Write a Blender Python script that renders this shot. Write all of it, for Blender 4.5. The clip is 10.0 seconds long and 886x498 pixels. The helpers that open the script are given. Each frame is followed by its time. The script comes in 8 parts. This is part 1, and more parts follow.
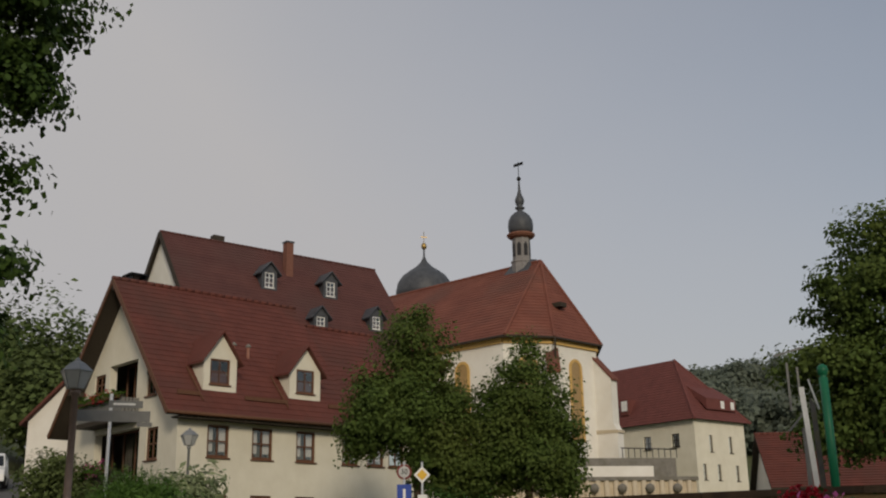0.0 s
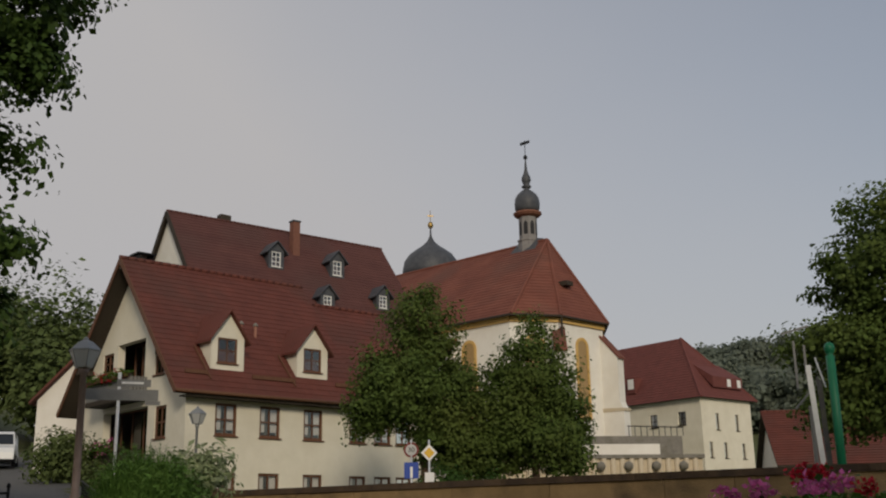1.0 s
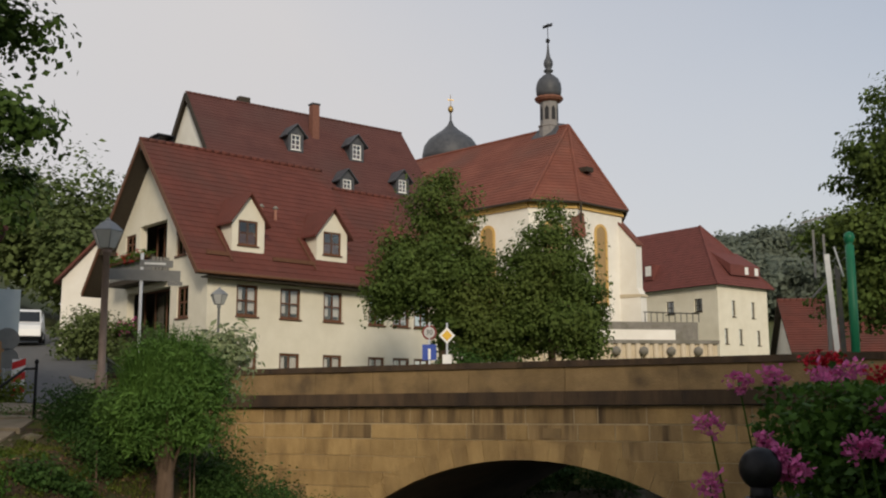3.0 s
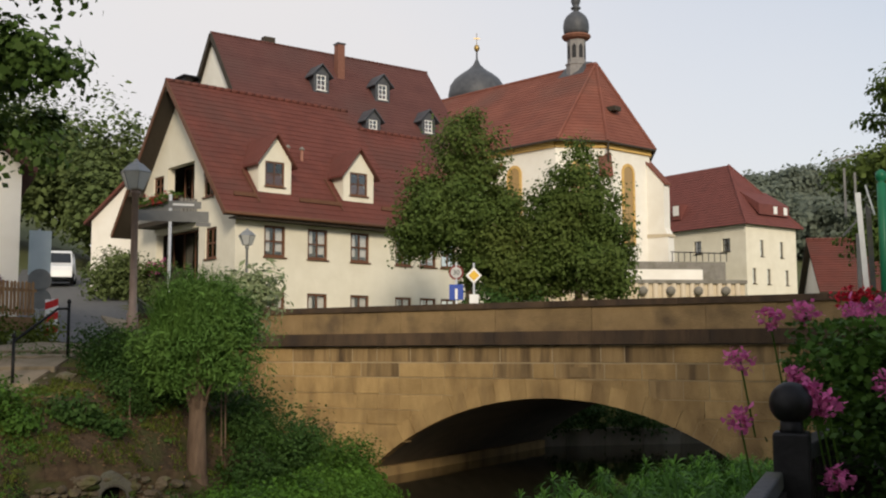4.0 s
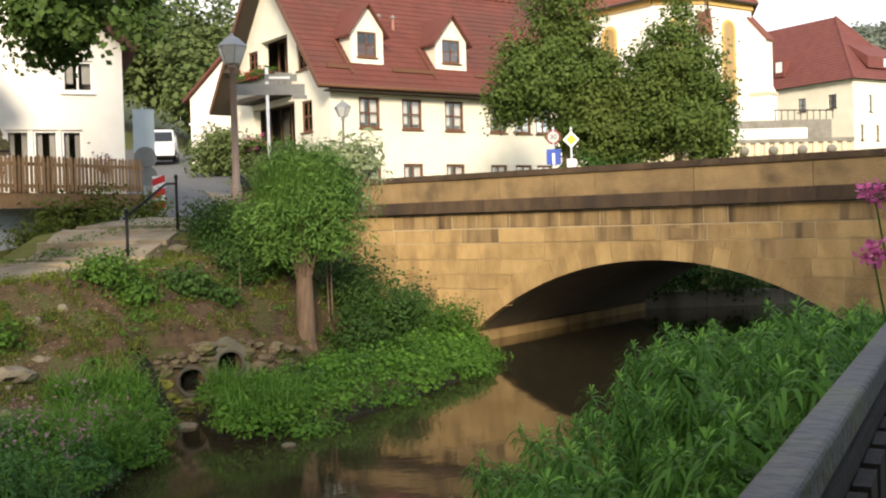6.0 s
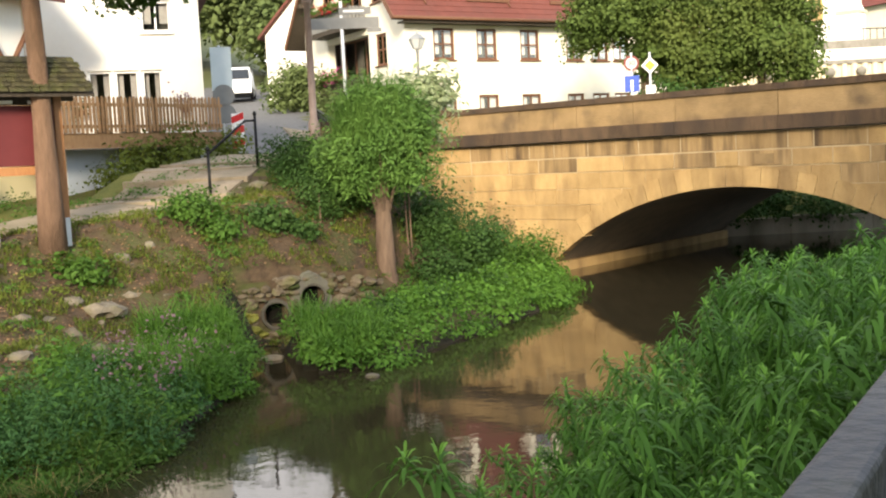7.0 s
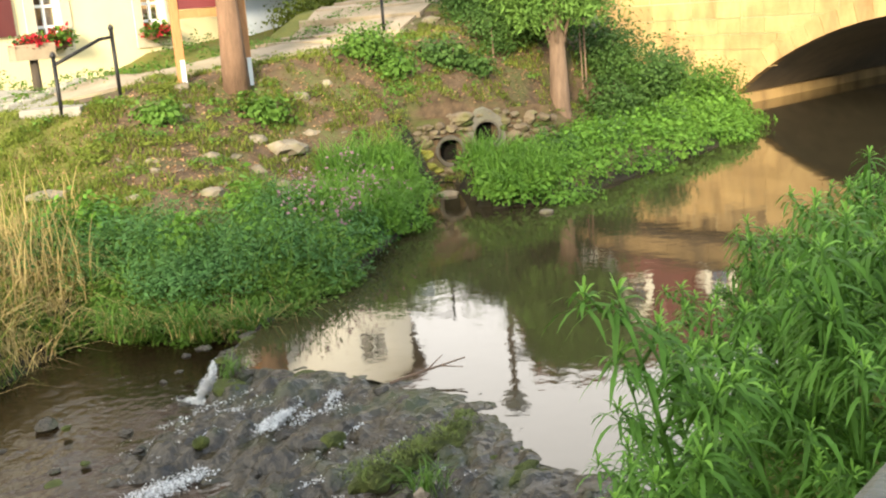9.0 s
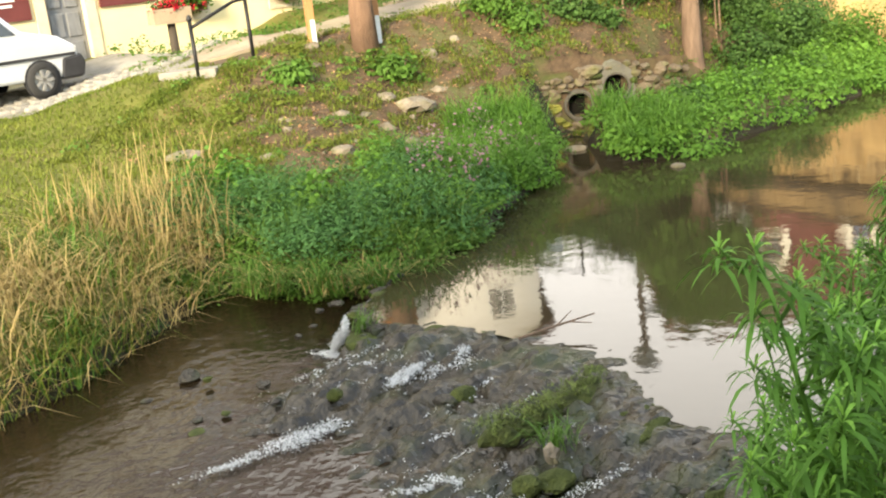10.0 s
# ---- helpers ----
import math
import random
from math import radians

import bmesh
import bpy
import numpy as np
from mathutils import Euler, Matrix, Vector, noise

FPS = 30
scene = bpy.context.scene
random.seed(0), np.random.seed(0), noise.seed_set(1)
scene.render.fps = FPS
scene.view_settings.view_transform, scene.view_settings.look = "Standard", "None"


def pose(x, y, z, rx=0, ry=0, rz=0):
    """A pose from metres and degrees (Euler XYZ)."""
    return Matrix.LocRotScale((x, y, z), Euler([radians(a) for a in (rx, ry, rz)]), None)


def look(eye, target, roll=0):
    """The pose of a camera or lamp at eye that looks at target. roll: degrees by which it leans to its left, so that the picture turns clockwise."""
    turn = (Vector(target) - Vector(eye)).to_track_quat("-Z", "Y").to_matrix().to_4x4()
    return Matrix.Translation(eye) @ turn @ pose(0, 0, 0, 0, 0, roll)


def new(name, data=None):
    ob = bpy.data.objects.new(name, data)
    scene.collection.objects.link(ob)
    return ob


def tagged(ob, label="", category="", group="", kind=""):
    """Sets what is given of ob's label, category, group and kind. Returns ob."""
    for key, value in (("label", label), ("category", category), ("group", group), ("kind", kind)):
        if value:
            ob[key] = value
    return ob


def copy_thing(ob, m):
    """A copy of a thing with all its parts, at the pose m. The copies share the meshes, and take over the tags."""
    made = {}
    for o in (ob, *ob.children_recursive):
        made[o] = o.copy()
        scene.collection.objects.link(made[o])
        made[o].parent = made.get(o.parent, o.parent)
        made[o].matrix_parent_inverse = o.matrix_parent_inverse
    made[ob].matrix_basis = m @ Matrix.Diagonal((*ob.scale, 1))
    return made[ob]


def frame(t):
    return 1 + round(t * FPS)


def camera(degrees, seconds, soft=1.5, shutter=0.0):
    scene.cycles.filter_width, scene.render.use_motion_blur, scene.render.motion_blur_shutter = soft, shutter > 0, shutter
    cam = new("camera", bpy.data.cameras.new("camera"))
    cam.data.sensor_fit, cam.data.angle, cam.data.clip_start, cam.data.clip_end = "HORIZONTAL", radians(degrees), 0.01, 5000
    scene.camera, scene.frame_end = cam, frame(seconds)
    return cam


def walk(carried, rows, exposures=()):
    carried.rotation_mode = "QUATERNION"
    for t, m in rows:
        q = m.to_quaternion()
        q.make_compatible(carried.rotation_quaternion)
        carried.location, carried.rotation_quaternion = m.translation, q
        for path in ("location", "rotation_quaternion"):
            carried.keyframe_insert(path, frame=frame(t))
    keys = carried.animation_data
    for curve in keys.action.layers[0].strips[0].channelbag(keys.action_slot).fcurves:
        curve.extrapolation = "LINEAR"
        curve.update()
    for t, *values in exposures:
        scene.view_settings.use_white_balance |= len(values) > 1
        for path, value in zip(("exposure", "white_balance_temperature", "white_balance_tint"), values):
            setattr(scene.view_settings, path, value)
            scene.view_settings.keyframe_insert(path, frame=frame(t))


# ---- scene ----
cam = camera(45.45, 10.0, soft=2.1)
# seconds, place in metres, turn in degrees
ROWS = [
    (0.0, 0.030, 0.0, 2.885, 106.13, 0.98, -0.79),
    (0.5, 0.030, 0.0, 2.885, 106.06, 0.97, -0.92),
    (1.0, 0.030, 0.0, 2.885, 104.99, 0.99, -0.42),
    (1.5, 0.030, 0.0, 2.885, 103.78, 0.89, -0.52),
    (2.0, 0.030, 0.0, 2.885, 102.52, 0.58, -0.10),
    (2.5, 0.030, 0.0, 2.885, 100.54, 0.46, 0.08),
    (4.0, 0.018, 0.0, 2.872, 95.56, 0.16, 1.91),
    (4.5, 0.000, 0.0, 2.850, 93.71, 0.97, 2.67),
    (5.0, -0.012, 0.0, 2.833, 92.21, 0.89, 3.77),
    (5.5, -0.042, 0.0, 2.810, 90.39, 0.37, 4.51),
    (6.0, -0.060, 0.0, 2.798, 88.58, 1.61, 7.09),
    (7.5, -0.085, 0.0, 2.790, 82.67, 3.30, 13.21),
    (8.0, -0.088, 0.0, 2.790, 80.15, 4.17, 15.73),
    (8.5, -0.091, 0.0, 2.790, 78.96, 4.15, 17.71),
    (9.0, -0.094, 0.0, 2.790, 76.80, 4.54, 20.40),
    (9.5, -0.097, 0.0, 2.790, 75.78, 5.69, 23.56),
    (10.0, -0.100, 0.0, 2.790, 75.05, 6.47, 27.07),
]
EXPOSURES = [(0.0, -0.5, 6500, 10), (1.0, -0.5, 6500, 10), (1.5, -0.45, 6500, 10), (2.5, -0.15, 6500, 10), (4.0, 0.32, 6500, 10), (4.5, 0.55, 6500, 10), (5.5, 1.18, 6550, 10), (6.0, 1.42, 6600, 10), (7.5, 2.24, 6700, 9), (8.0, 2.5, 6800, 8), (9.0, 2.78, 7000, 7), (10.0, 2.8, 7100, 7)]
walk(cam, [(t, pose(x, y, z, a, b, c)) for t, x, y, z, a, b, c in ROWS], EXPOSURES)

# ---- light ----
SUN_AZ, SUN_EL = 170.0, 22.0  # degrees clockwise from +y, and above the horizon
world = bpy.data.worlds.new("world")
scene.world = world
world.use_nodes = True
wn = world.node_tree
wn.nodes.clear()
sky = wn.nodes.new("ShaderNodeTexSky")
sky.sky_type, sky.sun_disc = "NISHITA", False
sky.sun_elevation, sky.sun_rotation = radians(SUN_EL), radians(SUN_AZ)
sky.air_density, sky.dust_density, sky.ozone_density = 1.2, 1.2, 2.5
sky_gain = wn.nodes.new("ShaderNodeMix")
sky_gain.data_type, sky_gain.blend_type = "RGBA", "MULTIPLY"
sky_gain.inputs["Factor"].default_value = 1.0
wn.links.new(sky.outputs[0], sky_gain.inputs["A"])
sky_gain.inputs["B"].default_value = (0.125, 0.125, 0.125, 1)
# morning haze: a pale sheet, thinner to one side where blue comes through
coord = wn.nodes.new("ShaderNodeTexCoord")
haze_noise = wn.nodes.new("ShaderNodeTexNoise")
haze_noise.inputs["Scale"].default_value, haze_noise.inputs["Detail"].default_value = 2.2, 4
wn.links.new(coord.outputs["Generated"], haze_noise.inputs["Vector"])
slope = wn.nodes.new("ShaderNodeVectorMath")
slope.operation = "DOT_PRODUCT"
slope.inputs[1].default_value = (0.9, 0.0, 1.1)
wn.links.new(coord.outputs["Generated"], slope.inputs[0])
thin = wn.nodes.new("ShaderNodeMapRange")
thin.inputs["From Min"].default_value, thin.inputs["From Max"].default_value = 0.25, 0.95
thin.inputs["To Min"].default_value, thin.inputs["To Max"].default_value = 0.98, 0.36
wn.links.new(slope.outputs["Value"], thin.inputs["Value"])
thin2 = wn.nodes.new("ShaderNodeMath")
thin2.operation = "MULTIPLY_ADD"
thin2.inputs[1].default_value, thin2.inputs[2].default_value = 0.25, -0.125
wn.links.new(haze_noise.outputs[0], thin2.inputs[0])
thin3 = wn.nodes.new("ShaderNodeMath")
thin3.operation, thin3.use_clamp = "ADD", True
wn.links.new(thin.outputs[0], thin3.inputs[0])
wn.links.new(thin2.outputs[0], thin3.inputs[1])
haze = wn.nodes.new("ShaderNodeMix")
haze.data_type = "RGBA"
wn.links.new(thin3.outputs[0], haze.inputs["Factor"])
wn.links.new(sky_gain.outputs["Result"], haze.inputs["A"])
haze.inputs["B"].default_value = (0.645, 0.628, 0.632, 1)
bg = wn.nodes.new("ShaderNodeBackground")
bg.inputs["Strength"].default_value = 1.0
out = wn.nodes.new("ShaderNodeOutputWorld")
wn.links.new(haze.outputs["Result"], bg.inputs["Color"])
wn.links.new(bg.outputs[0], out.inputs[0])

sun_data = bpy.data.lights.new("sun", "SUN")
sun_data.energy, sun_data.angle, sun_data.color = 2.2, radians(12), (1.0, 0.86, 0.66)
sun = new("sun", sun_data)
sx, sy, sz = math.sin(radians(SUN_AZ)) * math.cos(radians(SUN_EL)), math.cos(radians(SUN_AZ)) * math.cos(radians(SUN_EL)), math.sin(radians(SUN_EL))
sun.matrix_world = look((60 * sx, 60 * sy, 60 * sz), (0, 0, 0))


# ---- materials ----
def material(name, low, high, scale=3.0, rough=0.8, bump=0.2, fine=40.0, metal=0.0, random_amount=0.0, stain=None, stain_scale=0.6, stain_amount=0.0, spec=0.3, squash=(1, 1, 1), island=False, thin_light=0.0):
    """Two-scale noise between two base colours, with grain bump, optional stains and a change per object or island."""
    m = bpy.data.materials.new(name)
    m.use_nodes = True
    t = m.node_tree
    n, l = t.nodes, t.links
    p = n["Principled BSDF"]
    p.inputs["Roughness"].default_value, p.inputs["Metallic"].default_value = rough, metal
    p.inputs["Specular IOR Level"].default_value = spec * 0.4 if thin_light else spec
    tc = n.new("ShaderNodeTexCoord")
    mp = n.new("ShaderNodeMapping")
    mp.inputs["Scale"].default_value = squash
    l.new(tc.outputs["Object"], mp.inputs["Vector"])
    a = n.new("ShaderNodeTexNoise")
    a.inputs["Scale"].default_value, a.inputs["Detail"].default_value, a.inputs["Roughness"].default_value = scale, 6, 0.65
    l.new(mp.outputs[0], a.inputs["Vector"])
    ramp = n.new("ShaderNodeMapRange")
    ramp.inputs["From Min"].default_value, ramp.inputs["From Max"].default_value = 0.3, 0.7
    l.new(a.outputs[0], ramp.inputs["Value"])
    mix = n.new("ShaderNodeMix")
    mix.data_type = "RGBA"
    mix.inputs["A"].default_value, mix.inputs["B"].default_value = (*low, 1), (*high, 1)
    l.new(ramp.outputs[0], mix.inputs["Factor"])
    colour = mix.outputs["Result"]
    if random_amount:
        src = n.new("ShaderNodeNewGeometry").outputs["Random Per Island"] if island else n.new("ShaderNodeObjectInfo").outputs["Random"]
        mr = n.new("ShaderNodeMapRange")
        mr.inputs["To Min"].default_value, mr.inputs["To Max"].default_value = 1 - random_amount, 1 + random_amount
        l.new(src, mr.inputs["Value"])
        hs = n.new("ShaderNodeHueSaturation")
        l.new(mr.outputs[0], hs.inputs["Value"])
        l.new(colour, hs.inputs["Color"])
        colour = hs.outputs[0]
    if stain:
        b = n.new("ShaderNodeTexNoise")
        b.inputs["Scale"].default_value, b.inputs["Detail"].default_value = stain_scale, 5
        l.new(mp.outputs[0], b.inputs["Vector"])
        r2 = n.new("ShaderNodeMapRange")
        r2.inputs["From Min"].default_value, r2.inputs["From Max"].default_value, r2.inputs["To Max"].default_value = 0.48, 0.68, stain_amount
        l.new(b.outputs[0], r2.inputs["Value"])
        m2 = n.new("ShaderNodeMix")
        m2.data_type = "RGBA"
        l.new(r2.outputs[0], m2.inputs["Factor"])
        l.new(colour, m2.inputs["A"])
        m2.inputs["B"].default_value = (*stain, 1)
        colour = m2.outputs["Result"]
    l.new(colour, p.inputs["Base Color"])
    if bump:
        c = n.new("ShaderNodeTexNoise")
        c.inputs["Scale"].default_value, c.inputs["Detail"].default_value = fine, 4
        l.new(mp.outputs[0], c.inputs["Vector"])
        bp = n.new("ShaderNodeBump")
        bp.inputs["Strength"].default_value, bp.inputs["Distance"].default_value = bump, 0.03
        l.new(c.outputs[0], bp.inputs["Height"])
        l.new(bp.outputs[0], p.inputs["Normal"])
    if thin_light:
        tr = n.new("ShaderNodeBsdfTranslucent")
        l.new(colour, tr.inputs["Color"])
        ms = n.new("ShaderNodeMixShader")
        ms.inputs[0].default_value = thin_light
        l.new(p.outputs[0], ms.inputs[1])
        l.new(tr.outputs[0], ms.inputs[2])
        l.new(ms.outputs[0], n["Material Output"].inputs["Surface"])
    return m


def glass_material(name, tint=(0.9, 0.95, 0.95), rough=0.03):
    m = bpy.data.materials.new(name)
    m.use_nodes = True
    n, l = m.node_tree.nodes, m.node_tree.links
    tr, gl, fr, mx = n.new("ShaderNodeBsdfTransparent"), n.new("ShaderNodeBsdfGlossy"), n.new("ShaderNodeFresnel"), n.new("ShaderNodeMixShader")
    tr.inputs[0].default_value = (*tint, 1)
    gl.inputs["Roughness"].default_value = rough
    fr.inputs["IOR"].default_value = 1.55
    l.new(fr.outputs[0], mx.inputs[0])
    l.new(tr.outputs[0], mx.inputs[1])
    l.new(gl.outputs[0], mx.inputs[2])
    l.new(mx.outputs[0], n["Material Output"].inputs["Surface"])
    return m


def water_material(name, murk, wave, ripple, strength, rough=0.03):
    m = bpy.data.materials.new(name)
    m.use_nodes = True
    n, l = m.node_tree.nodes, m.node_tree.links
    p = n["Principled BSDF"]
    p.inputs["Base Color"].default_value = (*murk, 1)
    bed, bedmix = n.new("ShaderNodeTexNoise"), n.new("ShaderNodeMix")
    bed.inputs["Scale"].default_value, bed.inputs["Detail"].default_value = 1.3, 6
    bedmix.data_type = "RGBA"
    bedmix.inputs["A"].default_value, bedmix.inputs["B"].default_value = (murk[0] * 0.5, murk[1] * 0.5, murk[2] * 0.5, 1), (murk[0] * 1.5, murk[1] * 1.4, murk[2] * 1.3, 1)
    l.new(bed.outputs[0], bedmix.inputs["Factor"])
    l.new(bedmix.outputs["Result"], p.inputs["Base Color"])
    p.inputs["Roughness"].default_value, p.inputs["IOR"].default_value = rough, 1.45 if rough < 0.1 else 1.33
    tc = n.new("ShaderNodeTexCoord")
    a, b, bp = n.new("ShaderNodeTexNoise"), n.new("ShaderNodeTexNoise"), n.new("ShaderNodeBump")
    a.inputs["Scale"].default_value, a.inputs["Detail"].default_value = wave, 2
    b.inputs["Scale"].default_value, b.inputs["Detail"].default_value = ripple, 3
    add = n.new("ShaderNodeMath")
    add.operation = "MULTIPLY_ADD"
    add.inputs[1].default_value = 0.35
    l.new(tc.outputs["Object"], a.inputs["Vector"])
    l.new(tc.outputs["Object"], b.inputs["Vector"])
    l.new(b.outputs[0], add.inputs[0])
    l.new(a.outputs[0], add.inputs[2])
    bp.inputs["Strength"].default_value, bp.inputs["Distance"].default_value = strength, 0.05
    l.new(add.outputs[0], bp.inputs["Height"])
    l.new(bp.outputs[0], p.inputs["Normal"])
    return m


PLASTER = material("cream_plaster", (0.70, 0.66, 0.54), (0.78, 0.74, 0.62), 1.2, 0.9, 0.25, 60, stain=(0.55, 0.5, 0.38), stain_scale=0.35, stain_amount=0.35)
WHITE_PLASTER = material("white_plaster", (0.74, 0.71, 0.64), (0.82, 0.80, 0.74), 0.8, 0.9, 0.2, 50, stain=(0.6, 0.57, 0.5), stain_scale=0.3, stain_amount=0.3)
YELLOW_PLASTER = material("pale_yellow_plaster", (0.68, 0.57, 0.32), (0.74, 0.63, 0.37), 1.0, 0.9, 0.25, 50, stain=(0.56, 0.46, 0.27), stain_scale=0.5, stain_amount=0.35)
OCHRE = material("ochre_trim", (0.55, 0.34, 0.10), (0.62, 0.42, 0.16), 2, 0.85, 0.1)
RED_TILE = material("red_clay_tile", (0.108, 0.034, 0.025), (0.15, 0.047, 0.034), 0.9, 0.75, 0.4, 14, random_amount=0.045, island=True, stain=(0.085, 0.042, 0.033), stain_scale=0.35, stain_amount=0.6)
OLD_TILE = material("dark_brown_clay_tile", (0.092, 0.038, 0.034), (0.122, 0.05, 0.043), 0.8, 0.85, 0.5, 9, random_amount=0.05, island=True, stain=(0.08, 0.048, 0.043), stain_scale=0.2, stain_amount=0.6)
CHURCH_TILE = material("weathered_red_tile", (0.155, 0.052, 0.036), (0.225, 0.082, 0.055), 0.5, 0.85, 0.5, 9, random_amount=0.05, island=True, stain=(0.13, 0.065, 0.05), stain_scale=0.2, stain_amount=0.7)
SLATE = material("dark_slate", (0.05, 0.055, 0.065), (0.09, 0.095, 0.105), 2, 0.5, 0.3, 12)
BROWN_WOOD = material("brown_stained_wood", (0.10, 0.045, 0.025), (0.16, 0.075, 0.04), 4, 0.6, 0.3, 60, squash=(6, 6, 1))
DARK_WOOD = material("dark_weathered_wood", (0.028, 0.022, 0.016), (0.06, 0.047, 0.033), 6, 0.7, 0.5, 50, squash=(5, 5, 0.6))
ORANGE_WOOD = material("orange_varnished_wood", (0.29, 0.13, 0.05), (0.38, 0.185, 0.075), 5, 0.5, 0.2, 60, squash=(6, 6, 1))
FENCE_WOOD = material("sun_bleached_fence_wood", (0.24, 0.13, 0.06), (0.36, 0.22, 0.11), 5, 0.8, 0.3, 50, squash=(5, 5, 1), random_amount=0.2)
RED_BOARD = material("dark_red_painted_board", (0.10, 0.018, 0.02), (0.13, 0.025, 0.027), 2, 0.6, 0.05)
SANDSTONE = material("warm_sandstone", (0.33, 0.212, 0.088), (0.49, 0.335, 0.15), 1.3, 0.9, 0.8, 30, random_amount=0.11, stain=(0.18, 0.115, 0.055), stain_scale=0.8, stain_amount=0.75, squash=(1.9, 1.9, 0.8))
STAINED_STONE = material("rain_stained_sandstone", (0.05, 0.034, 0.024), (0.12, 0.078, 0.045), 2.0, 0.9, 0.8, 35, random_amount=0.2, stain=(0.04, 0.03, 0.024), stain_scale=1.0, stain_amount=0.85, squash=(2.6, 2.6, 0.5))
WEATHERED = material("streaked_sandstone", (0.23, 0.15, 0.07), (0.42, 0.29, 0.14), 1.6, 0.9, 0.8, 35, random_amount=0.1, stain=(0.065, 0.043, 0.028), stain_scale=1.0, stain_amount=0.95, squash=(3.0, 3.0, 0.3))
PARAPET_STONE = material("parapet_sandstone", (0.20, 0.135, 0.065), (0.33, 0.225, 0.11), 1.4, 0.9, 0.7, 35, random_amount=0.12, stain=(0.09, 0.065, 0.042), stain_scale=1.2, stain_amount=0.8)
MORTAR = material("old_mortar", (0.40, 0.31, 0.185), (0.52, 0.42, 0.27), 5, 0.95, 0.6, 40)
# black that paints the shade inside the drain pipes
PIPE_DARK = material("black_pipe_shade", (0.004, 0.004, 0.003), (0.009, 0.008, 0.006), 3, 0.9, 0.5, 40, spec=0.1)
DARK_CONCRETE = material("old_wet_concrete", (0.05, 0.045, 0.035), (0.1, 0.09, 0.07), 3, 0.9, 0.5, 40)
CONCRETE = material("grey_concrete", (0.17, 0.16, 0.14), (0.25, 0.235, 0.205), 3, 0.9, 0.5, 40, stain=(0.14, 0.13, 0.1), stain_scale=1.2, stain_amount=0.6)
ASPHALT = material("asphalt", (0.10, 0.10, 0.10), (0.14, 0.14, 0.138), 3, 0.9, 0.4, 80)
PAVING = material("worn_path_slabs", (0.20, 0.16, 0.11), (0.30, 0.245, 0.175), 2.5, 0.9, 0.5, 40, stain=(0.15, 0.13, 0.075), stain_scale=0.9, stain_amount=0.6)
COBBLE = material("granite_sett", (0.16, 0.152, 0.13), (0.25, 0.24, 0.21), 4, 0.8, 0.4, 40, random_amount=0.2)
LAWN = material("mown_grass_ground", (0.062, 0.075, 0.012), (0.115, 0.115, 0.024), 2.4, 0.95, 0.9, 25, stain=(0.13, 0.10, 0.036), stain_scale=0.9, stain_amount=0.55)
DIRT = material("dry_earth_bank", (0.042, 0.028, 0.016), (0.10, 0.066, 0.037), 5.5, 0.95, 1.0, 13, stain=(0.06, 0.07, 0.02), stain_scale=1.6, stain_amount=0.95)
RIVERBED = material("brown_river_bed", (0.012, 0.01, 0.005), (0.03, 0.025, 0.012), 3, 0.9, 0.8, 18)
FAR_GROUND = material("meadow_ground", (0.07, 0.085, 0.03), (0.11, 0.12, 0.05), 0.2, 0.95, 0.5, 3)
STONE = material("grey_field_stone", (0.10, 0.082, 0.058), (0.22, 0.19, 0.14), 4, 0.9, 0.8, 30, random_amount=0.3, stain=(0.12, 0.12, 0.045), stain_scale=2.5, stain_amount=0.7)
WET_STONE = material("wet_dark_stone", (0.012, 0.011, 0.008), (0.036, 0.031, 0.021), 5, 0.45, 1.0, 30, random_amount=0.3, stain=(0.02, 0.03, 0.008), stain_scale=3, stain_amount=0.8, spec=0.3)
MOSS = material("wet_moss", (0.022, 0.032, 0.007), (0.07, 0.085, 0.016), 8, 0.9, 1.0, 60)
FOAM = material("white_foam", (0.42, 0.45, 0.45), (0.62, 0.64, 0.64), 12, 0.6, 0.9, 40)
BARK = material("bark", (0.10, 0.066, 0.045), (0.19, 0.13, 0.09), 4, 0.95, 1.0, 25, squash=(3, 3, 0.5))
RED_BARK = material("reddish_bark", (0.125, 0.078, 0.05), (0.215, 0.13, 0.085), 4, 0.95, 1.0, 22, squash=(3, 3, 0.6))
IRON = material("black_iron", (0.012, 0.012, 0.013), (0.025, 0.025, 0.026), 10, 0.5, 0.1, metal=0.6)
GREY_PAINT = material("grey_painted_metal", (0.17, 0.17, 0.165), (0.21, 0.21, 0.2), 5, 0.5, 0.05)
ALU = material("pale_aluminium", (0.50, 0.52, 0.53), (0.6, 0.62, 0.63), 5, 0.45, 0.03, metal=0.3)
WHITE_PAINT = material("white_paint", (0.74, 0.74, 0.72), (0.82, 0.82, 0.80), 3, 0.45, 0.03)
CAR_WHITE = material("white_car_paint", (0.72, 0.74, 0.75), (0.76, 0.78, 0.79), 1, 0.25, 0.0, spec=0.6)
CAR_SILVER = material("silver_car_paint", (0.52, 0.55, 0.58), (0.58, 0.60, 0.63), 1, 0.28, 0.0, metal=0.35, spec=0.6)
BLACK_PLASTIC = material("black_plastic", (0.02, 0.02, 0.022), (0.03, 0.03, 0.033), 6, 0.6, 0.05)
RUBBER = material("tyre_rubber", (0.018, 0.018, 0.018), (0.03, 0.03, 0.03), 6, 0.85, 0.2)
LAMP_GLASS = material("milky_lamp_glass", (0.42, 0.43, 0.42), (0.5, 0.51, 0.5), 3, 0.25, 0.0, spec=0.6)
LAMP_METAL = material("lamp_grey_metal", (0.24, 0.25, 0.25), (0.30, 0.31, 0.31), 3, 0.45, 0.0, metal=0.4)
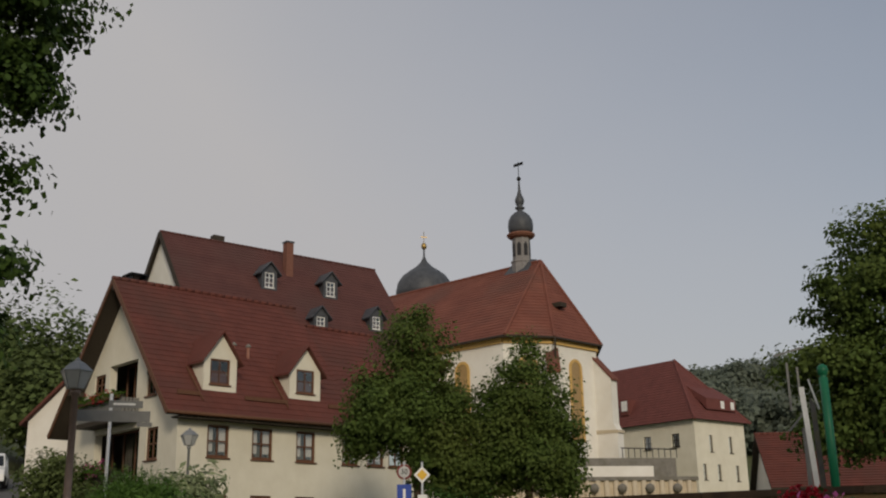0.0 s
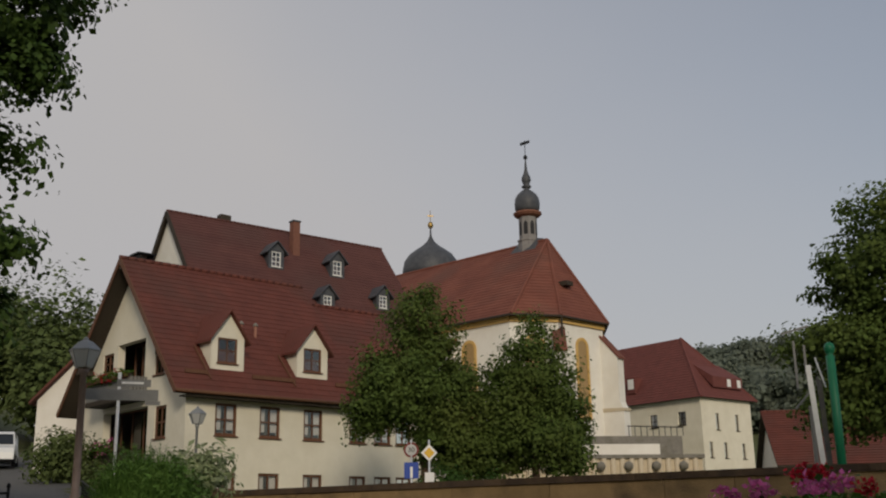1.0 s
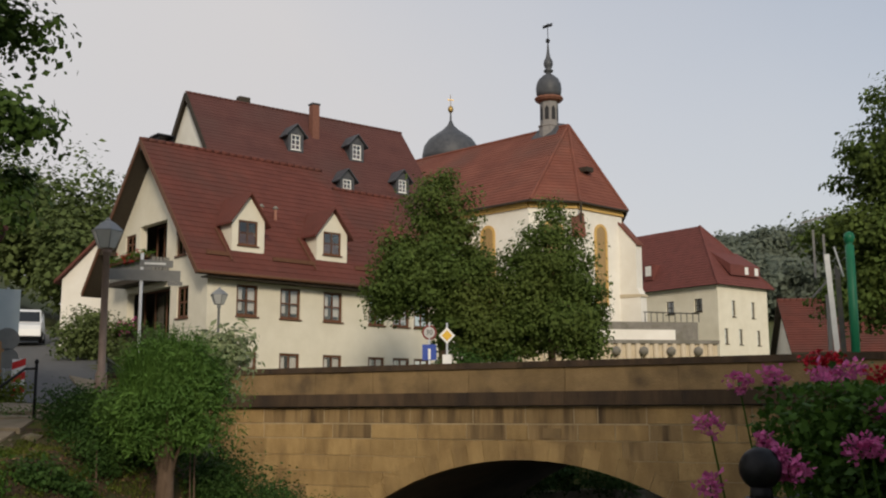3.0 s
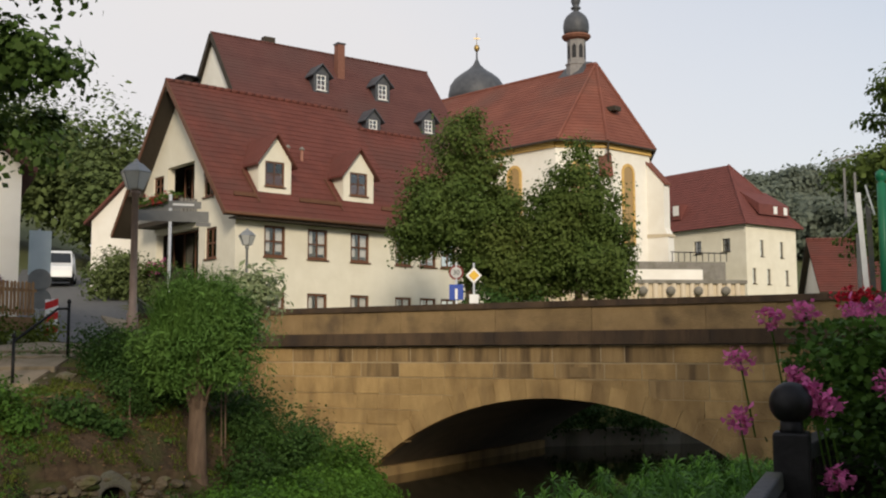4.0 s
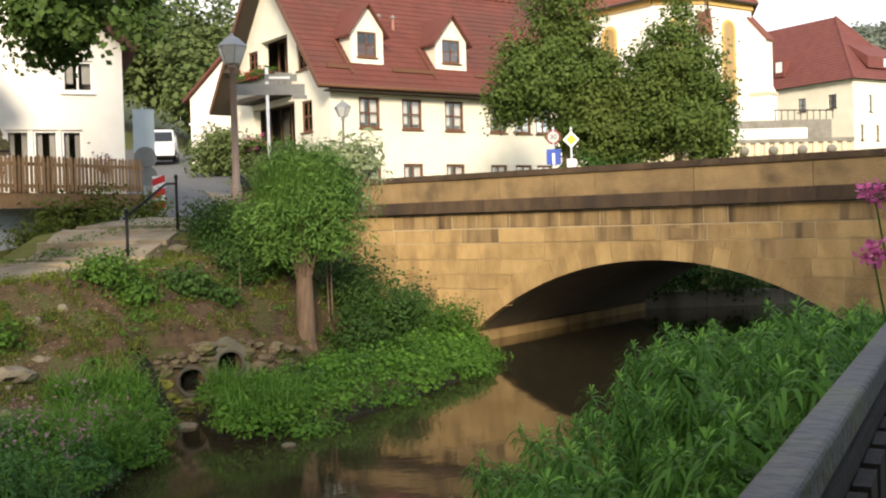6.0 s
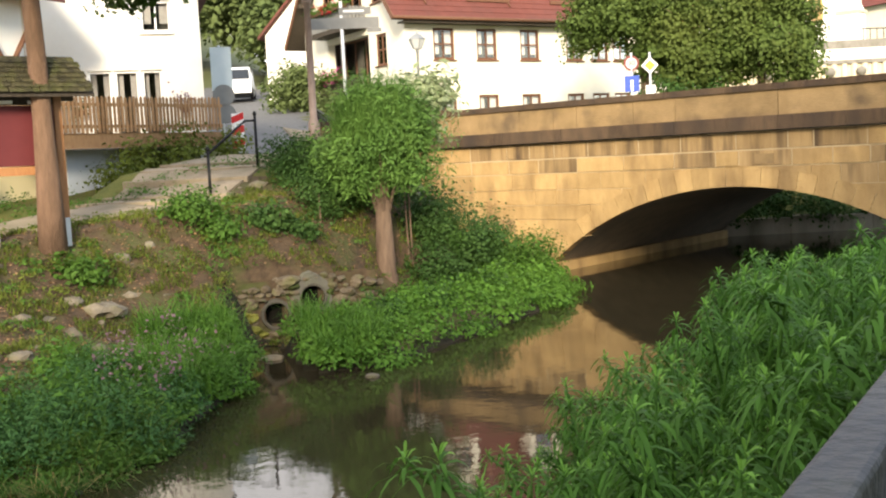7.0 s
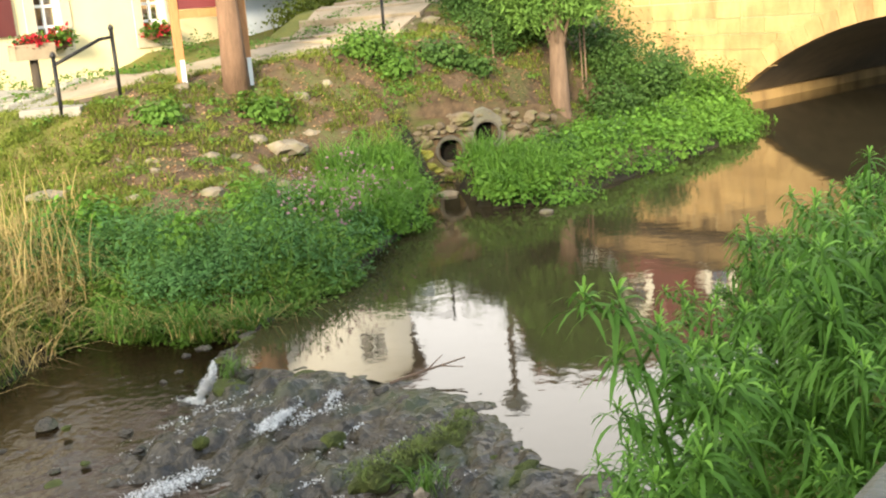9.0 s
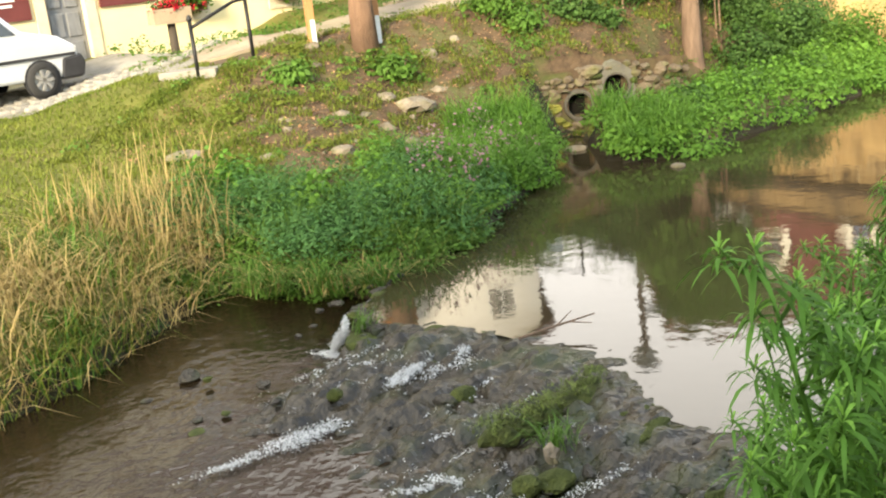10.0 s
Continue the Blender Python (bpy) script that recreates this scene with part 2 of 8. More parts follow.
GREEN_PAINT = material("green_painted_steel", (0.01, 0.14, 0.065), (0.014, 0.17, 0.08), 3, 0.4, 0.03)
SIGN_BLUE = material("sign_blue", (0.02, 0.06, 0.33), (0.025, 0.07, 0.36), 3, 0.4, 0.0)
SIGN_RED = material("sign_red", (0.5, 0.02, 0.02), (0.55, 0.03, 0.03), 3, 0.4, 0.0)
SIGN_YELLOW = material("sign_yellow", (0.7, 0.42, 0.03), (0.75, 0.46, 0.04), 3, 0.4, 0.0)
GOLD = material("gilded_metal", (0.4, 0.27, 0.09), (0.46, 0.32, 0.12), 3, 0.5, 0.0, metal=0.9)
CURTAIN = material("net_curtain", (0.55, 0.48, 0.46), (0.68, 0.62, 0.6), 6, 0.9, 0.2, squash=(8, 8, 1))
ROOM_DARK = material("painted_room_dimness", (0.16, 0.14, 0.12), (0.2, 0.18, 0.15), 1, 0.9, 0.0)
DOOR_GREY = material("grey_wood_door", (0.14, 0.145, 0.15), (0.20, 0.205, 0.21), 4, 0.6, 0.2, squash=(4, 4, 1))
STONE_TRIM = material("beige_stone_surround", (0.50, 0.42, 0.30), (0.58, 0.5, 0.37), 3, 0.9, 0.4, 40)
# even grey-brown for the vault underside, darker than the face stones
SOFFIT = material("grey_brown_vault", (0.15, 0.125, 0.095), (0.22, 0.18, 0.13), 2, 0.9, 0.5, 25)
RAIL_GREY = material("weathered_rail_cap", (0.032, 0.034, 0.037), (0.06, 0.063, 0.067), 3, 0.6, 0.4, 45, stain=(0.07, 0.075, 0.04), stain_scale=5, stain_amount=0.6)
GLASS = glass_material("window_glass")
LINDEN = material("linden_leaf", (0.065, 0.11, 0.024), (0.112, 0.16, 0.04), 0.6, 0.6, 0.0, random_amount=0.2, island=True, stain=(0.14, 0.115, 0.025), stain_scale=0.35, stain_amount=0.2, thin_light=0.3)
ALDER = material("dark_broad_leaf", (0.045, 0.085, 0.02), (0.08, 0.13, 0.03), 0.8, 0.55, 0.0, random_amount=0.22, island=True, thin_light=0.28)
FAR_LEAF = material("woodland_leaf", (0.075, 0.11, 0.036), (0.125, 0.16, 0.056), 0.12, 0.75, 0.0, random_amount=0.2, island=True, thin_light=0.2)
WILLOW = material("willow_leaf", (0.065, 0.14, 0.028), (0.115, 0.21, 0.045), 1.2, 0.55, 0.0, random_amount=0.22, island=True, thin_light=0.3)
PALE_LEAF = material("pale_grey_green_leaf", (0.24, 0.30, 0.15), (0.36, 0.41, 0.24), 2, 0.6, 0.0, random_amount=0.3, island=True, thin_light=0.3)
HERB = material("bank_herb_leaf", (0.05, 0.115, 0.018), (0.095, 0.18, 0.03), 0.9, 0.6, 0.0, random_amount=0.25, island=True, thin_light=0.3)
DARK_HERB = material("shaded_shrub_leaf", (0.03, 0.072, 0.017), (0.058, 0.112, 0.026), 0.9, 0.6, 0.0, random_amount=0.25, island=True, thin_light=0.25)
BALSAM = material("lance_leaf_green", (0.055, 0.142, 0.02), (0.10, 0.215, 0.034), 1.5, 0.55, 0.0, random_amount=0.25, island=True, thin_light=0.35)
BALSAM_TIP = material("young_leaf_green", (0.14, 0.30, 0.045), (0.20, 0.38, 0.065), 1.5, 0.55, 0.0, random_amount=0.2, island=True, thin_light=0.4)
GRASS = material("grass_blade", (0.08, 0.115, 0.016), (0.155, 0.18, 0.034), 0.8, 0.7, 0.0, random_amount=0.3, island=True, thin_light=0.3)
DRY_GRASS = material("dry_straw_grass", (0.25, 0.19, 0.075), (0.40, 0.315, 0.14), 0.9, 0.8, 0.0, random_amount=0.3, island=True, thin_light=0.3)
PINK = material("pink_geranium_petal", (0.55, 0.08, 0.28), (0.72, 0.22, 0.45), 30, 0.6, 0.0, random_amount=0.3, island=True, thin_light=0.3)
RED_PETAL = material("red_geranium_petal", (0.42, 0.015, 0.03), (0.55, 0.03, 0.05), 20, 0.6, 0.0, random_amount=0.3, island=True, thin_light=0.25)
MAUVE = material("mauve_flower", (0.19, 0.115, 0.14), (0.27, 0.17, 0.19), 20, 0.7, 0.0, random_amount=0.3, island=True, thin_light=0.3)
WATER = water_material("calm_river_water", (0.027, 0.0225, 0.0125), 1.5, 8.0, 0.05)
RAPID = water_material("broken_river_water", (0.0125, 0.009, 0.0048), 2.6, 11.0, 0.4, 0.1)
LICHEN = material("yellow_green_lichen", (0.11, 0.115, 0.02), (0.21, 0.2, 0.04), 7, 0.95, 0.9, 40)
RAIL_WOOD = material("dark_tarred_wood", (0.009, 0.008, 0.0065), (0.022, 0.018, 0.014), 5, 0.8, 0.4, 50, squash=(4, 4, 0.5), random_amount=0.25)
WEIR_BED = material("wet_weir_stone", (0.005, 0.005, 0.004), (0.034, 0.028, 0.016), 7.0, 0.22, 1.0, 16, stain=(0.022, 0.03, 0.009), stain_scale=2.2, stain_amount=0.95, spec=0.32)
SHELF_HERB = material("lush_herb_leaf", (0.07, 0.165, 0.022), (0.125, 0.25, 0.038), 0.9, 0.6, 0.0, random_amount=0.22, island=True, thin_light=0.35)
BLUE_HERB = material("feathery_herb_leaf", (0.038, 0.105, 0.03), (0.075, 0.165, 0.048), 0.9, 0.6, 0.0, random_amount=0.25, island=True, thin_light=0.3)


# ---- mesh tools ----
class Shape:
    """Collects faces for one mesh."""

    def __init__(self):
        self.v, self.f = [], []

    def add(self, verts, faces):
        k = len(self.v)
        self.v += [tuple(p) for p in verts]
        self.f += [tuple(i + k for i in q) for q in faces]
        return self

    def box(self, x0, x1, y0, y1, z0, z1):
        return self.add([(x0, y0, z0), (x1, y0, z0), (x1, y1, z0), (x0, y1, z0), (x0, y0, z1), (x1, y0, z1), (x1, y1, z1), (x0, y1, z1)],
                        [(0, 3, 2, 1), (4, 5, 6, 7), (0, 1, 5, 4), (1, 2, 6, 5), (2, 3, 7, 6), (3, 0, 4, 7)])

    def prism(self, poly, shift):
        """A flat polygon of 3D points pushed along shift."""
        n = len(poly)
        a = [Vector(p) for p in poly]
        b = [p + Vector(shift) for p in a]
        return self.add(a + b, [tuple(range(n))[::-1], tuple(range(n, 2 * n))] + [(i, (i + 1) % n, n + (i + 1) % n, n + i) for i in range(n)])

    def beam(self, a, b, w, h, up=(0, 0, 1)):
        a, b = Vector(a), Vector(b)
        d = (b - a).normalized()
        s = d.cross(Vector(up)).normalized() * (w / 2)
        t = s.cross(d).normalized() * (h / 2)
        return self.prism([a + s + t, a - s + t, a - s - t, a + s - t], b - a)

    def lathe(self, profile, n=16, o=(0, 0, 0)):
        """Rings of (radius, height) about the upright axis through o."""
        v = [(o[0] + r * math.cos(math.tau * i / n), o[1] + r * math.sin(math.tau * i / n), o[2] + z) for r, z in profile for i in range(n)]
        f = [(k * n + i, k * n + (i + 1) % n, (k + 1) * n + (i + 1) % n, (k + 1) * n + i) for k in range(len(profile) - 1) for i in range(n)]
        return self.add(v, f + [tuple(range(n))[::-1], tuple(range((len(profile) - 1) * n, len(profile) * n))])

    def tube(self, path, radii, n=8):
        path = [Vector(p) for p in path]
        if not isinstance(radii, (list, tuple)):
            radii = [radii] * len(path)
        v = []
        for i, p in enumerate(path):
            d = (path[min(i + 1, len(path) - 1)] - path[max(i - 1, 0)]).normalized()
            s = d.cross(Vector((0.31, 0.17, 0.93))).normalized()
            t = d.cross(s)
            v += [p + (s * math.cos(math.tau * k / n) + t * math.sin(math.tau * k / n)) * radii[i] for k in range(n)]
        f = [(k * n + i, k * n + (i + 1) % n, (k + 1) * n + (i + 1) % n, (k + 1) * n + i) for k in range(len(path) - 1) for i in range(n)]
        return self.add(v, f + [tuple(range(n))[::-1], tuple(range((len(path) - 1) * n, len(path) * n))])

    def make(self, name, mat, parent=None, smooth=False, bevel=0.0, label=""):
        me = bpy.data.meshes.new(name)
        me.from_pydata(self.v, [], self.f)
        me.materials.append(mat)
        if smooth:
            me.shade_smooth()
        ob = new(name, me)
        ob.parent = parent
        if bevel:
            mod = ob.modifiers.new("bevel", "BEVEL")
            mod.width, mod.segments, mod.limit_method = bevel, 2, "ANGLE"
        if label:
            tagged(ob, label)
        return ob


def root(name, m, label, category, group="", kind=""):
    ob = new(name)
    ob.empty_display_size = 0.2
    ob.matrix_world = m
    return tagged(ob, label, category, group, kind)


def weld(ob):
    """Joins the corners that lie on one another."""
    bm = bmesh.new()
    bm.from_mesh(ob.data)
    bmesh.ops.remove_doubles(bm, verts=bm.verts, dist=0.0005)
    bm.to_mesh(ob.data)
    bm.free()


def share(ob, name, m, parent):
    """Another object on the same mesh, at the local pose m."""
    o = new(name, ob.data)
    o.parent = parent
    o.matrix_local = m
    return o


def clip(poly, a, b, c):
    """The part of a 2D polygon where a x + b y <= c."""
    r = []
    for i, p in enumerate(poly):
        q = poly[(i + 1) % len(poly)]
        dp, dq = a * p[0] + b * p[1] - c, a * q[0] + b * q[1] - c
        if dp <= 0:
            r.append(p)
        if dp * dq < 0:
            k = dp / (dp - dq)
            r.append((p[0] + k * (q[0] - p[0]), p[1] + k * (q[1] - p[1])))
    return r


def wall_shape(o, u, n, width, top, holes, thick=0.4, cuts=(), bottom=0.0):
    """A wall from o along u (unit), outer normal n, with openings (x0, x1, z0, z1) right through; cuts are half planes (a, b, c) that trim its top."""
    o, u, n = Vector(o), Vector(u), Vector(n)
    xs = sorted({0.0, width, *[h[0] for h in holes], *[h[1] for h in holes]})
    zs = sorted({bottom, top, *[h[2] for h in holes], *[h[3] for h in holes]})
    s = Shape()
    at = lambda x, z, k=0.0: o + u * x + Vector((0, 0, z)) - n * k
    for i in range(len(xs) - 1):
        for j in range(len(zs) - 1):
            cx, cz = (xs[i] + xs[i + 1]) / 2, (zs[j] + zs[j + 1]) / 2
            if any(h[0] < cx < h[1] and h[2] < cz < h[3] for h in holes):
                continue
            poly = [(xs[i], zs[j]), (xs[i + 1], zs[j]), (xs[i + 1], zs[j + 1]), (xs[i], zs[j + 1])]
            for c in cuts:
                poly = clip(poly, *c)
            if len(poly) < 3:
                continue
            m = len(poly)
            s.add([at(*p) for p in poly], [tuple(range(m))])
            s.add([at(*p, thick) for p in poly], [tuple(range(m))[::-1]])
    for x0, x1, z0, z1 in holes:
        for a, b in (((x0, z0), (x1, z0)), ((x1, z0), (x1, z1)), ((x1, z1), (x0, z1)), ((x0, z1), (x0, z0))):
            s.add([at(*a), at(*b), at(*b, thick), at(*a, thick)], [(0, 1, 2, 3)])
    return s


def window_part(parent, o, u, n, x0, x1, z0, z1, frame_mat, inset=0.12, bars=1, rungs=1, bar=0.05, curtain=True, sill=True, rim=0.07, bar_mat=None):
    """A window in an opening of a wall: frame, with panes, curtain and sill under it."""
    o, u, n = Vector(o), Vector(u), Vector(n)
    at = lambda x, z, k: o + u * x + Vector((0, 0, z)) - n * k

    def slab(s, a0, a1, b0, b1, k, d):
        s.prism([at(a0, b0, k), at(a1, b0, k), at(a1, b1, k), at(a0, b1, k)], -n * d)

    fr = Shape()
    for a in ((x0, x0 + rim, z0, z1), (x1 - rim, x1, z0, z1), (x0 + rim, x1 - rim, z0, z0 + rim), (x0 + rim, x1 - rim, z1 - rim, z1)):
        slab(fr, *a, inset, 0.07)
    w = fr.make("window", frame_mat, parent)
    for i in range(bars):
        br = Shape()
        c = x0 + (x1 - x0) * (i + 1) / (bars + 1)
        slab(br, c - bar / 2, c + bar / 2, z0 + rim, z1 - rim, inset + 0.01, 0.05)
        br.make("glazing_bar", bar_mat or frame_mat, w)
    for i in range(rungs):
        br = Shape()
        c = z0 + (z1 - z0) * (i + 1) / (rungs + 1)
        slab(br, x0 + rim, x1 - rim, c - bar / 2, c + bar / 2, inset + 0.013, 0.045)
        br.make("glazing_bar", bar_mat or frame_mat, w)
    g = Shape()
    slab(g, x0 + rim - 0.01, x1 - rim + 0.01, z0 + rim - 0.01, z1 - rim + 0.01, inset + 0.035, 0.006)
    pane = g.make("pane", GLASS, w)
    pane.visible_shadow = False
    if curtain:
        m = 12
        span = (x1 - x0) * 0.36
        for a, b in ((x0 + 0.02, x0 + span), (x1 - span, x1 - 0.02)):
            c = Shape()
            for i in range(m):
                e, f2 = a + (b - a) * i / m, a + (b - a) * (i + 1) / m
                c.add([at(e, z0 + 0.25, inset + 0.14 + 0.03 * (i % 2)), at(f2, z0 + 0.25, inset + 0.14 + 0.03 * ((i + 1) % 2)),
                       at(f2, z1 - 0.05, inset + 0.14 + 0.03 * ((i + 1) % 2)), at(e, z1 - 0.05, inset + 0.14 + 0.03 * (i % 2))], [(0, 1, 2, 3)])
            c.make("curtain", CURTAIN, w)
    if sill:
        sl = Shape()
        slab(sl, x0 - 0.05, x1 + 0.05, z0 - 0.06, z0 - 0.004, -0.08, inset + 0.08)
        sl.make("window_sill", frame_mat, w)
    return w


def tiled_slope(s, a, b, up, rows, lift=0.03, cols=0):
    """Tile courses from the eave a-b up along the vector up; every course overlaps the one below it."""
    a, b, up = Vector(a), Vector(b), Vector(up)
    nrm = (b - a).cross(up).normalized()
    for i in range(rows):
        p, q = up * (i / rows), up * ((i + 1.12) / rows)
        if i == rows - 1:
            q = up
        m = max(cols, 1)
        for j in range(m):
            c, d = a + (b - a) * (j / m), a + (b - a) * ((j + 0.985) / m if cols else 1)
            k = nrm * (lift + (0.002 * ((i * 7 + j * 3) % 5) if cols else 0))
            s.add([c + p + k, d + p + k, d + q + nrm * 0.004, c + q + nrm * 0.004, c + p, d + p], [(0, 1, 2, 3), (4, 5, 1, 0)])
    return s


# ---- ground ----
LEFT_EDGE = [(40, 60), (26, 40), (14, 35.7), (1.7, 32.8), (-2.6, 25.0), (-1.9, 21.5), (-1.6, 20.2), (-2.6, 16.8), (-3.7, 13.8), (-4.6, 13.2), (-5.9, 15.4), (-6.4, 15.2),
             (-5.3, 12.6), (-4.9, 9.5), (-5.0, 8.6), (-6.2, 8.2), (-6.9, 8.25), (-7.35, 8.35), (-7.1, 7.0), (-6.85, 5.7), (-6.95, 4.6), (-7.5, 1), (-8, -6), (-10, -60)]
RIGHT_EDGE = [(46, 54), (30, 36), (16, 30.5), (10.5, 28.0), (8.4, 25.6), (5.4, 20.2), (4.6, 18.5), (2.4, 14), (0.5, 9.5), (-0.9, 6), (-0.9, 5.2), (-0.75, 3), (-1.0, 0), (-2, -6), (-4, -60)]


def smooth(a, b, x):
    k = np.clip((x - a) / (b - a), 0, 1)
    return k * k * (3 - 2 * k)


def edge_distance(x, y, line):
    best = np.full(x.shape, 1e9)
    for (ax, ay), (bx, by) in zip(line[:-1], line[1:]):
        dx, dy = bx - ax, by - ay
        k = np.clip(((x - ax) * dx + (y - ay) * dy) / (dx * dx + dy * dy), 0, 1)
        best = np.minimum(best, np.hypot(x - ax - k * dx, y - ay - k * dy))
    return best


def inside(x, y, poly):
    r = np.zeros(x.shape, bool)
    for (ax, ay), (bx, by) in zip(poly, poly[1:] + poly[:1]):
        if ay == by:
            continue
        r ^= ((ay > y) != (by > y)) & (x < (bx - ax) * (y - ay) / (by - ay) + ax)
    return r


def wobble(x, y):
    return (np.sin(x * 1.7 + 0.6 * np.sin(y * 1.3)) * np.sin(y * 1.9 + 0.8 * np.sin(x * 0.9)) + 0.5 * np.sin(x * 4.3 + y * 1.1) * np.sin(y * 3.7 - x * 1.7)) / 1.5


HEAD_U, HEAD_N = (0.722, 0.692), (0.692, -0.722)  # along the stone headwall of the drain pipes, and out of it
RIVER = LEFT_EDGE + RIGHT_EDGE[::-1]
BANK_EDGE = [p for p in LEFT_EDGE if p not in ((-5.9, 15.4), (-6.4, 15.2))]


def ground_height(x, y):
    x, y = np.asarray(x, float), np.asarray(y, float)
    dl, dr, wet = edge_distance(x, y, BANK_EDGE), edge_distance(x, y, RIGHT_EDGE), inside(x, y, RIVER)
    behind = (x + 2.42) * 0.482 + (y - 24.58) * 0.876
    left = dl < dr
    street = np.interp(y, [-60, 0, 8, 12.3, 14.4, 18.7, 20.5, 24.5, 30, 400], [0.9, 1.0, 1.3, 1.62, 1.9, 2.22, 2.75, 3.05, 3.1, 3.1])
    hill_road = smooth(-9, -15, x) * np.clip(y - 27, 0, 60) * 0.104
    middle = np.interp(y, [40, 55, 73, 95, 200, 420, 2500], [0, 0.3, 2.2, 4.6, 14, 30, 40]) * smooth(-15, -5, x)
    far = smooth(120, 300, y) * 22 * np.exp(-(((x - 0.31 * y) / (0.09 * y + 20)) ** 2)) + smooth(60, 170, y) * 20 * smooth(-0.25, -0.5, x / np.maximum(y, 1))
    land_left = street + hill_road + middle + far
    reach = np.interp(y, [9, 13, 22, 26], [7.5, 4.5, 4.5, 4.9])
    low = np.interp(dl, [0, 0.35, 1.3, 2.2], [-0.03, 0.16, 0.36, 0.62]) - 0.27 * smooth(8.9, 8.2, y) * smooth(0.75, 0, dl)
    bank = np.where(dl < 2.2, low, 0.62 + (land_left - 0.62) * np.clip((dl - 2.2) / (reach - 2.2), 0, 1) ** 0.85)
    zl = np.where(dl > reach, land_left, bank)
    land_right = np.where(behind > -1, 3.0 + middle + far, 1.42 + 1.6 * smooth(-7, -1, behind))
    zr = np.interp(dr, [0, 0.35, 0.7, 1.1], [-0.12, 0.35, 0.85, 1.0]) 
    zr = np.where(dr > 1.1, 1.0 + (land_right - 1.0) * smooth(1.1, 2.3, dr), zr)
    z = np.where(left, zl, zr)
    z = z + wobble(x, y) * 0.06 * smooth(0.2, 1.5, np.minimum(dl, dr)) * smooth(60, 30, np.abs(y))
    gully = edge_distance(x, y, [(-5.3, 13.2), (-6.0, 14.7), (-6.0, 15.5)])
    z = np.minimum(z, 0.0 + np.clip(gully - 0.22, 0, 9) * 3.4)
    run, off = (x + 6.03) * HEAD_U[0] + (y - 15.81) * HEAD_U[1], (x + 6.03) * HEAD_N[0] + (y - 15.81) * HEAD_N[1]
    floor_z = 0.1 + 0.33 * np.clip(run, 0, 2) + 3 * np.clip(-0.4 - run, 0, 9) + 2.5 * np.clip(run - 1.0, 0, 9) + 2.5 * np.clip(off - 1.1, 0, 9)
    z = np.where(off > -0.3, np.minimum(z, floor_z), z)
    z = z - 0.6 * smooth(-10.9, -12.0, x) * smooth(15.0, 17.5, y) * smooth(26.0, 23.5, y)
    z = z + 0.05 * wobble(x * 2.3 + 1, y * 2.3) * smooth(1.2, 2.2, dl) * smooth(6, 5, dl) * smooth(9, 11, y) * smooth(24, 21, y)
    z = z - 0.55 * smooth(-5.5, -4.9, x) * smooth(14.5, 16.5, y) * smooth(21.5, 19.3, y) * smooth(1.2, 2.4, dl) * (x < 0)
    z = z - 0.32 * smooth(-11.8, -13.6, x) * smooth(16.5, 13.8, y) * smooth(4, 9, y)
    return np.where(wet, -0.3 - 0.32 * smooth(0, 0.3, np.minimum(dl, dr)), z)


def spaced(lo, hi, step, reach):
    mid = list(np.arange(lo, hi, step))
    up, d, p = [], step, hi
    while p < reach:
        up.append(p)
        d *= 1.18
        p += d
    dn, d, p = [], step, lo
    while p > -reach:
        d *= 1.18
        p -= d
        dn.append(p)
    return np.array(sorted(dn) + mid + up)


gx, gy = spaced(-18, 9, 0.24, 2600), spaced(-3, 34, 0.24, 2600)
GX, GY = np.meshgrid(gx, gy)
GZ = ground_height(GX, GY)
me = bpy.data.meshes.new("ground")
nx, ny = len(gx), len(gy)
idx = np.arange(nx * ny).reshape(ny, nx)
quads = np.stack([idx[:-1, :-1], idx[:-1, 1:], idx[1:, 1:], idx[1:, :-1]], -1).reshape(-1, 4)
me.from_pydata(np.stack([GX, GY, GZ], -1).reshape(-1, 3).tolist(), [], quads.tolist())
for m in (LAWN, DIRT, RIVERBED, FAR_GROUND):
    me.materials.append(m)
cx, cy = (GX[:-1, :-1] + GX[1:, 1:]) / 2, (GY[:-1, :-1] + GY[1:, 1:]) / 2
el, er = edge_distance(cx, cy, LEFT_EDGE), edge_distance(cx, cy, RIGHT_EDGE)
ragged = wobble(cx * 0.8, cy * 0.8) * 0.8
zone = np.zeros(cx.shape, int)
zone[(el < 5.2 + ragged) & (cy > 12.3 - 0.74 * (cx + 10.7) + 1.2 * ragged) & (cy < 30)] = 1
zone[inside(cx, cy, RIVER) | (np.minimum(el, er) < 0.3)] = 2
zone[cy > 60] = 3
me.polygons.foreach_set("material_index", zone.reshape(-1))
me.shade_smooth()
ground = tagged(new("ground", me), "grassy and earthy river banks rising to a street", "ground", kind="structure")


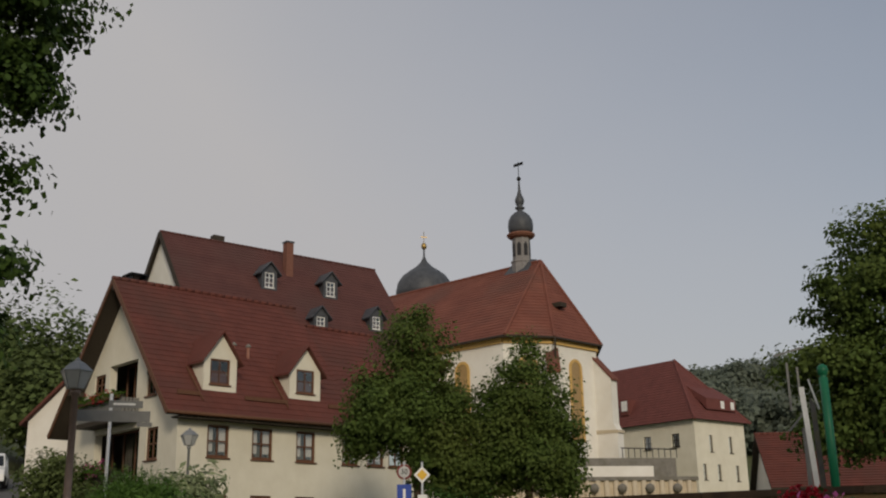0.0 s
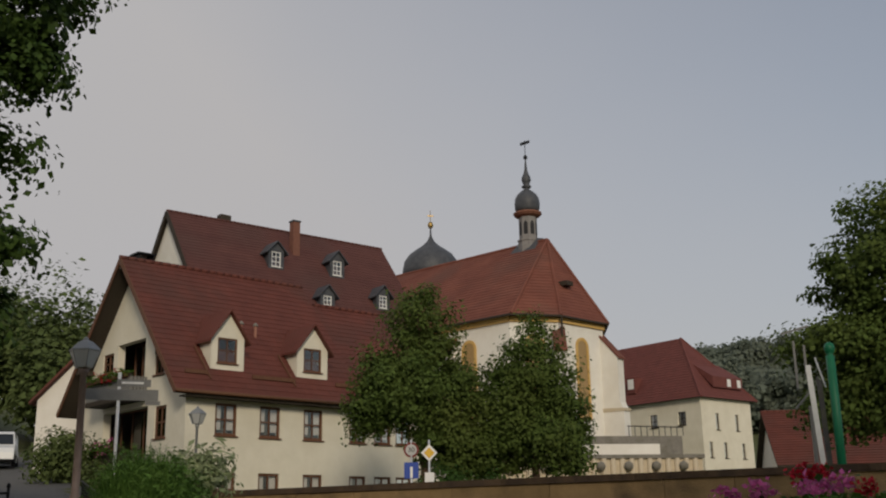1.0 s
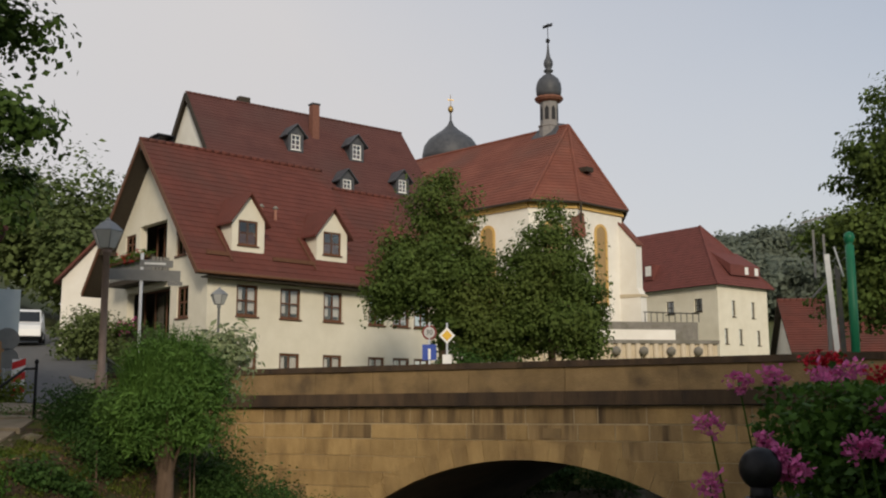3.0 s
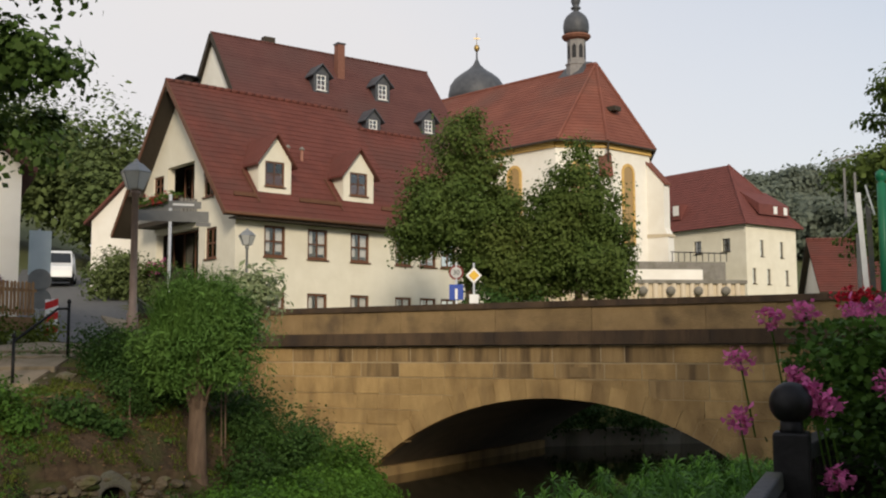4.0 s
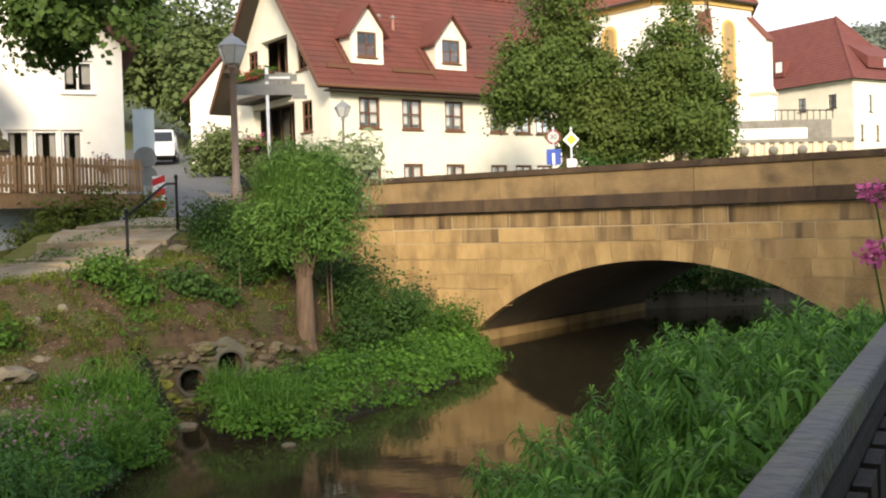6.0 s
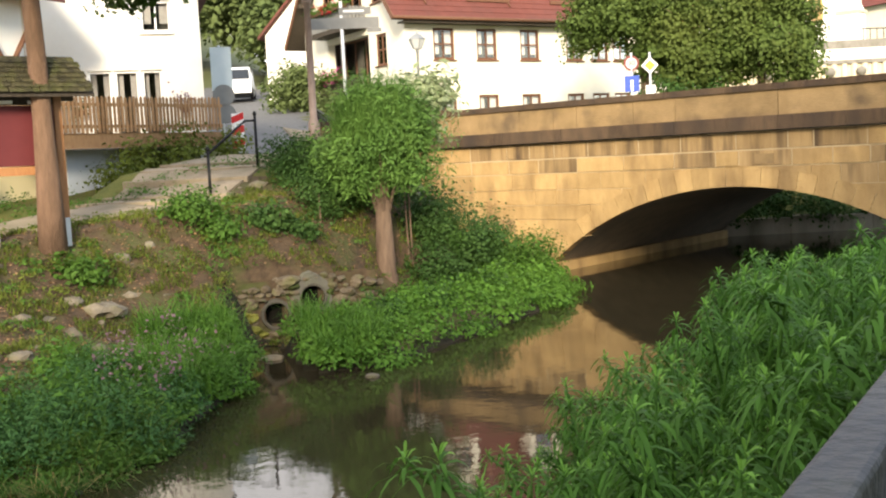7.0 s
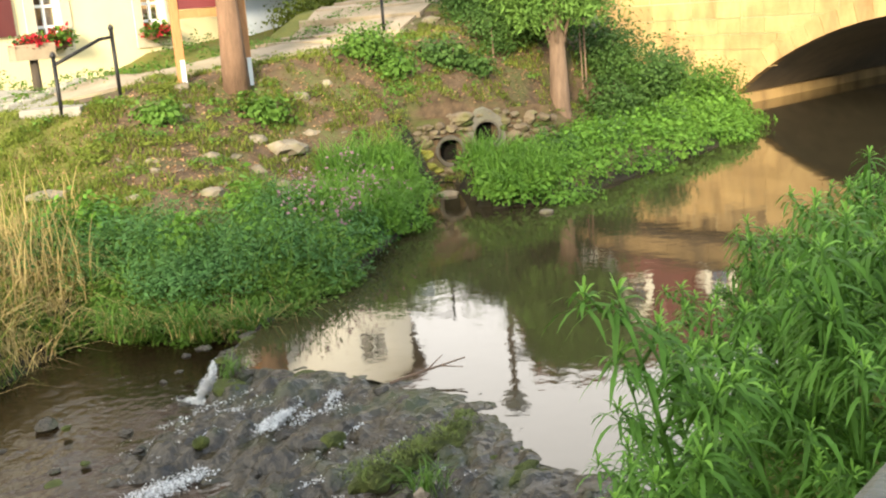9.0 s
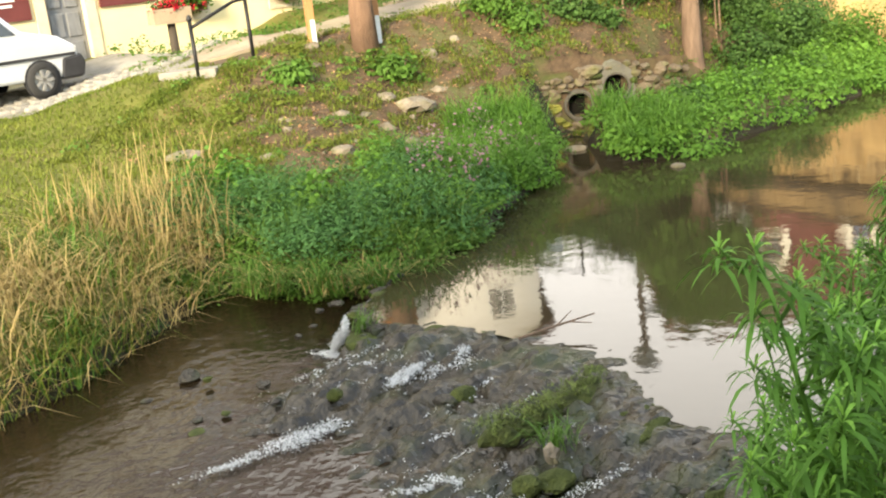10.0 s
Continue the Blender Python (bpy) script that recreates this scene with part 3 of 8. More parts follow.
def draped(name, line, width, mat, lift, label, category, step=0.5, level=None):
    """A strip that follows a line over the ground."""
    s = Shape()
    pts = []
    for (ax, ay), (bx, by) in zip(line[:-1], line[1:]):
        n = max(1, int(math.hypot(bx - ax, by - ay) / step))
        pts += [(ax + (bx - ax) * i / n, ay + (by - ay) * i / n) for i in range(n)]
    pts.append(line[-1])
    rows = []
    for i, (x, y) in enumerate(pts):
        dx, dy = pts[min(i + 1, len(pts) - 1)][0] - pts[max(i - 1, 0)][0], pts[min(i + 1, len(pts) - 1)][1] - pts[max(i - 1, 0)][1]
        k = math.hypot(dx, dy)
        w = width(i / (len(pts) - 1)) if callable(width) else width
        row = [(x - dy / k * w * j, y + dx / k * w * j) for j in (-0.5, -0.25, 0, 0.25, 0.5)]
        zs = [float(v) for v in ground_height([p[0] for p in row], [p[1] for p in row])]
        rows.append([(*p, q + lift) for p, q in zip(row, zs)])
    for a, b in zip(rows[:-1], rows[1:]):
        for j in range(4):
            s.add([a[j], a[j + 1], b[j + 1], b[j]], [(0, 1, 2, 3)])
        for j in (0, 4):
            s.add([a[j], b[j], (*b[j][:2], b[j][2] - 0.3), (*a[j][:2], a[j][2] - 0.3)], [(0, 1, 2, 3)])
    return tagged(s.make(name, mat, None, True), label, category, kind="structure")


# ---- river ----
up_water = Shape()
crest = [(-5.2, 8.4), (-5.05, 7.4), (-4.65, 7.02), (-4.15, 7.0), (-3.5, 6.95), (-2.55, 6.55), (-1.85, 5.75), (-1.2, 5.5), (-0.5, 5.4)]
outline = crest + [(3, 6), (36, 56), (30, 70), (0, 60), (-9, 26), (-9, 12), (-5.6, 9.4)]
up_water.add([(x, y, 0.0) for x, y in outline], [tuple(range(len(outline)))])
tagged(up_water.make("water", WATER), "calm brown river water reflecting the bridge and sky", "water", kind="structure")
low_water = Shape().add([(-14, -60, -0.26), (3, -60, -0.26), (3, 6.4, -0.26), (-4.0, 8.0, -0.26), (-9, 9.0, -0.26), (-14, 9, -0.26)], [(0, 1, 2, 3, 4, 5)])
tagged(low_water.make("water", RAPID), "shallow rippled brown water below the weir", "water", kind="structure")
# the weir: a rough wet apron from the crest down to the lower water
apron = Shape()
cl = []
for (ax, ay), (bx, by) in zip(crest[:-1], crest[1:]):
    cl += [(ax + (bx - ax) * i / 26, ay + (by - ay) * i / 26) for i in range(26)]
rows = []
for k in range(69):
    r = []
    for j, (x, y) in enumerate(cl):
        q = (k - 10) / 58
        far_out = 0.12 + 0.88 * min(1, max(0, (j - 40) / 40)) ** 1.3
        px, py = x - (0.55 * q * 2.1 + 0.1 * q) * far_out, y - 0.83 * q * 2.3 * far_out
        lumps = 0.07 * noise.noise((px * 1.6, py * 1.6, 1)) + 0.045 * noise.noise((px * 4.1, py * 4.1, 4)) + 0.036 * noise.noise((px * 8, py * 8, 7)) + 0.02 * noise.noise((px * 17, py * 17, 3))
        cells = noise.voronoi((px * 4.2 + 0.3 * noise.noise((px * 3, py * 3, 2)), py * 4.2, 0.5))[0]
        lumps += 0.11 * (min(cells[1] - cells[0], 0.5) - 0.2)
        z = 0.014 - 0.40 * max(q, 0) ** 1.2 + lumps * min(1, 0.4 + 4 * max(q, 0)) - 0.35 * max(-q, 0) - (0.1 if k == 0 else 0)
        r.append((px, py, z))
    rows.append(r)
for a, b in zip(rows[:-1], rows[1:]):
    for i in range(len(cl) - 1):
        apron.add([a[i], a[i + 1], b[i + 1], b[i]], [(0, 3, 2, 1)])
net = []
net_rnd = np.random.RandomState(19)
for a in rows[14:64]:
    for x, y, z in a[60:]:
        along, across = x * 0.55 + y * 0.83, x * 0.83 - y * 0.55
        if abs(noise.noise((across * 7, along * 3.2, 8))) < 0.035 and noise.noise((x * 1.5, y * 1.5, 13)) > 0.02:
            net.append(np.array((x, y, z + 0.008)) + net_rnd.normal(0, 0.016, (8, 3)) * (1, 1, 0.25))
tagged(apron.make("weir", WEIR_BED, None, True), "low rough stone weir with water running over it", "weir", kind="structure")


# ---- bridge ----
S0, BU, BN = Vector((-2.42, 24.58, 0)), Vector((0.8765, -0.4814, 0)), Vector((-0.4814, -0.8765, 0))  # left foot, along, outward
bridge = root("bridge", Matrix(((BU.x, -BN.x, 0, S0.x), (BU.y, -BN.y, 0, S0.y), (0, 0, 1, 0), (0, 0, 0, 1))), "sandstone arch bridge with a stone parapet over the river", "bridge", kind="structure")
HALF, RISE, FOOT = 4.55, 1.68, 0.22
RAD = (HALF ** 2 + RISE ** 2) / (2 * RISE)
ARC_C, ARC_Z = 4.5, FOOT + RISE - RAD
B0, B1, DEEP = -8.0, 26.0, 9.0


def arch_z(s, extra=0.0):
    r = RAD + extra
    d = abs(s - ARC_C)
    return ARC_Z + math.sqrt(r * r - d * d) if d < r else -9


core = Shape()
n = 48
arc = [(ARC_C - HALF + 2 * HALF * i / n, arch_z(ARC_C - HALF + 2 * HALF * i / n)) for i in range(n + 1)]
for (a, za), (b, zb) in zip(arc[:-1], arc[1:]):
    for y in (0.002, DEEP):
        core.add([(a, y, za), (b, y, zb), (b, y, 3.0), (a, y, 3.0)], [(0, 1, 2, 3)])
for a, b in ((B0, arc[0][0]), (arc[-1][0], B1)):
    for y in (0.002, DEEP):
        core.add([(a, y, -0.8), (b, y, -0.8), (b, y, 3.0), (a, y, 3.0)], [(0, 1, 2, 3)])
core.make("spandrel", MORTAR, bridge)
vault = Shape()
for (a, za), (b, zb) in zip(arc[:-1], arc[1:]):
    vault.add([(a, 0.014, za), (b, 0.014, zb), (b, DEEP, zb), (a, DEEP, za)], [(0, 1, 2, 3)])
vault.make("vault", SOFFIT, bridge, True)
for a, b in ((arc[0][0] - 0.3, arc[0][0] + 0.16), (arc[-1][0] - 0.16, arc[-1][0] + 0.3)):
    Shape().box(a, b, 0.02, DEEP, -0.8, FOOT).make("abutment", SANDSTONE, bridge)
Shape().box(B0, B1, 0.06, DEEP, 2.98, 3.06).make("deck", ASPHALT, bridge)
Shape().box(B0, B1, DEEP - 0.3, DEEP, 3.06, 3.9).make("far_parapet", PARAPET_STONE, bridge)


river_wall = root("river_wall", pose(1.75, 32.6, 0, 0, 0, 13.3), "stained grey retaining wall along the river bend", "wall", kind="structure")
WALL_STONE = material("stained_grey_wall", (0.21, 0.19, 0.145), (0.34, 0.31, 0.25), 1.4, 0.95, 0.6, 25, random_amount=0.12, stain=(0.10, 0.095, 0.06), stain_scale=0.7, stain_amount=0.8, squash=(2, 2, 0.6))
for i in range(11):
    Shape().box(-0.3 + i * 1.25, 0.945 + i * 1.25, 0.006 * math.sin(i * 2.1), 0.45, -0.8, 0.5 + 0.03 * math.sin(i * 3.7)).make("wall_bay", WALL_STONE, river_wall, bevel=0.02)


# ---- buildings ----
def gable_roof(parent, x0, x1, y0, ridge_y, y1, eave, top, mat, rows, cols=0, thick=0.16, board=DARK_WOOD, lift=0.03):
    """Two tiled slopes with their boards; the front eave is at y0, the back one at y1."""
    deck = Shape()
    for a, b in ((y0, ridge_y), (y1, ridge_y)):
        deck.prism([(x0, a, eave - thick), (x1, a, eave - thick), (x1, b, top - thick), (x0, b, top - thick)], (0, 0, thick - 0.01))
    roof = deck.make("roof", board, parent)
    s = Shape()
    tiled_slope(s, (x0, y0, eave), (x1, y0, eave), (0, ridge_y - y0, top - eave), rows, lift, cols)
    tagged(s.make("front_slope", mat, roof), kind="stuff")
    s = Shape()
    tiled_slope(s, (x1, y1, eave), (x0, y1, eave), (0, ridge_y - y1, top - eave), rows, lift)
    tagged(s.make("back_slope", mat, roof), kind="stuff")
    r = Shape()
    k = int((x1 - x0) / 0.4)
    for i in range(k):
        a = x0 + (x1 - x0) * i / k
        r.tube([(a, ridge_y, top + 0.01), (a + (x1 - x0) / k * 1.04, ridge_y, top + 0.03)], 0.11, 8)
    r.make("ridge_tiles", mat, roof, True)
    return roof


def chimney(parent, x, y, z0, z1, w, d, mat, cap=True):
    c = Shape().box(x - w / 2, x + w / 2, y - d / 2, y + d / 2, z0, z1).make("chimney", mat, parent)
    if cap:
        Shape().box(x - w / 2 - 0.06, x + w / 2 + 0.06, y - d / 2 - 0.06, y + d / 2 + 0.06, z1, z1 + 0.12).make("chimney_cap", SLATE, c)
    return c


def dormer(parent, xc, w, yf, z0, ze, za, back, wall_mat, roof_mat, win, frame_mat, bars=1, rungs=1, bar_mat=None, over=0.22):
    """A gabled roof window; its face stands at y = yf from z0 up to the eaves ze and the apex za."""
    x0, x1 = xc - w / 2, xc + w / 2
    k = (za - ze) / (w / 2)
    s = wall_shape((x0, yf, 0), (1, 0, 0), (0, -1, 0), w, za, [(win[0] - x0, win[1] - x0, win[2], win[3])], 0.14, [(-k, 1, ze), (k, 1, ze + k * w)], z0)
    d = s.make("dormer", wall_mat, parent)
    weld(d)
    for x in (x0, x1):
        Shape().prism([(x - 0.02, yf, z0), (x - 0.02, yf, ze), (x - 0.02, back(ze), ze)], (0.04, 0, 0)).make("cheek", wall_mat, d)
    r = Shape()
    for sgn in (-1, 1):
        e = xc + sgn * (w / 2 + over)
        ez = ze - k * over
        a, b = (e, yf - 0.25, ez), (e, max(back(ez), yf), ez)
        c, f = (xc, back(za), za + 0.02), (xc, yf - 0.25, za + 0.02)
        r.prism([a, b, c, f] if sgn > 0 else [f, c, b, a], (0, 0, 0.09))
    r.make("dormer_roof", roof_mat, d)
    window_part(d, (0, yf, 0), (1, 0, 0), (0, -1, 0), *win, frame_mat, inset=0.03, bars=bars, rungs=rungs, bar_mat=bar_mat, curtain=False, sill=True)
    return d


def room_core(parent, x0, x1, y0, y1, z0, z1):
    # one closed dark box paints the dimness of the rooms behind the windows
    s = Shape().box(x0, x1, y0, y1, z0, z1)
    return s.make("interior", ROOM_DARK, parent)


def inn_house():
    h = root("house", pose(-9.94, 42.86, 0, 0, 0, 42), "cream plastered house with steep red tiled roof and flower balconies", "house")
    ups = [(1.37, 2.40), (3.52, 4.55), (5.78, 6.80)]
    holes = [(a, b, 6.88, 8.2) for a, b in ups] + [(a, b, 4.05, 5.4) for a, b in ups]
    wall_shape((0, 0, 0), (1, 0, 0), (0, -1, 0), 8.1, 8.5, holes, 0.35, (), 2.6).make("front_wall", PLASTER, h)
    for a, b, c, d in holes:
        window_part(h, (0, 0, 0), (1, 0, 0), (0, -1, 0), a, b, c, d, BROWN_WOOD, 0.06, rim=0.1, bar=0.06)
    ups2 = [(0.36, 1.30), (1.81, 2.80), (3.1, 4.05)]
    holes2 = [(a, b, 6.88, 8.1) for a, b in ups2] + [(a, b, 4.05, 5.4) for a, b in ups2]
    wall_shape((8.1, 0.22, 0), (1, 0, 0), (0, -1, 0), 5.3, 8.5, holes2, 0.35, (), 2.6).make("front_wall", PLASTER, h)
    for a, b, c, d in holes2:
        window_part(h, (8.1, 0.22, 0), (1, 0, 0), (0, -1, 0), a, b, c, d, BROWN_WOOD, 0.06, rim=0.1, bar=0.06)
    # gable towards the street, x is the depth of the house here
    gh = [(1.58, 2.57, 6.85, 8.19), (1.9, 2.8, 9.54, 10.93), (3.7, 6.35, 9.0, 11.3), (6.75, 7.8, 10.15, 11.03), (3.2, 7.4, 5.6, 8.3)]
    wall_shape((0, 0, 0), (0, 1, 0), (-1, 0, 0), 10.0, 15.0, gh, 0.35, [(-1.152, 1, 9.1), (1.152, 1, 9.1 + 11.52)], 2.6).make("gable_wall", PLASTER, h)
    for a, b, c, d in gh[:2] + gh[3:4]:
        window_part(h, (0, 0, 0), (0, 1, 0), (-1, 0, 0), a, b, c, d, BROWN_WOOD, 0.06, rim=0.09, bar=0.06)
    door = window_part(h, (0.9, 0, 0), (0, 1, 0), (-1, 0, 0), 3.5, 6.5, 8.9, 11.4, BROWN_WOOD, 0.0, bars=3, rungs=0, sill=False)
    window_part(h, (0.9, 0, 0), (0, 1, 0), (-1, 0, 0), 3.1, 7.5, 5.5, 8.4, BROWN_WOOD, 0.0, bars=3, rungs=0, sill=False)
    wall_shape((13.4, 0.22, 0), (0, 1, 0), (1, 0, 0), 9.4, 14.0, [], 0.3, [(-1.12, 1, 8.7), (1.12, 1, 8.7 + 10.2)], 2.6).make("end_wall", PLASTER, h)
    wall_shape((0, 10, 0), (1, 0, 0), (0, 1, 0), 13.4, 8.5, [], 0.3, (), 2.6).make("back_wall", PLASTER, h)
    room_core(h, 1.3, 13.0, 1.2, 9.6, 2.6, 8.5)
    gable_roof(h, -0.85, 9.0, -0.62, 5.0, 10.62, 8.55, 15.03, RED_TILE, 25, 34, lift=0.02)
    gable_roof(h, 9.02, 13.7, -0.4, 4.55, 10.2, 8.5, 14.1, RED_TILE, 22, 16, lift=0.02)
    # dark bargeboards and gutter
    bb = Shape()
    for y0, y1 in ((-0.62, 5.0), (10.62, 5.0)):
        bb.beam((-0.83, y0, 8.46), (-0.83, y1, 14.94), 0.05, 0.2)
    bb.make("bargeboard", BROWN_WOOD, h)
    for y, z in ((1.2, 10.3), (5.0, 14.6), (8.8, 10.3)):
        Shape().beam((-0.8, y, z), (0.3, y, z), 0.18, 0.2).make("purlin", DARK_WOOD, h)
    for y, x0, x1 in ((-0.70, -0.85, 9.0), (-0.48, 9.0, 13.7)):
        Shape().tube([(x0, y, 8.50), (x1, y, 8.50)], 0.075, 8).make("gutter", BROWN_WOOD, h, True)
    Shape().box(-0.3, 9.0, -0.58, 0.0, 8.33, 8.39).make("eave_soffit", DARK_WOOD, h)
    roof_y = lambda z: (z - 9.264) / 1.1566
    dormer(h, 2.03, 1.58, 0.3, 9.62, 11.05, 12.12, roof_y, PLASTER, RED_TILE, (1.55, 2.5, 9.93, 11.0), BROWN_WOOD)
    dormer(h, 6.4, 1.66, 0.3, 9.62, 10.95, 12.0, roof_y, PLASTER, RED_TILE, (5.93, 6.9, 9.93, 10.98), BROWN_WOOD)
    # snow guards and lightning rods on the tiles
    for x0, x1 in ((-0.1, 0.95), (3.1, 5.3), (7.5, 9.0)):
        Shape().beam((x0, 0.0, 9.42), (x1, 0.0, 9.42), 0.05, 0.16).make("snow_guard", BROWN_WOOD, h)
    for x in (1.0, 5.2):
        Shape().tube([(x, -0.2, 9.15), (x - 0.1, 1.1, 10.68)], 0.035, 6).make("roof_rod", BROWN_WOOD, h)
    for x in (3.7, 4.45):
        v = Shape().tube([(x, 2.0, 11.5), (x, 2.0, 12.05)], 0.07, 8).make("vent_pipe", material("vent_clay", (0.3, 0.14, 0.1), (0.36, 0.18, 0.13)), h)
        Shape().lathe([(0.13, 0), (0.13, 0.05), (0.02, 0.16)], 10, (x, 2.0, 12.05)).make("vent_cap", CONCRETE, v)
    c = chimney(h, 0.75, 6.0, 13.2, 15.3, 0.8, 0.8, DARK_WOOD, False)
    Shape().box(0.3, 1.2, 5.55, 6.45, 15.55, 15.63).make("chimney_plate", IRON, c)
    for a in (0.4, 1.1):
        Shape().box(a, a + 0.05, 5.65, 6.35, 15.3, 15.55).make("chimney_leg", IRON, c)
    # balconies on the gable
    for z, y0, y1, out in ((8.55, 3.3, 7.6, 0.85), (5.5, 4.0, 7.0, 0.8)):
        bal = Shape().box(-out, 0, y0, y1, z, z + 0.2).make("balcony", DARK_WOOD, h)
        board_mat = GREY_PAINT if z > 7 else DARK_WOOD
        for i in range(int((y1 - y0) / 0.16)):
            y = y0 + i * 0.16
            Shape().box(-out, -out + 0.03, y, y + 0.13, z + 0.22, z + 0.98).make("board", board_mat, bal)
        for y in (y0, y1 - 0.03):
            for i in range(int(out / 0.16)):
                Shape().box(-out + i * 0.16 + 0.035, -out + i * 0.16 + 0.15, y, y + 0.03, z + 0.22, z + 0.98).make("board", board_mat, bal)
        t = Shape().box(-out - 0.06, -out + 0.08, y0 - 0.05, y1 + 0.05, z + 0.98, z + 1.06)
        t.make("handrail", DARK_WOOD, bal)
        flower_box(bal, (-out - 0.12, y0 + 0.1, z + 1.0), (-out - 0.12, y1 - 0.1, z + 1.0), 900, RED_PETAL if z > 7 else PINK, 0.24 if z > 7 else 0.34)
    return h


def flower_box(parent, a, b, count, petal, size):
    """A trough with leaves and flower heads from a to b."""
    a, b = Vector(a), Vector(b)
    t = Shape().beam(a, b, 0.18, 0.16).make("flower_trough", BROWN_WOOD, parent)
    rnd = np.random.RandomState(int(abs(a.x * 31 + a.y * 17 + a.z * 7) * 10) % 9999)
    k = rnd.rand(count)[:, None]
    base = np.array(a) * (1 - k) + np.array(b) * k + np.array((0, 0, 0.1))
    leaf_mesh("plant_leaves", base + rnd.normal(0, 1, (count, 3)) * (size * 0.5, size * 0.5, size * 0.45), 0.07, HERB, t, rnd)
    heads = rnd.rand(max(8, count // 24))[:, None]
    hp = np.array(a) * (1 - heads) + np.array(b) * heads + np.array((0, 0, 0.12)) + rnd.normal(0, 1, (len(heads), 3)) * (size * 0.5, size * 0.5, size * 0.5)
    pts = np.repeat(hp, 16, 0) + rnd.normal(0, 0.035, (len(hp) * 16, 3))
    tagged(leaf_mesh("flowers", pts, 0.045, petal, t, rnd), kind="stuff")


def leaf_mesh(name, pts, size, mat, parent, rnd, long=1.6, spread=0.35, flat=0.5, down=0.0, face=None, loose=0.55):
    """Many small folded leaves, one at each point; with face given, each leaf turns its upper side roughly that way."""
    pts = np.asarray(pts, float)
    n = len(pts)
    d = rnd.normal(0, 1, (n, 3))
    d[:, 2] = d[:, 2] * flat - down
    d /= np.linalg.norm(d, axis=1)[:, None]
    if face is not None:
        toward = face + rnd.normal(0, loose, (n, 3))
        toward /= np.linalg.norm(toward, axis=1)[:, None] + 1e-9
        d = d - toward * (d * toward).sum(1)[:, None] + (0, 0, -down * 0.6)
        d /= np.linalg.norm(d, axis=1)[:, None] + 1e-9
        s = np.cross(toward, d) + 1e-6
    else:
        s = np.cross(d, rnd.normal(0, 1, (n, 3)) * (0.5, 0.5, 1) + (0, 0, 0.6))
    s /= np.linalg.norm(s, axis=1)[:, None]
    nr = np.cross(d, s)
    k = (size * (1 + spread * rnd.normal(0, 1, n)).clip(0.45, 1.8))[:, None]
    a, b = pts, pts + d * k * long * 0.5 + s * k * 0.5 + nr * k * 0.12
    c, e = pts + d * k * long, pts + d * k * long * 0.5 - s * k * 0.5 + nr * k * 0.12
    me = bpy.data.meshes.new(name)
    v = np.stack([a, b, c, e], 1).reshape(-1, 3)
    me.vertices.add(4 * n)
    me.vertices.foreach_set("co", v.ravel())
    me.loops.add(4 * n)
    me.loops.foreach_set("vertex_index", np.arange(4 * n))
    me.polygons.add(n)
    me.polygons.foreach_set("loop_start", np.arange(0, 4 * n, 4))
    me.materials.append(mat)
    me.update(calc_edges=True)
    ob = new(name, me)
    ob.parent = parent
    return ob


inn_house()


def convent():
    h = root("convent_building", pose(-19.33, 75.57, 0, 0, 0, 38), "tall white building with large dark brown roof and small dormers", "building")
    wall_shape((0, -7.6, 0), (0, 1, 0), (-1, 0, 0), 15.2, 26.2, [(8.6, 9.6, 20.2, 21.8)], 0.4, [(-1.3125, 1, 16.1), (1.3125, 1, 16.1 + 19.95)], 5).make("gable_wall", WHITE_PLASTER, h)
    window_part(h, (0, -7.6, 0), (0, 1, 0), (-1, 0, 0), 8.6, 9.6, 20.2, 21.8, BROWN_WOOD)
    sh = Shape()
    for y in (0.35, 2.1):
        sh.box(-0.1, -0.02, y, y + 0.62, 20.1, 21.9)
    sh.make("shutter", BROWN_WOOD, h)
    wall_shape((0, -7.6, 0), (1, 0, 0), (0, -1, 0), 18.9, 16.2, [], 0.4, (), 5).make("front_wall", WHITE_PLASTER, h)
    wall_shape((18.9, -7.6, 0), (0, 1, 0), (1, 0, 0), 15.2, 26.2, [], 0.4, [(-1.3125, 1, 16.1), (1.3125, 1, 16.1 + 19.95)], 5).make("gable_wall", WHITE_PLASTER, h)
    gable_roof(h, -0.3, 19.2, -8.3, 0, 8.3, 15.45, 26.33, OLD_TILE, 40, lift=0.025)
    bb = Shape()
    bb.beam((-0.32, -8.3, 15.3), (-0.32, 0, 26.2), 0.06, 0.4).beam((-0.32, 8.3, 15.3), (-0.32, 0, 26.2), 0.06, 0.4)
    bb.make("bargeboard", DARK_WOOD, h)
    back = lambda z: (z - 26.33) / 1.311
    for x, y, w, hh in ((7.3, -2.75, 0.78, 1.12), (12.8, -2.7, 0.78, 1.12), (10.3, -5.3, 0.72, 0.95), (15.8, -4.7, 0.72, 0.95)):
        z = 26.33 + 1.311 * y
        dormer(h, x, w + 0.5, y - 0.35, z - 0.5, z + hh - 0.1, z + hh + 0.55, back, SLATE, SLATE, (x - w / 2, x + w / 2, z - 0.25, z + hh - 0.2), WHITE_PAINT, bars=1, rungs=2, over=0.3)
    chimney(h, 9.8, -1.5, 22.6, 26.75, 0.6, 0.6, material("brick_chimney", (0.16, 0.07, 0.05), (0.22, 0.1, 0.07), 5))
    chimney(h, 4.6, 0.4, 25.6, 26.9, 0.9, 0.6, DARK_WOOD, False)


convent()


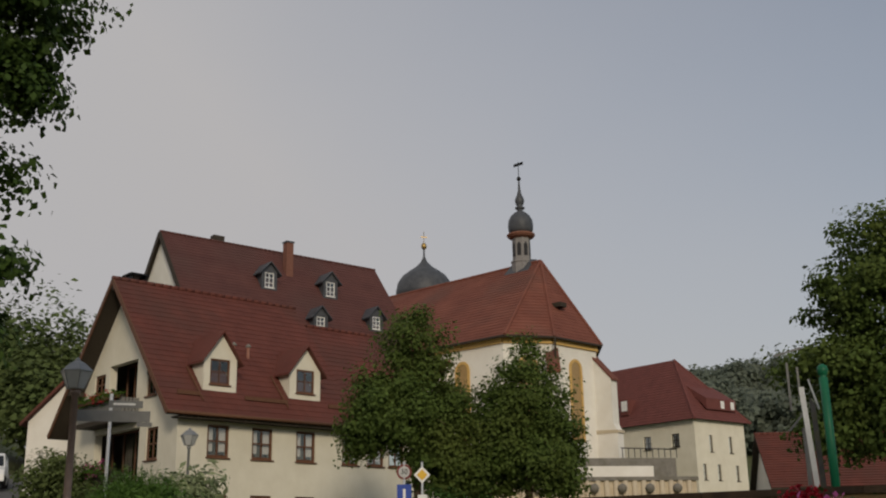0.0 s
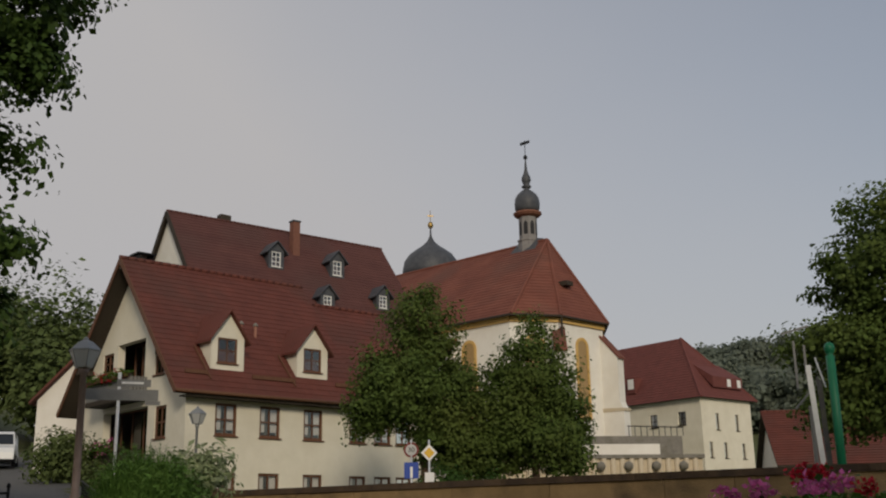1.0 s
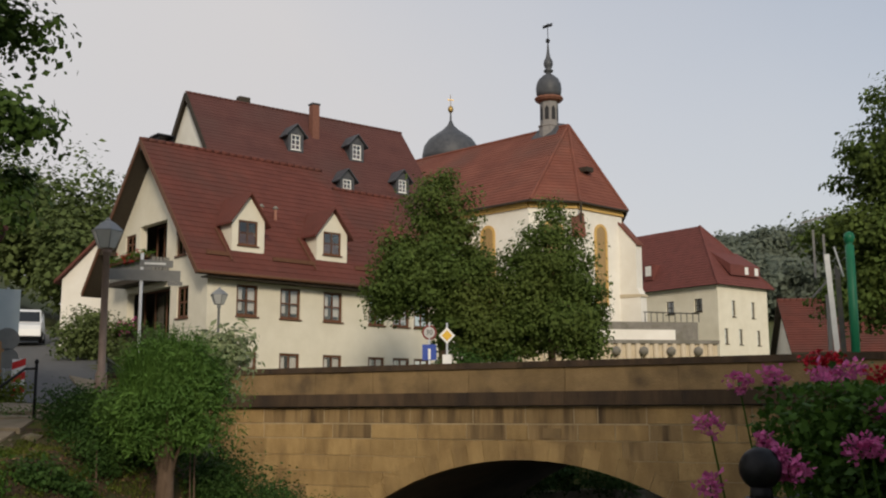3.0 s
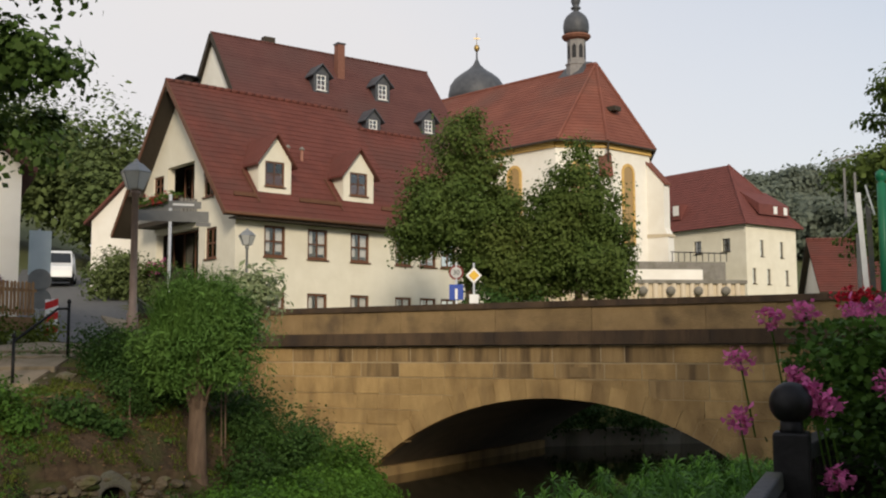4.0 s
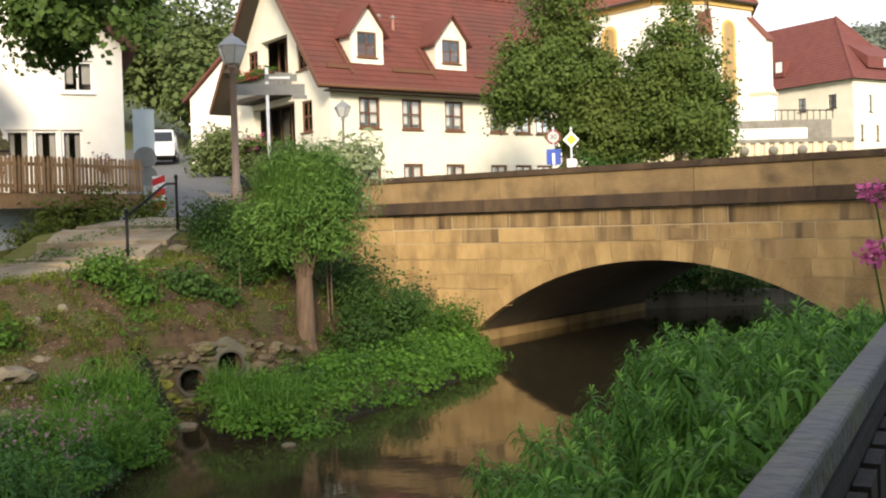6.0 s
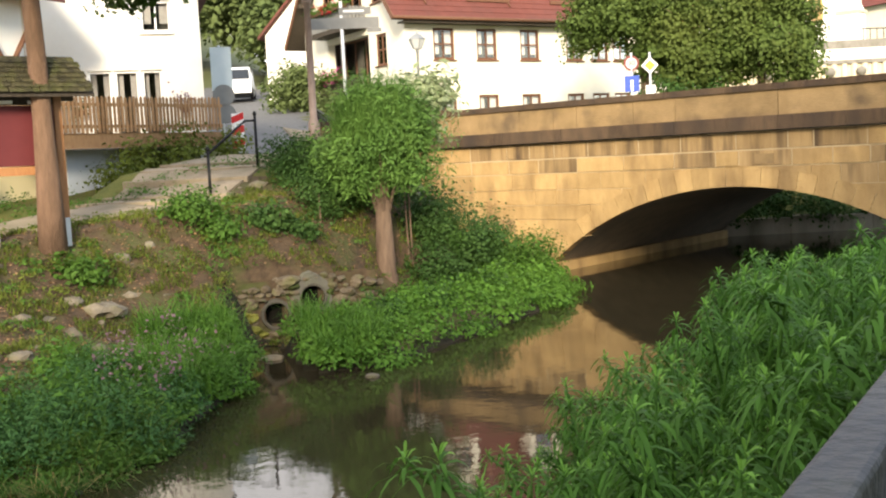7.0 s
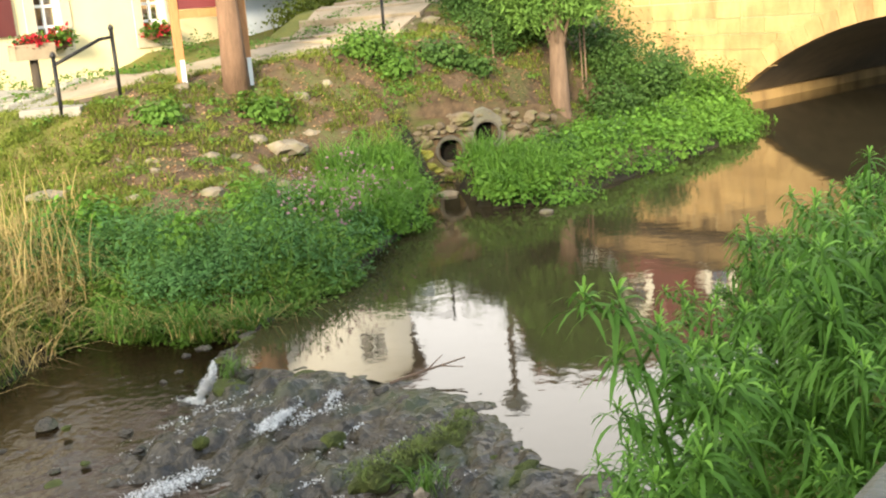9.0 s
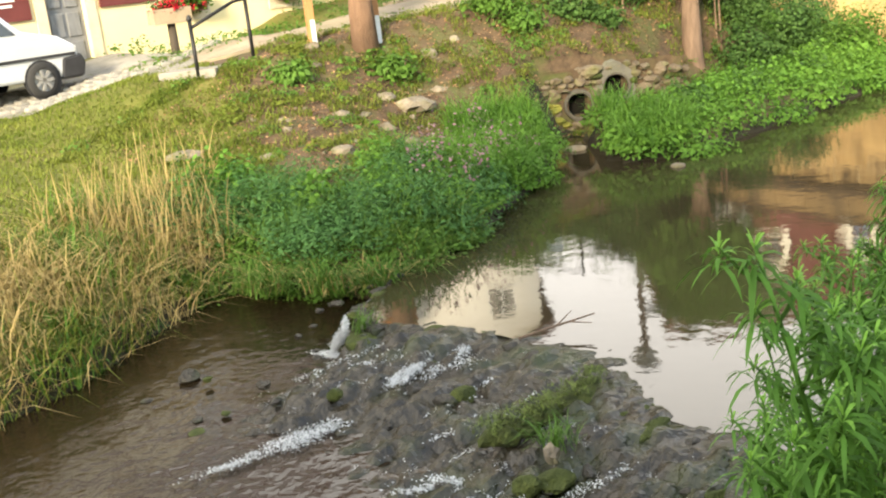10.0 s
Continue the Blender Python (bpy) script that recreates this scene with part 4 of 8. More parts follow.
def church():
    h = root("church", pose(9.55, 83.45, 0, 0, 0, -43.4), "white church with red tiled choir roof and slender turret", "church")
    ring = [(-26, -8.4), (2.6, -8.4), (4.8, -5.5), (5.2, -0.4), (2.2, 3.2), (-3, 5.5), (-26, 5.5)]
    eave = 18.0
    for (ax, ay), (bx, by) in zip(ring[:-1], ring[1:]):
        u = Vector((bx - ax, by - ay, 0))
        w = u.length
        u.normalize()
        n = Vector((u.y, -u.x, 0))
        c = w / 2
        holes = [] if w > 20 or w < 3 else [(c - 0.65, c + 0.65, 10.6, 16.0)]
        if w > 20:
            holes = [(w - 4.6, w - 3.3, 10.6, 16.0), (w - 10.6, w - 9.3, 10.6, 16.0)]
        ob = wall_shape((ax, ay, 0), u, n, w, eave, holes, 0.5, (), 4).make("wall", WHITE_PLASTER, h)
        fr = Shape().prism([Vector((ax, ay, eave - 0.42)) + n * 0.0, Vector((bx, by, eave - 0.42)), Vector((bx, by, eave)), Vector((ax, ay, eave))], n * 0.16)
        fr.make("cornice", OCHRE, ob)
        for a, b, z0, z1 in holes:
            o = Vector((ax, ay, 0))
            mid = o + u * (a + b) / 2
            s = Shape()
            for i in range(13):
                p, q = math.pi * i / 13, math.pi * (i + 1) / 13
                for r0, r1 in ((0.5, 0.72),):
                    pts = [mid - u * r1 * math.cos(p) + Vector((0, 0, z1 + r1 * math.sin(p))), mid - u * r1 * math.cos(q) + Vector((0, 0, z1 + r1 * math.sin(q))),
                           mid - u * r0 * math.cos(q) + Vector((0, 0, z1 + r0 * math.sin(q))), mid - u * r0 * math.cos(p) + Vector((0, 0, z1 + r0 * math.sin(p)))]
                    s.prism(pts, n * 0.08)
            for k in (-1, 1):
                s.prism([mid + u * k * 0.5 + Vector((0, 0, z0)), mid + u * k * 0.72 + Vector((0, 0, z0)), mid + u * k * 0.72 + Vector((0, 0, z1)), mid + u * k * 0.5 + Vector((0, 0, z1))], n * 0.08)
            w2 = s.make("window_surround", OCHRE, ob)
            g = Shape()
            pts = [mid + u * 0.66 + Vector((0, 0, z0)), mid + u * 0.66 + Vector((0, 0, z1))] + [mid + u * 0.66 * math.cos(math.pi * i / 10) + Vector((0, 0, z1 + 0.66 * math.sin(math.pi * i / 10))) for i in range(1, 10)] + [mid - u * 0.66 + Vector((0, 0, z1)), mid - u * 0.66 + Vector((0, 0, z0))]
            g.prism([p + n * 0.012 for p in pts], n * 0.02)
            g.make("window_arch", material("leaded_window", (0.30, 0.2, 0.09), (0.4, 0.27, 0.12), 8, 0.3), ob)
    # buttresses at the corners of the choir
    for x, y in ((-9.0, -8.4), (-3.0, -8.4), (4.8, -5.5), (5.2, -0.4)):
        d = Vector((max(x, 0) + 0.01, y, 0)).normalized() if x > 0 else Vector((0, -1, 0))
        if (x, y) == (5.2, -0.4):
            d = Vector((1, 0.05, 0)).normalized()
        s = d.cross(Vector((0, 0, 1))) * 0.42
        o = Vector((x, y, 0)) - d * 0.2
        prof = [(0, 4), (1.9, 4), (1.9, 11.4), (1.6, 12.0), (1.6, 15.3), (0, 17.1)]
        b = Shape().prism([o + s + d * a + Vector((0, 0, z)) for a, z in prof], -2 * s).make("buttress", WHITE_PLASTER, h)
        Shape().prism([o + s * 1.15 + d * a + Vector((0, 0, z)) for a, z in ((-0.02, 17.14), (1.75, 15.2), (1.75, 15.34), (-0.02, 17.32))], -2.3 * s).make("buttress_cap", CHURCH_TILE, b)
        Shape().prism([o + s * 1.1 + d * a + Vector((0, 0, z)) for a, z in ((0, 11.3), (2.0, 11.3), (2.0, 11.5), (0, 11.6))], -2.2 * s).make("buttress_band", STONE_TRIM, b)
    # roof with its polygonal end
    top, out = 25.85, 0.55
    ends = [(-26, -8.95), (3.2, -8.95), (5.25, -5.75), (5.65, -0.3), (2.5, 3.6), (-3, 6.0), (-26, 6.0)]
    deck = Shape()
    roof = None
    for i, ((ax, ay), (bx, by)) in enumerate(zip(ends[:-1], ends[1:])):
        a, b = Vector((ax, ay, eave)), Vector((bx, by, eave))
        if i in (0, 5):
            a2, b2 = Vector((-26, 0, top)), Vector((0, 0, top))
            if i == 5:
                a2, b2 = b2, a2
        else:
            a2 = b2 = Vector((0, 0, top))
        rows = 26
        nrm = (b - a).cross(a2 - a).normalized()
        s = Shape()
        for k in range(rows):
            p, q = k / rows, min(1, (k + 1.1) / rows)
            s.add([a.lerp(a2, p) + nrm * 0.028, b.lerp(b2, p) + nrm * 0.028, b.lerp(b2, q), a.lerp(a2, q), a.lerp(a2, p), b.lerp(b2, p)], [(0, 1, 2, 3), (4, 5, 1, 0)])
        ob = tagged(s.make("roof_slope", CHURCH_TILE, h), kind="stuff")
        if 0 < i < 5:
            Shape().tube([a + nrm * 0.05, a2 + nrm * 0.05], 0.13, 6).make("hip_tiles", CHURCH_TILE, ob)
    Shape().tube([(-26, 0, top), (0, 0, top + 0.02)], 0.15, 6).make("ridge_tiles", CHURCH_TILE, h)
    under = Shape().add([(*p, eave - 0.02) for p in ends], [tuple(range(len(ends)))[::-1]]).make("eave_soffit", DARK_WOOD, h)
    gut = Shape().tube([(*p, eave - 0.02) for p in ends], 0.1, 6).make("gutter", DARK_WOOD, h)
    Shape().tube([(5.3, -5.7, eave), (5.2, -5.62, 4.5)], 0.08, 6).make("downpipe", DARK_WOOD, h)
    # roof turret
    tx = -1.9
    Shape().prism([(tx - 1.5, -1.3, top - 1.3), (tx + 1.5, -1.3, top - 1.3), (tx + 0.9, 0, top + 0.4), (tx - 0.9, 0, top + 0.4)], (0, 0.9, 0.15)).make("turret_flashing", SLATE, h)
    body = Shape().lathe([(0.86, -1.6), (0.86, 0.2), (0.92, 0.22), (0.92, 0.36), (0.76, 0.4), (0.76, 2.35)], 8, (tx, 0, top)).make("turret", material("grey_turret_boards", (0.2, 0.19, 0.19), (0.27, 0.26, 0.25), 4), h)
    for i in range(8):
        a = math.tau * (i + 0.5) / 8
        d = Vector((math.cos(a), math.sin(a), 0))
        s = Vector((-d.y, d.x, 0))
        o = Vector((tx, 0, top)) + d * 0.71
        pts = [o - s * 0.17 + Vector((0, 0, 0.75)), o + s * 0.17 + Vector((0, 0, 0.75)), o + s * 0.17 + Vector((0, 0, 1.7)), o + Vector((0, 0, 1.95)), o - s * 0.17 + Vector((0, 0, 1.7))]
        Shape().prism(pts, d * 0.02).make("louvre_opening", BLACK_PLASTIC, body)
    Shape().lathe([(0.76, 2.3), (1.05, 2.42), (1.2, 2.6), (1.18, 2.7), (0.92, 2.78)], 16, (tx, 0, top)).make("turret_cornice", material("copper_red_cornice", (0.2, 0.09, 0.06), (0.26, 0.12, 0.08), 4), body)
    Shape().lathe([(0.9, 2.76), (1.03, 3.05), (1.06, 3.5), (1.0, 3.95), (0.82, 4.3), (0.5, 4.6), (0.24, 4.78), (0.22, 4.9), (0.40, 4.98), (0.40, 5.1), (0.22, 5.18), (0.30, 5.35), (0.40, 5.62), (0.36, 5.9), (0.22, 6.2), (0.12, 6.6), (0.07, 7.3), (0.05, 7.5)], 20, (tx, 0, top)).make("onion_dome", SLATE, body, True)
    Shape().lathe([(0.02, 7.45), (0.16, 7.55), (0.19, 7.68), (0.13, 7.82), (0.03, 7.88), (0.03, 9.2)], 12, (tx, 0, top)).make("finial", IRON, body, True)
    Shape().box(tx - 0.5, tx + 0.5, -0.02, 0.02, top + 8.85, top + 9.1).make("weather_vane", IRON, body)
    # small slit windows on the choir roof
    Shape().box(3.1, 3.9, -2.9, -2.1, 21.0, 21.35).make("roof_hatch", DARK_WOOD, h)


church()


def tower():
    h = root("church_tower", pose(0.03, 100, 0, 0, 0, 10), "church tower with a dark slate dome and a gilded ball", "tower")
    Shape().lathe([(2.5, 5), (2.5, 26.2), (2.75, 26.3), (2.75, 26.6)], 8).make("tower_shaft", WHITE_PLASTER, h)
    Shape().lathe([(2.72, 26.6), (2.8, 27.4), (2.62, 28.3), (2.15, 29.0), (1.5, 29.5), (0.85, 29.95), (0.35, 30.45), (0.1, 31.0), (0.07, 31.8)], 24).make("dome", SLATE, h, True)
    Shape().lathe([(0.03, 31.7), (0.2, 31.85), (0.29, 32.1), (0.2, 32.35), (0.03, 32.48), (0.03, 33.6)], 12).make("gilded_ball", GOLD, h, True)
    Shape().box(-0.3, 0.3, -0.03, 0.03, 33.0, 33.1).make("cross_arm", GOLD, h)


tower()


def vicarage():
    h = root("vicarage", pose(24.0, 95.0, 0, 0, 0, 38.4), "cream plastered house with a hipped red tiled roof", "house")
    W, L, e, top = 7.4, 19.0, 14.2, 20.6
    side = [(L - y - 0.45, L - y + 0.45, 11.9, 13.1) for y in (2.2, 5.5, 9.0, 12.5)]
    s1 = wall_shape((0, L, 0), (0, -1, 0), (-1, 0, 0), L, e, side, 0.4, (), 6)
    s1.make("wall", PLASTER, h)
    for a, b, c, d in side:
        window_part(h, (0, L, 0), (0, -1, 0), (-1, 0, 0), a, b, c, d, DARK_WOOD, curtain=False)
    front = [(a - 0.25, a + 0.25, z0, z1) for a, z0, z1 in ((2.3, 11.4, 12.9), (5.2, 11.4, 12.9), (1.1, 8.9, 10.3), (3.2, 8.9, 10.3), (5.9, 8.9, 10.3))]
    wall_shape((0, 0, 0), (1, 0, 0), (0, -1, 0), W, e, front, 0.4, (), 6).make("wall", PLASTER, h)
    for a, b, c, d in front:
        window_part(h, (0, 0, 0), (1, 0, 0), (0, -1, 0), a, b, c, d, DARK_WOOD, bars=0, curtain=False)
    wall_shape((W, 0, 0), (0, 1, 0), (1, 0, 0), L, e, [], 0.4, (), 6).make("wall", PLASTER, h)
    room_core(h, 0.9, W - 0.9, 0.9, L - 0.9, 6, e - 0.2)
    o = 0.5
    pts = [(-o, -o), (W + o, -o), (W + o, L + o), (-o, L + o)]
    r = [(W / 2, 4.6), (W / 2, L - 4.6)]
    tops = [(r[0], r[0]), (r[0], r[1]), (r[1], r[1]), (r[1], r[0])]
    for i in range(4):
        a, b = Vector((*pts[i], e)), Vector((*pts[(i + 1) % 4], e))
        a2, b2 = Vector((*tops[i][0], top)), Vector((*tops[i][1], top))
        nrm = (b - a).cross(a2 - a).normalized()
        s = Shape()
        for k in range(24):
            p, q = k / 24, min(1, (k + 1.1) / 24)
            s.add([a.lerp(a2, p) + nrm * 0.028, b.lerp(b2, p) + nrm * 0.028, b.lerp(b2, q), a.lerp(a2, q), a.lerp(a2, p), b.lerp(b2, p)], [(0, 1, 2, 3), (4, 5, 1, 0)])
        sl = s.make("roof_slope", material("bright_red_tile", (0.13, 0.044, 0.038), (0.175, 0.058, 0.049), 1.5, 0.8, 0.5, 10) if i == 0 else bpy.data.materials["bright_red_tile"], h)
        tagged(sl, kind="stuff")
        Shape().tube([a, a2], 0.12, 6).make("hip_tiles", bpy.data.materials["bright_red_tile"], sl)
    Shape().add([(*p, e) for p in pts], [(3, 2, 1, 0)]).make("eave_soffit", DARK_WOOD, h)
    # dormers: a small one on the long side, a wide shed one over the front
    d = Shape().box(0.1, 1.9, 7.6, 8.6, 15.4, 16.9).make("dormer", bpy.data.materials["bright_red_tile"], h)
    Shape().box(0.06, 0.1, 7.75, 8.45, 15.8, 16.75).make("dormer_window", WHITE_PAINT, d)
    d = Shape().prism([(2.2, 0.1, 15.3), (2.2, 2.6, 17.9), (2.2, 0.1, 16.3)], (4.4, 0, 0)).make("dormer", bpy.data.materials["bright_red_tile"], h)
    for a in (4.3, 5.8):
        Shape().box(a, a + 0.5, 0.05, 0.1, 15.45, 16.15).make("dormer_window", WHITE_PAINT, d)
    chimney(h, 2.2, 13.6, 17.0, 21.4, 0.9, 0.9, DARK_WOOD)


vicarage()


def terrace_wall():
    h = root("retaining_wall", pose(6.0, 71.8, 0, 0, 0, 8.6), "ribbed beige retaining wall below the church terrace", "wall", kind="structure")
    Shape().box(-2, 12.6, 0, 0.6, 2.5, 7.5).make("wall_face", STONE_TRIM, h)
    Shape().box(-2, 12.7, -0.2, 0.7, 7.5, 7.75).make("wall_coping", CONCRETE, h)
    first = None
    for i in range(22):
        m = pose(-1.6 + i * 0.65, 0, 0)
        if first is None:
            first = Shape().tube([(0, -0.02, 2.5), (0, -0.02, 7.5)], 0.2, 10).make("rib", STONE_TRIM, h, True)
            first.matrix_local = m
        else:
            share(first, "rib", m, h)
    head = None
    for i in range(7):
        m = pose(-0.6 + i * 1.95, -0.3, 7.0)
        if head is None:
            head = Shape().lathe([(0.05, -0.35), (0.28, -0.2), (0.34, 0), (0.24, 0.2), (0.05, 0.3)], 10).make("stone_head", CONCRETE, h, True)
            head.matrix_local = m
        else:
            share(head, "stone_head", m, h)
    Shape().box(-2, 10.2, 1.6, 2.0, 7.0, 8.6).make("upper_wall", WHITE_PLASTER, h)
    Shape().box(-2, 12.6, 3.4, 3.8, 7.6, 9.3).make("terrace_wall", CONCRETE, h)
    for i in range(10):
        Shape().tube([(8.6 + i * 0.45, 3.3, 9.3), (8.6 + i * 0.45, 3.3, 10.0)], 0.03, 5).make("railing_post", IRON, h)
    Shape().tube([(8.5, 3.3, 10.0), (12.7, 3.3, 9.9)], 0.04, 5).make("railing_bar", IRON, h)
    Shape().box(-2, 12.6, 0.6, 12, 6.9, 7.4).make("terrace", CONCRETE, h)


terrace_wall()


def plain_house(name, m, W, L, e, top, wall_mat, roof_mat, label, z0=2.5, holes=()):
    h = root(name, m, label, "house")
    wall_shape((0, 0, 0), (1, 0, 0), (0, -1, 0), W, e, list(holes), 0.35, (), z0).make("front_wall", wall_mat, h)
    for a, b, c, d in holes:
        window_part(h, (0, 0, 0), (1, 0, 0), (0, -1, 0), a, b, c, d, WHITE_PAINT, curtain=False)
    k = (top - e) / (L / 2)
    for x, n in ((0, (-1, 0, 0)), (W, (1, 0, 0))):
        wall_shape((x, 0, 0), (0, 1, 0), n, L, top, [], 0.35, [(-k, 1, e - 0.1), (k, 1, e - 0.1 + k * L)], z0).make("gable_wall", wall_mat, h)
    gable_roof(h, -0.4, W + 0.4, -0.5, L / 2, L + 0.5, e - 0.5 * k, top, roof_mat, 22, lift=0.05)
    room_core(h, 0.4, W - 0.4, 0.8, L - 0.4, z0, e - 0.2)
    return h


plain_house("barn", pose(21.6, 66.5, 0, 0, 0, -8), 12, 8, 6.9, 10.2, WHITE_PLASTER, RED_TILE, "low white barn with a dark red roof", holes=[(1.5, 2.3, 4.9, 6.1), (4, 4.8, 4.9, 6.1), (7.5, 8.6, 4.8, 6.1)])
# two unseen houses behind the camera, added to shade bank and bridge
plain_house("house", pose(7.0, -7.5, 0, 0, 0, 180), 9.5, 9, 7.4, 11.6, PLASTER, RED_TILE, "low plastered house added out of view to shade the bank", 0.6, [(x, x + 1.0, z, z + 1.4) for z in (2.2, 4.9) for x in (1, 3.2, 5.4)])
plain_house("house", pose(21.4, -7.5, 0, 0, 0, 180), 13.6, 9, 13.6, 18.4, PLASTER, RED_TILE, "tall plastered house added out of view to shade the bridge", 0.6, [(x, x + 1.0, z, z + 1.4) for z in (2.2, 5.0, 7.8, 10.6) for x in (1.5, 4.5, 7.5, 10.5)])
# white house up the lane, its gable towards the lane
uh = root("house", pose(-20.9, 56.3, 0, 0, 0, 0), "small white gabled house with a red verge on the hillside", "house")
wall_shape((0, 0, 0), (1, 0, 0), (0, -1, 0), 7, 15, [], 0.4, [(-1.05, 1, 10.0), (1.05, 1, 10 + 7.35)], 4).make("gable_wall", WHITE_PLASTER, uh)
s = Shape()
for x0, x1 in ((-0.3, 3.5), (7.3, 3.5)):
    s.prism([(x0, -0.4, 9.9 - 0.15), (x1, -0.4, 13.75), (x1, -0.4, 13.9), (x0, -0.4, 9.9)], (0, 8, 0))
s.make("roof", RED_TILE, uh)
wall_shape((0, 0, 0), (0, 1, 0), (-1, 0, 0), 7.5, 10.0, [], 0.4, (), 4).make("side_wall", WHITE_PLASTER, uh)


# ---- trees ----
def crown_points(rnd, blobs, clumps, leaves, tight):
    """Leaf places: clumps spread through ellipsoids, denser towards their skin."""
    cs, outward = [], []
    vol = np.array([b[3] * b[4] * b[5] for b in blobs]) ** 0.72
    for b, k in zip(blobs, np.round(vol / vol.sum() * clumps).astype(int)):
        d = rnd.normal(0, 1, (max(k, 3), 3))
        d /= np.linalg.norm(d, axis=1)[:, None]
        r = rnd.rand(len(d), 1) ** 0.42
        cs.append(np.array(b[:3]) + d * r * np.array(b[3:6]))
        outward.append(d)
    cs, outward = np.concatenate(cs), np.concatenate(outward)
    per = leaves // len(cs)
    size = tight * (0.6 + 0.8 * rnd.rand(len(cs), 1))
    off = np.clip(rnd.normal(0, 1, (len(cs) * per, 3)), -1.7, 1.7)
    pts = np.repeat(cs, per, 0) + off * np.repeat(size, per, 0) * (1, 1, 0.7)
    off /= np.linalg.norm(off, axis=1)[:, None]
    return pts, cs, off * 0.75 + np.repeat(outward, per, 0) * 0.6 + (0, 0, 0.45)


def tree(name, base, trunk_top, radius, blobs, clumps, leaves, leaf, mat, label, seed, tight=0.35, bark=BARK, limbs=14, lean=(0, 0), down=0.25, group=""):
    rnd = np.random.RandomState(seed)
    t = root(name, pose(0, 0, 0), label, "tree", group)
    x, y, z = base
    tx, ty, tz = trunk_top
    path = [(x + (tx - x) * k + lean[0] * math.sin(k * 3), y + (ty - y) * k + lean[1] * math.sin(k * 3), z - 0.3 + (tz - z + 0.3) * k) for k in np.linspace(0, 1, 9)]
    radii = [radius * (1.35 if i == 0 else 1.1 if i == 1 else 1 - 0.055 * i) for i in range(9)]
    Shape().tube(path, radii, 14).make("trunk", bark, t, True)
    pts, cs, face = crown_points(rnd, blobs, clumps, leaves, tight)
    lm = Shape()
    for i in rnd.choice(len(cs), min(limbs, len(cs)), False):
        k = rnd.randint(5, 9)
        a, b = Vector(path[k]), Vector(cs[i])
        mid = a.lerp(b, 0.5) + Vector((0, 0, 0.08 * (b - a).length))
        r = radius * 0.32
        lm.tube([a, a.lerp(mid, 0.6), mid, b], [r, r * 0.75, r * 0.5, r * 0.15], 6)
    lm.make("branchwork", bark, t, True)
    leaf_mesh("crown", pts, leaf, mat, t, rnd, 4.0 if leaf < 0.03 else 1.35, 0.35, 0.6, down, face)
    return t


def polar(az, el, d):
    return (d * math.sin(radians(az)), d * math.cos(radians(az)), 2.85 + d * math.tan(radians(el)))


tree("linden_tree", (-0.2, 38, 3.0), (-0.4, 38, 8.5), 0.2,
     [(-0.45, 38, 9.3, 1.35, 1.4, 2.5), (-0.4, 38, 7.7, 2.0, 1.8, 1.5), (-1.9, 37.8, 7.8, 1.0, 1.2, 1.5), (-2.3, 37.8, 7.0, 0.6, 0.9, 0.7), (0.9, 38, 7.0, 1.3, 1.4, 2.0), (0.7, 37.8, 5.7, 1.45, 1.5, 1.2)],
     430, 60000, 0.085, LINDEN, "leafy linden tree with a pointed crown behind the bridge", 3, 0.30, group="lindens by the inn")
tree("linden_tree", (3.6, 37.8, 3.0), (3.6, 37.8, 7.5), 0.17,
     [(3.5, 37.8, 8.5, 1.15, 1.2, 1.9), (4.5, 37.8, 7.2, 1.0, 1.2, 1.9), (2.7, 37.8, 6.8, 1.3, 1.3, 1.9), (3.7, 37.8, 6.0, 1.75, 1.5, 1.3), (4.9, 37.8, 5.7, 0.75, 0.9, 1.0), (1.9, 37.8, 5.6, 0.9, 1, 1.0)],
     340, 46000, 0.085, LINDEN, "smaller linden tree with some yellowing leaves", 4, 0.28, group="lindens by the inn")
# the last four crown lumps are added unseen, to darken the water's reflection
tree("alder_tree", (-9.0, 14.45, 1.95), (-9.25, 14.3, 9.5), 0.165,
     [(*polar(-26.5, 29, 14.5), 1.8, 1.8, 1.5), (*polar(-22.6, 23.2, 14.5), 0.75, 0.9, 0.55), (*polar(-24.6, 19.6, 14.5), 0.85, 0.9, 0.6), (*polar(-23.6, 14.8, 14.5), 0.85, 0.9, 0.5),
      (*polar(-25.5, 10.5, 15), 1.0, 1.0, 0.7), (*polar(-29, 20, 15), 1.7, 1.7, 1.6), (*polar(-29, 27, 15), 2.6, 2.4, 2.4), (*polar(-29, 14, 15), 1.6, 1.6, 1.2), (*polar(-36, 24, 15), 2.6, 2.4, 2.6), (*polar(-23.6, 26.5, 14.5), 0.9, 1.0, 0.8), (*polar(-42, 27, 13.5), 2.4, 2.2, 2.0), (*polar(-50, 24, 12.5), 2.0, 2.0, 1.8), (*polar(-34, 37, 15), 2.6, 2.4, 2.0), (*polar(-27, 40, 16), 2.2, 2.2, 1.8)],
     580, 165000, 0.074, ALDER, "broad-leaved tree with a reddish trunk beside the notice board", 5, 0.22, RED_BARK, 26, (0.12, 0))
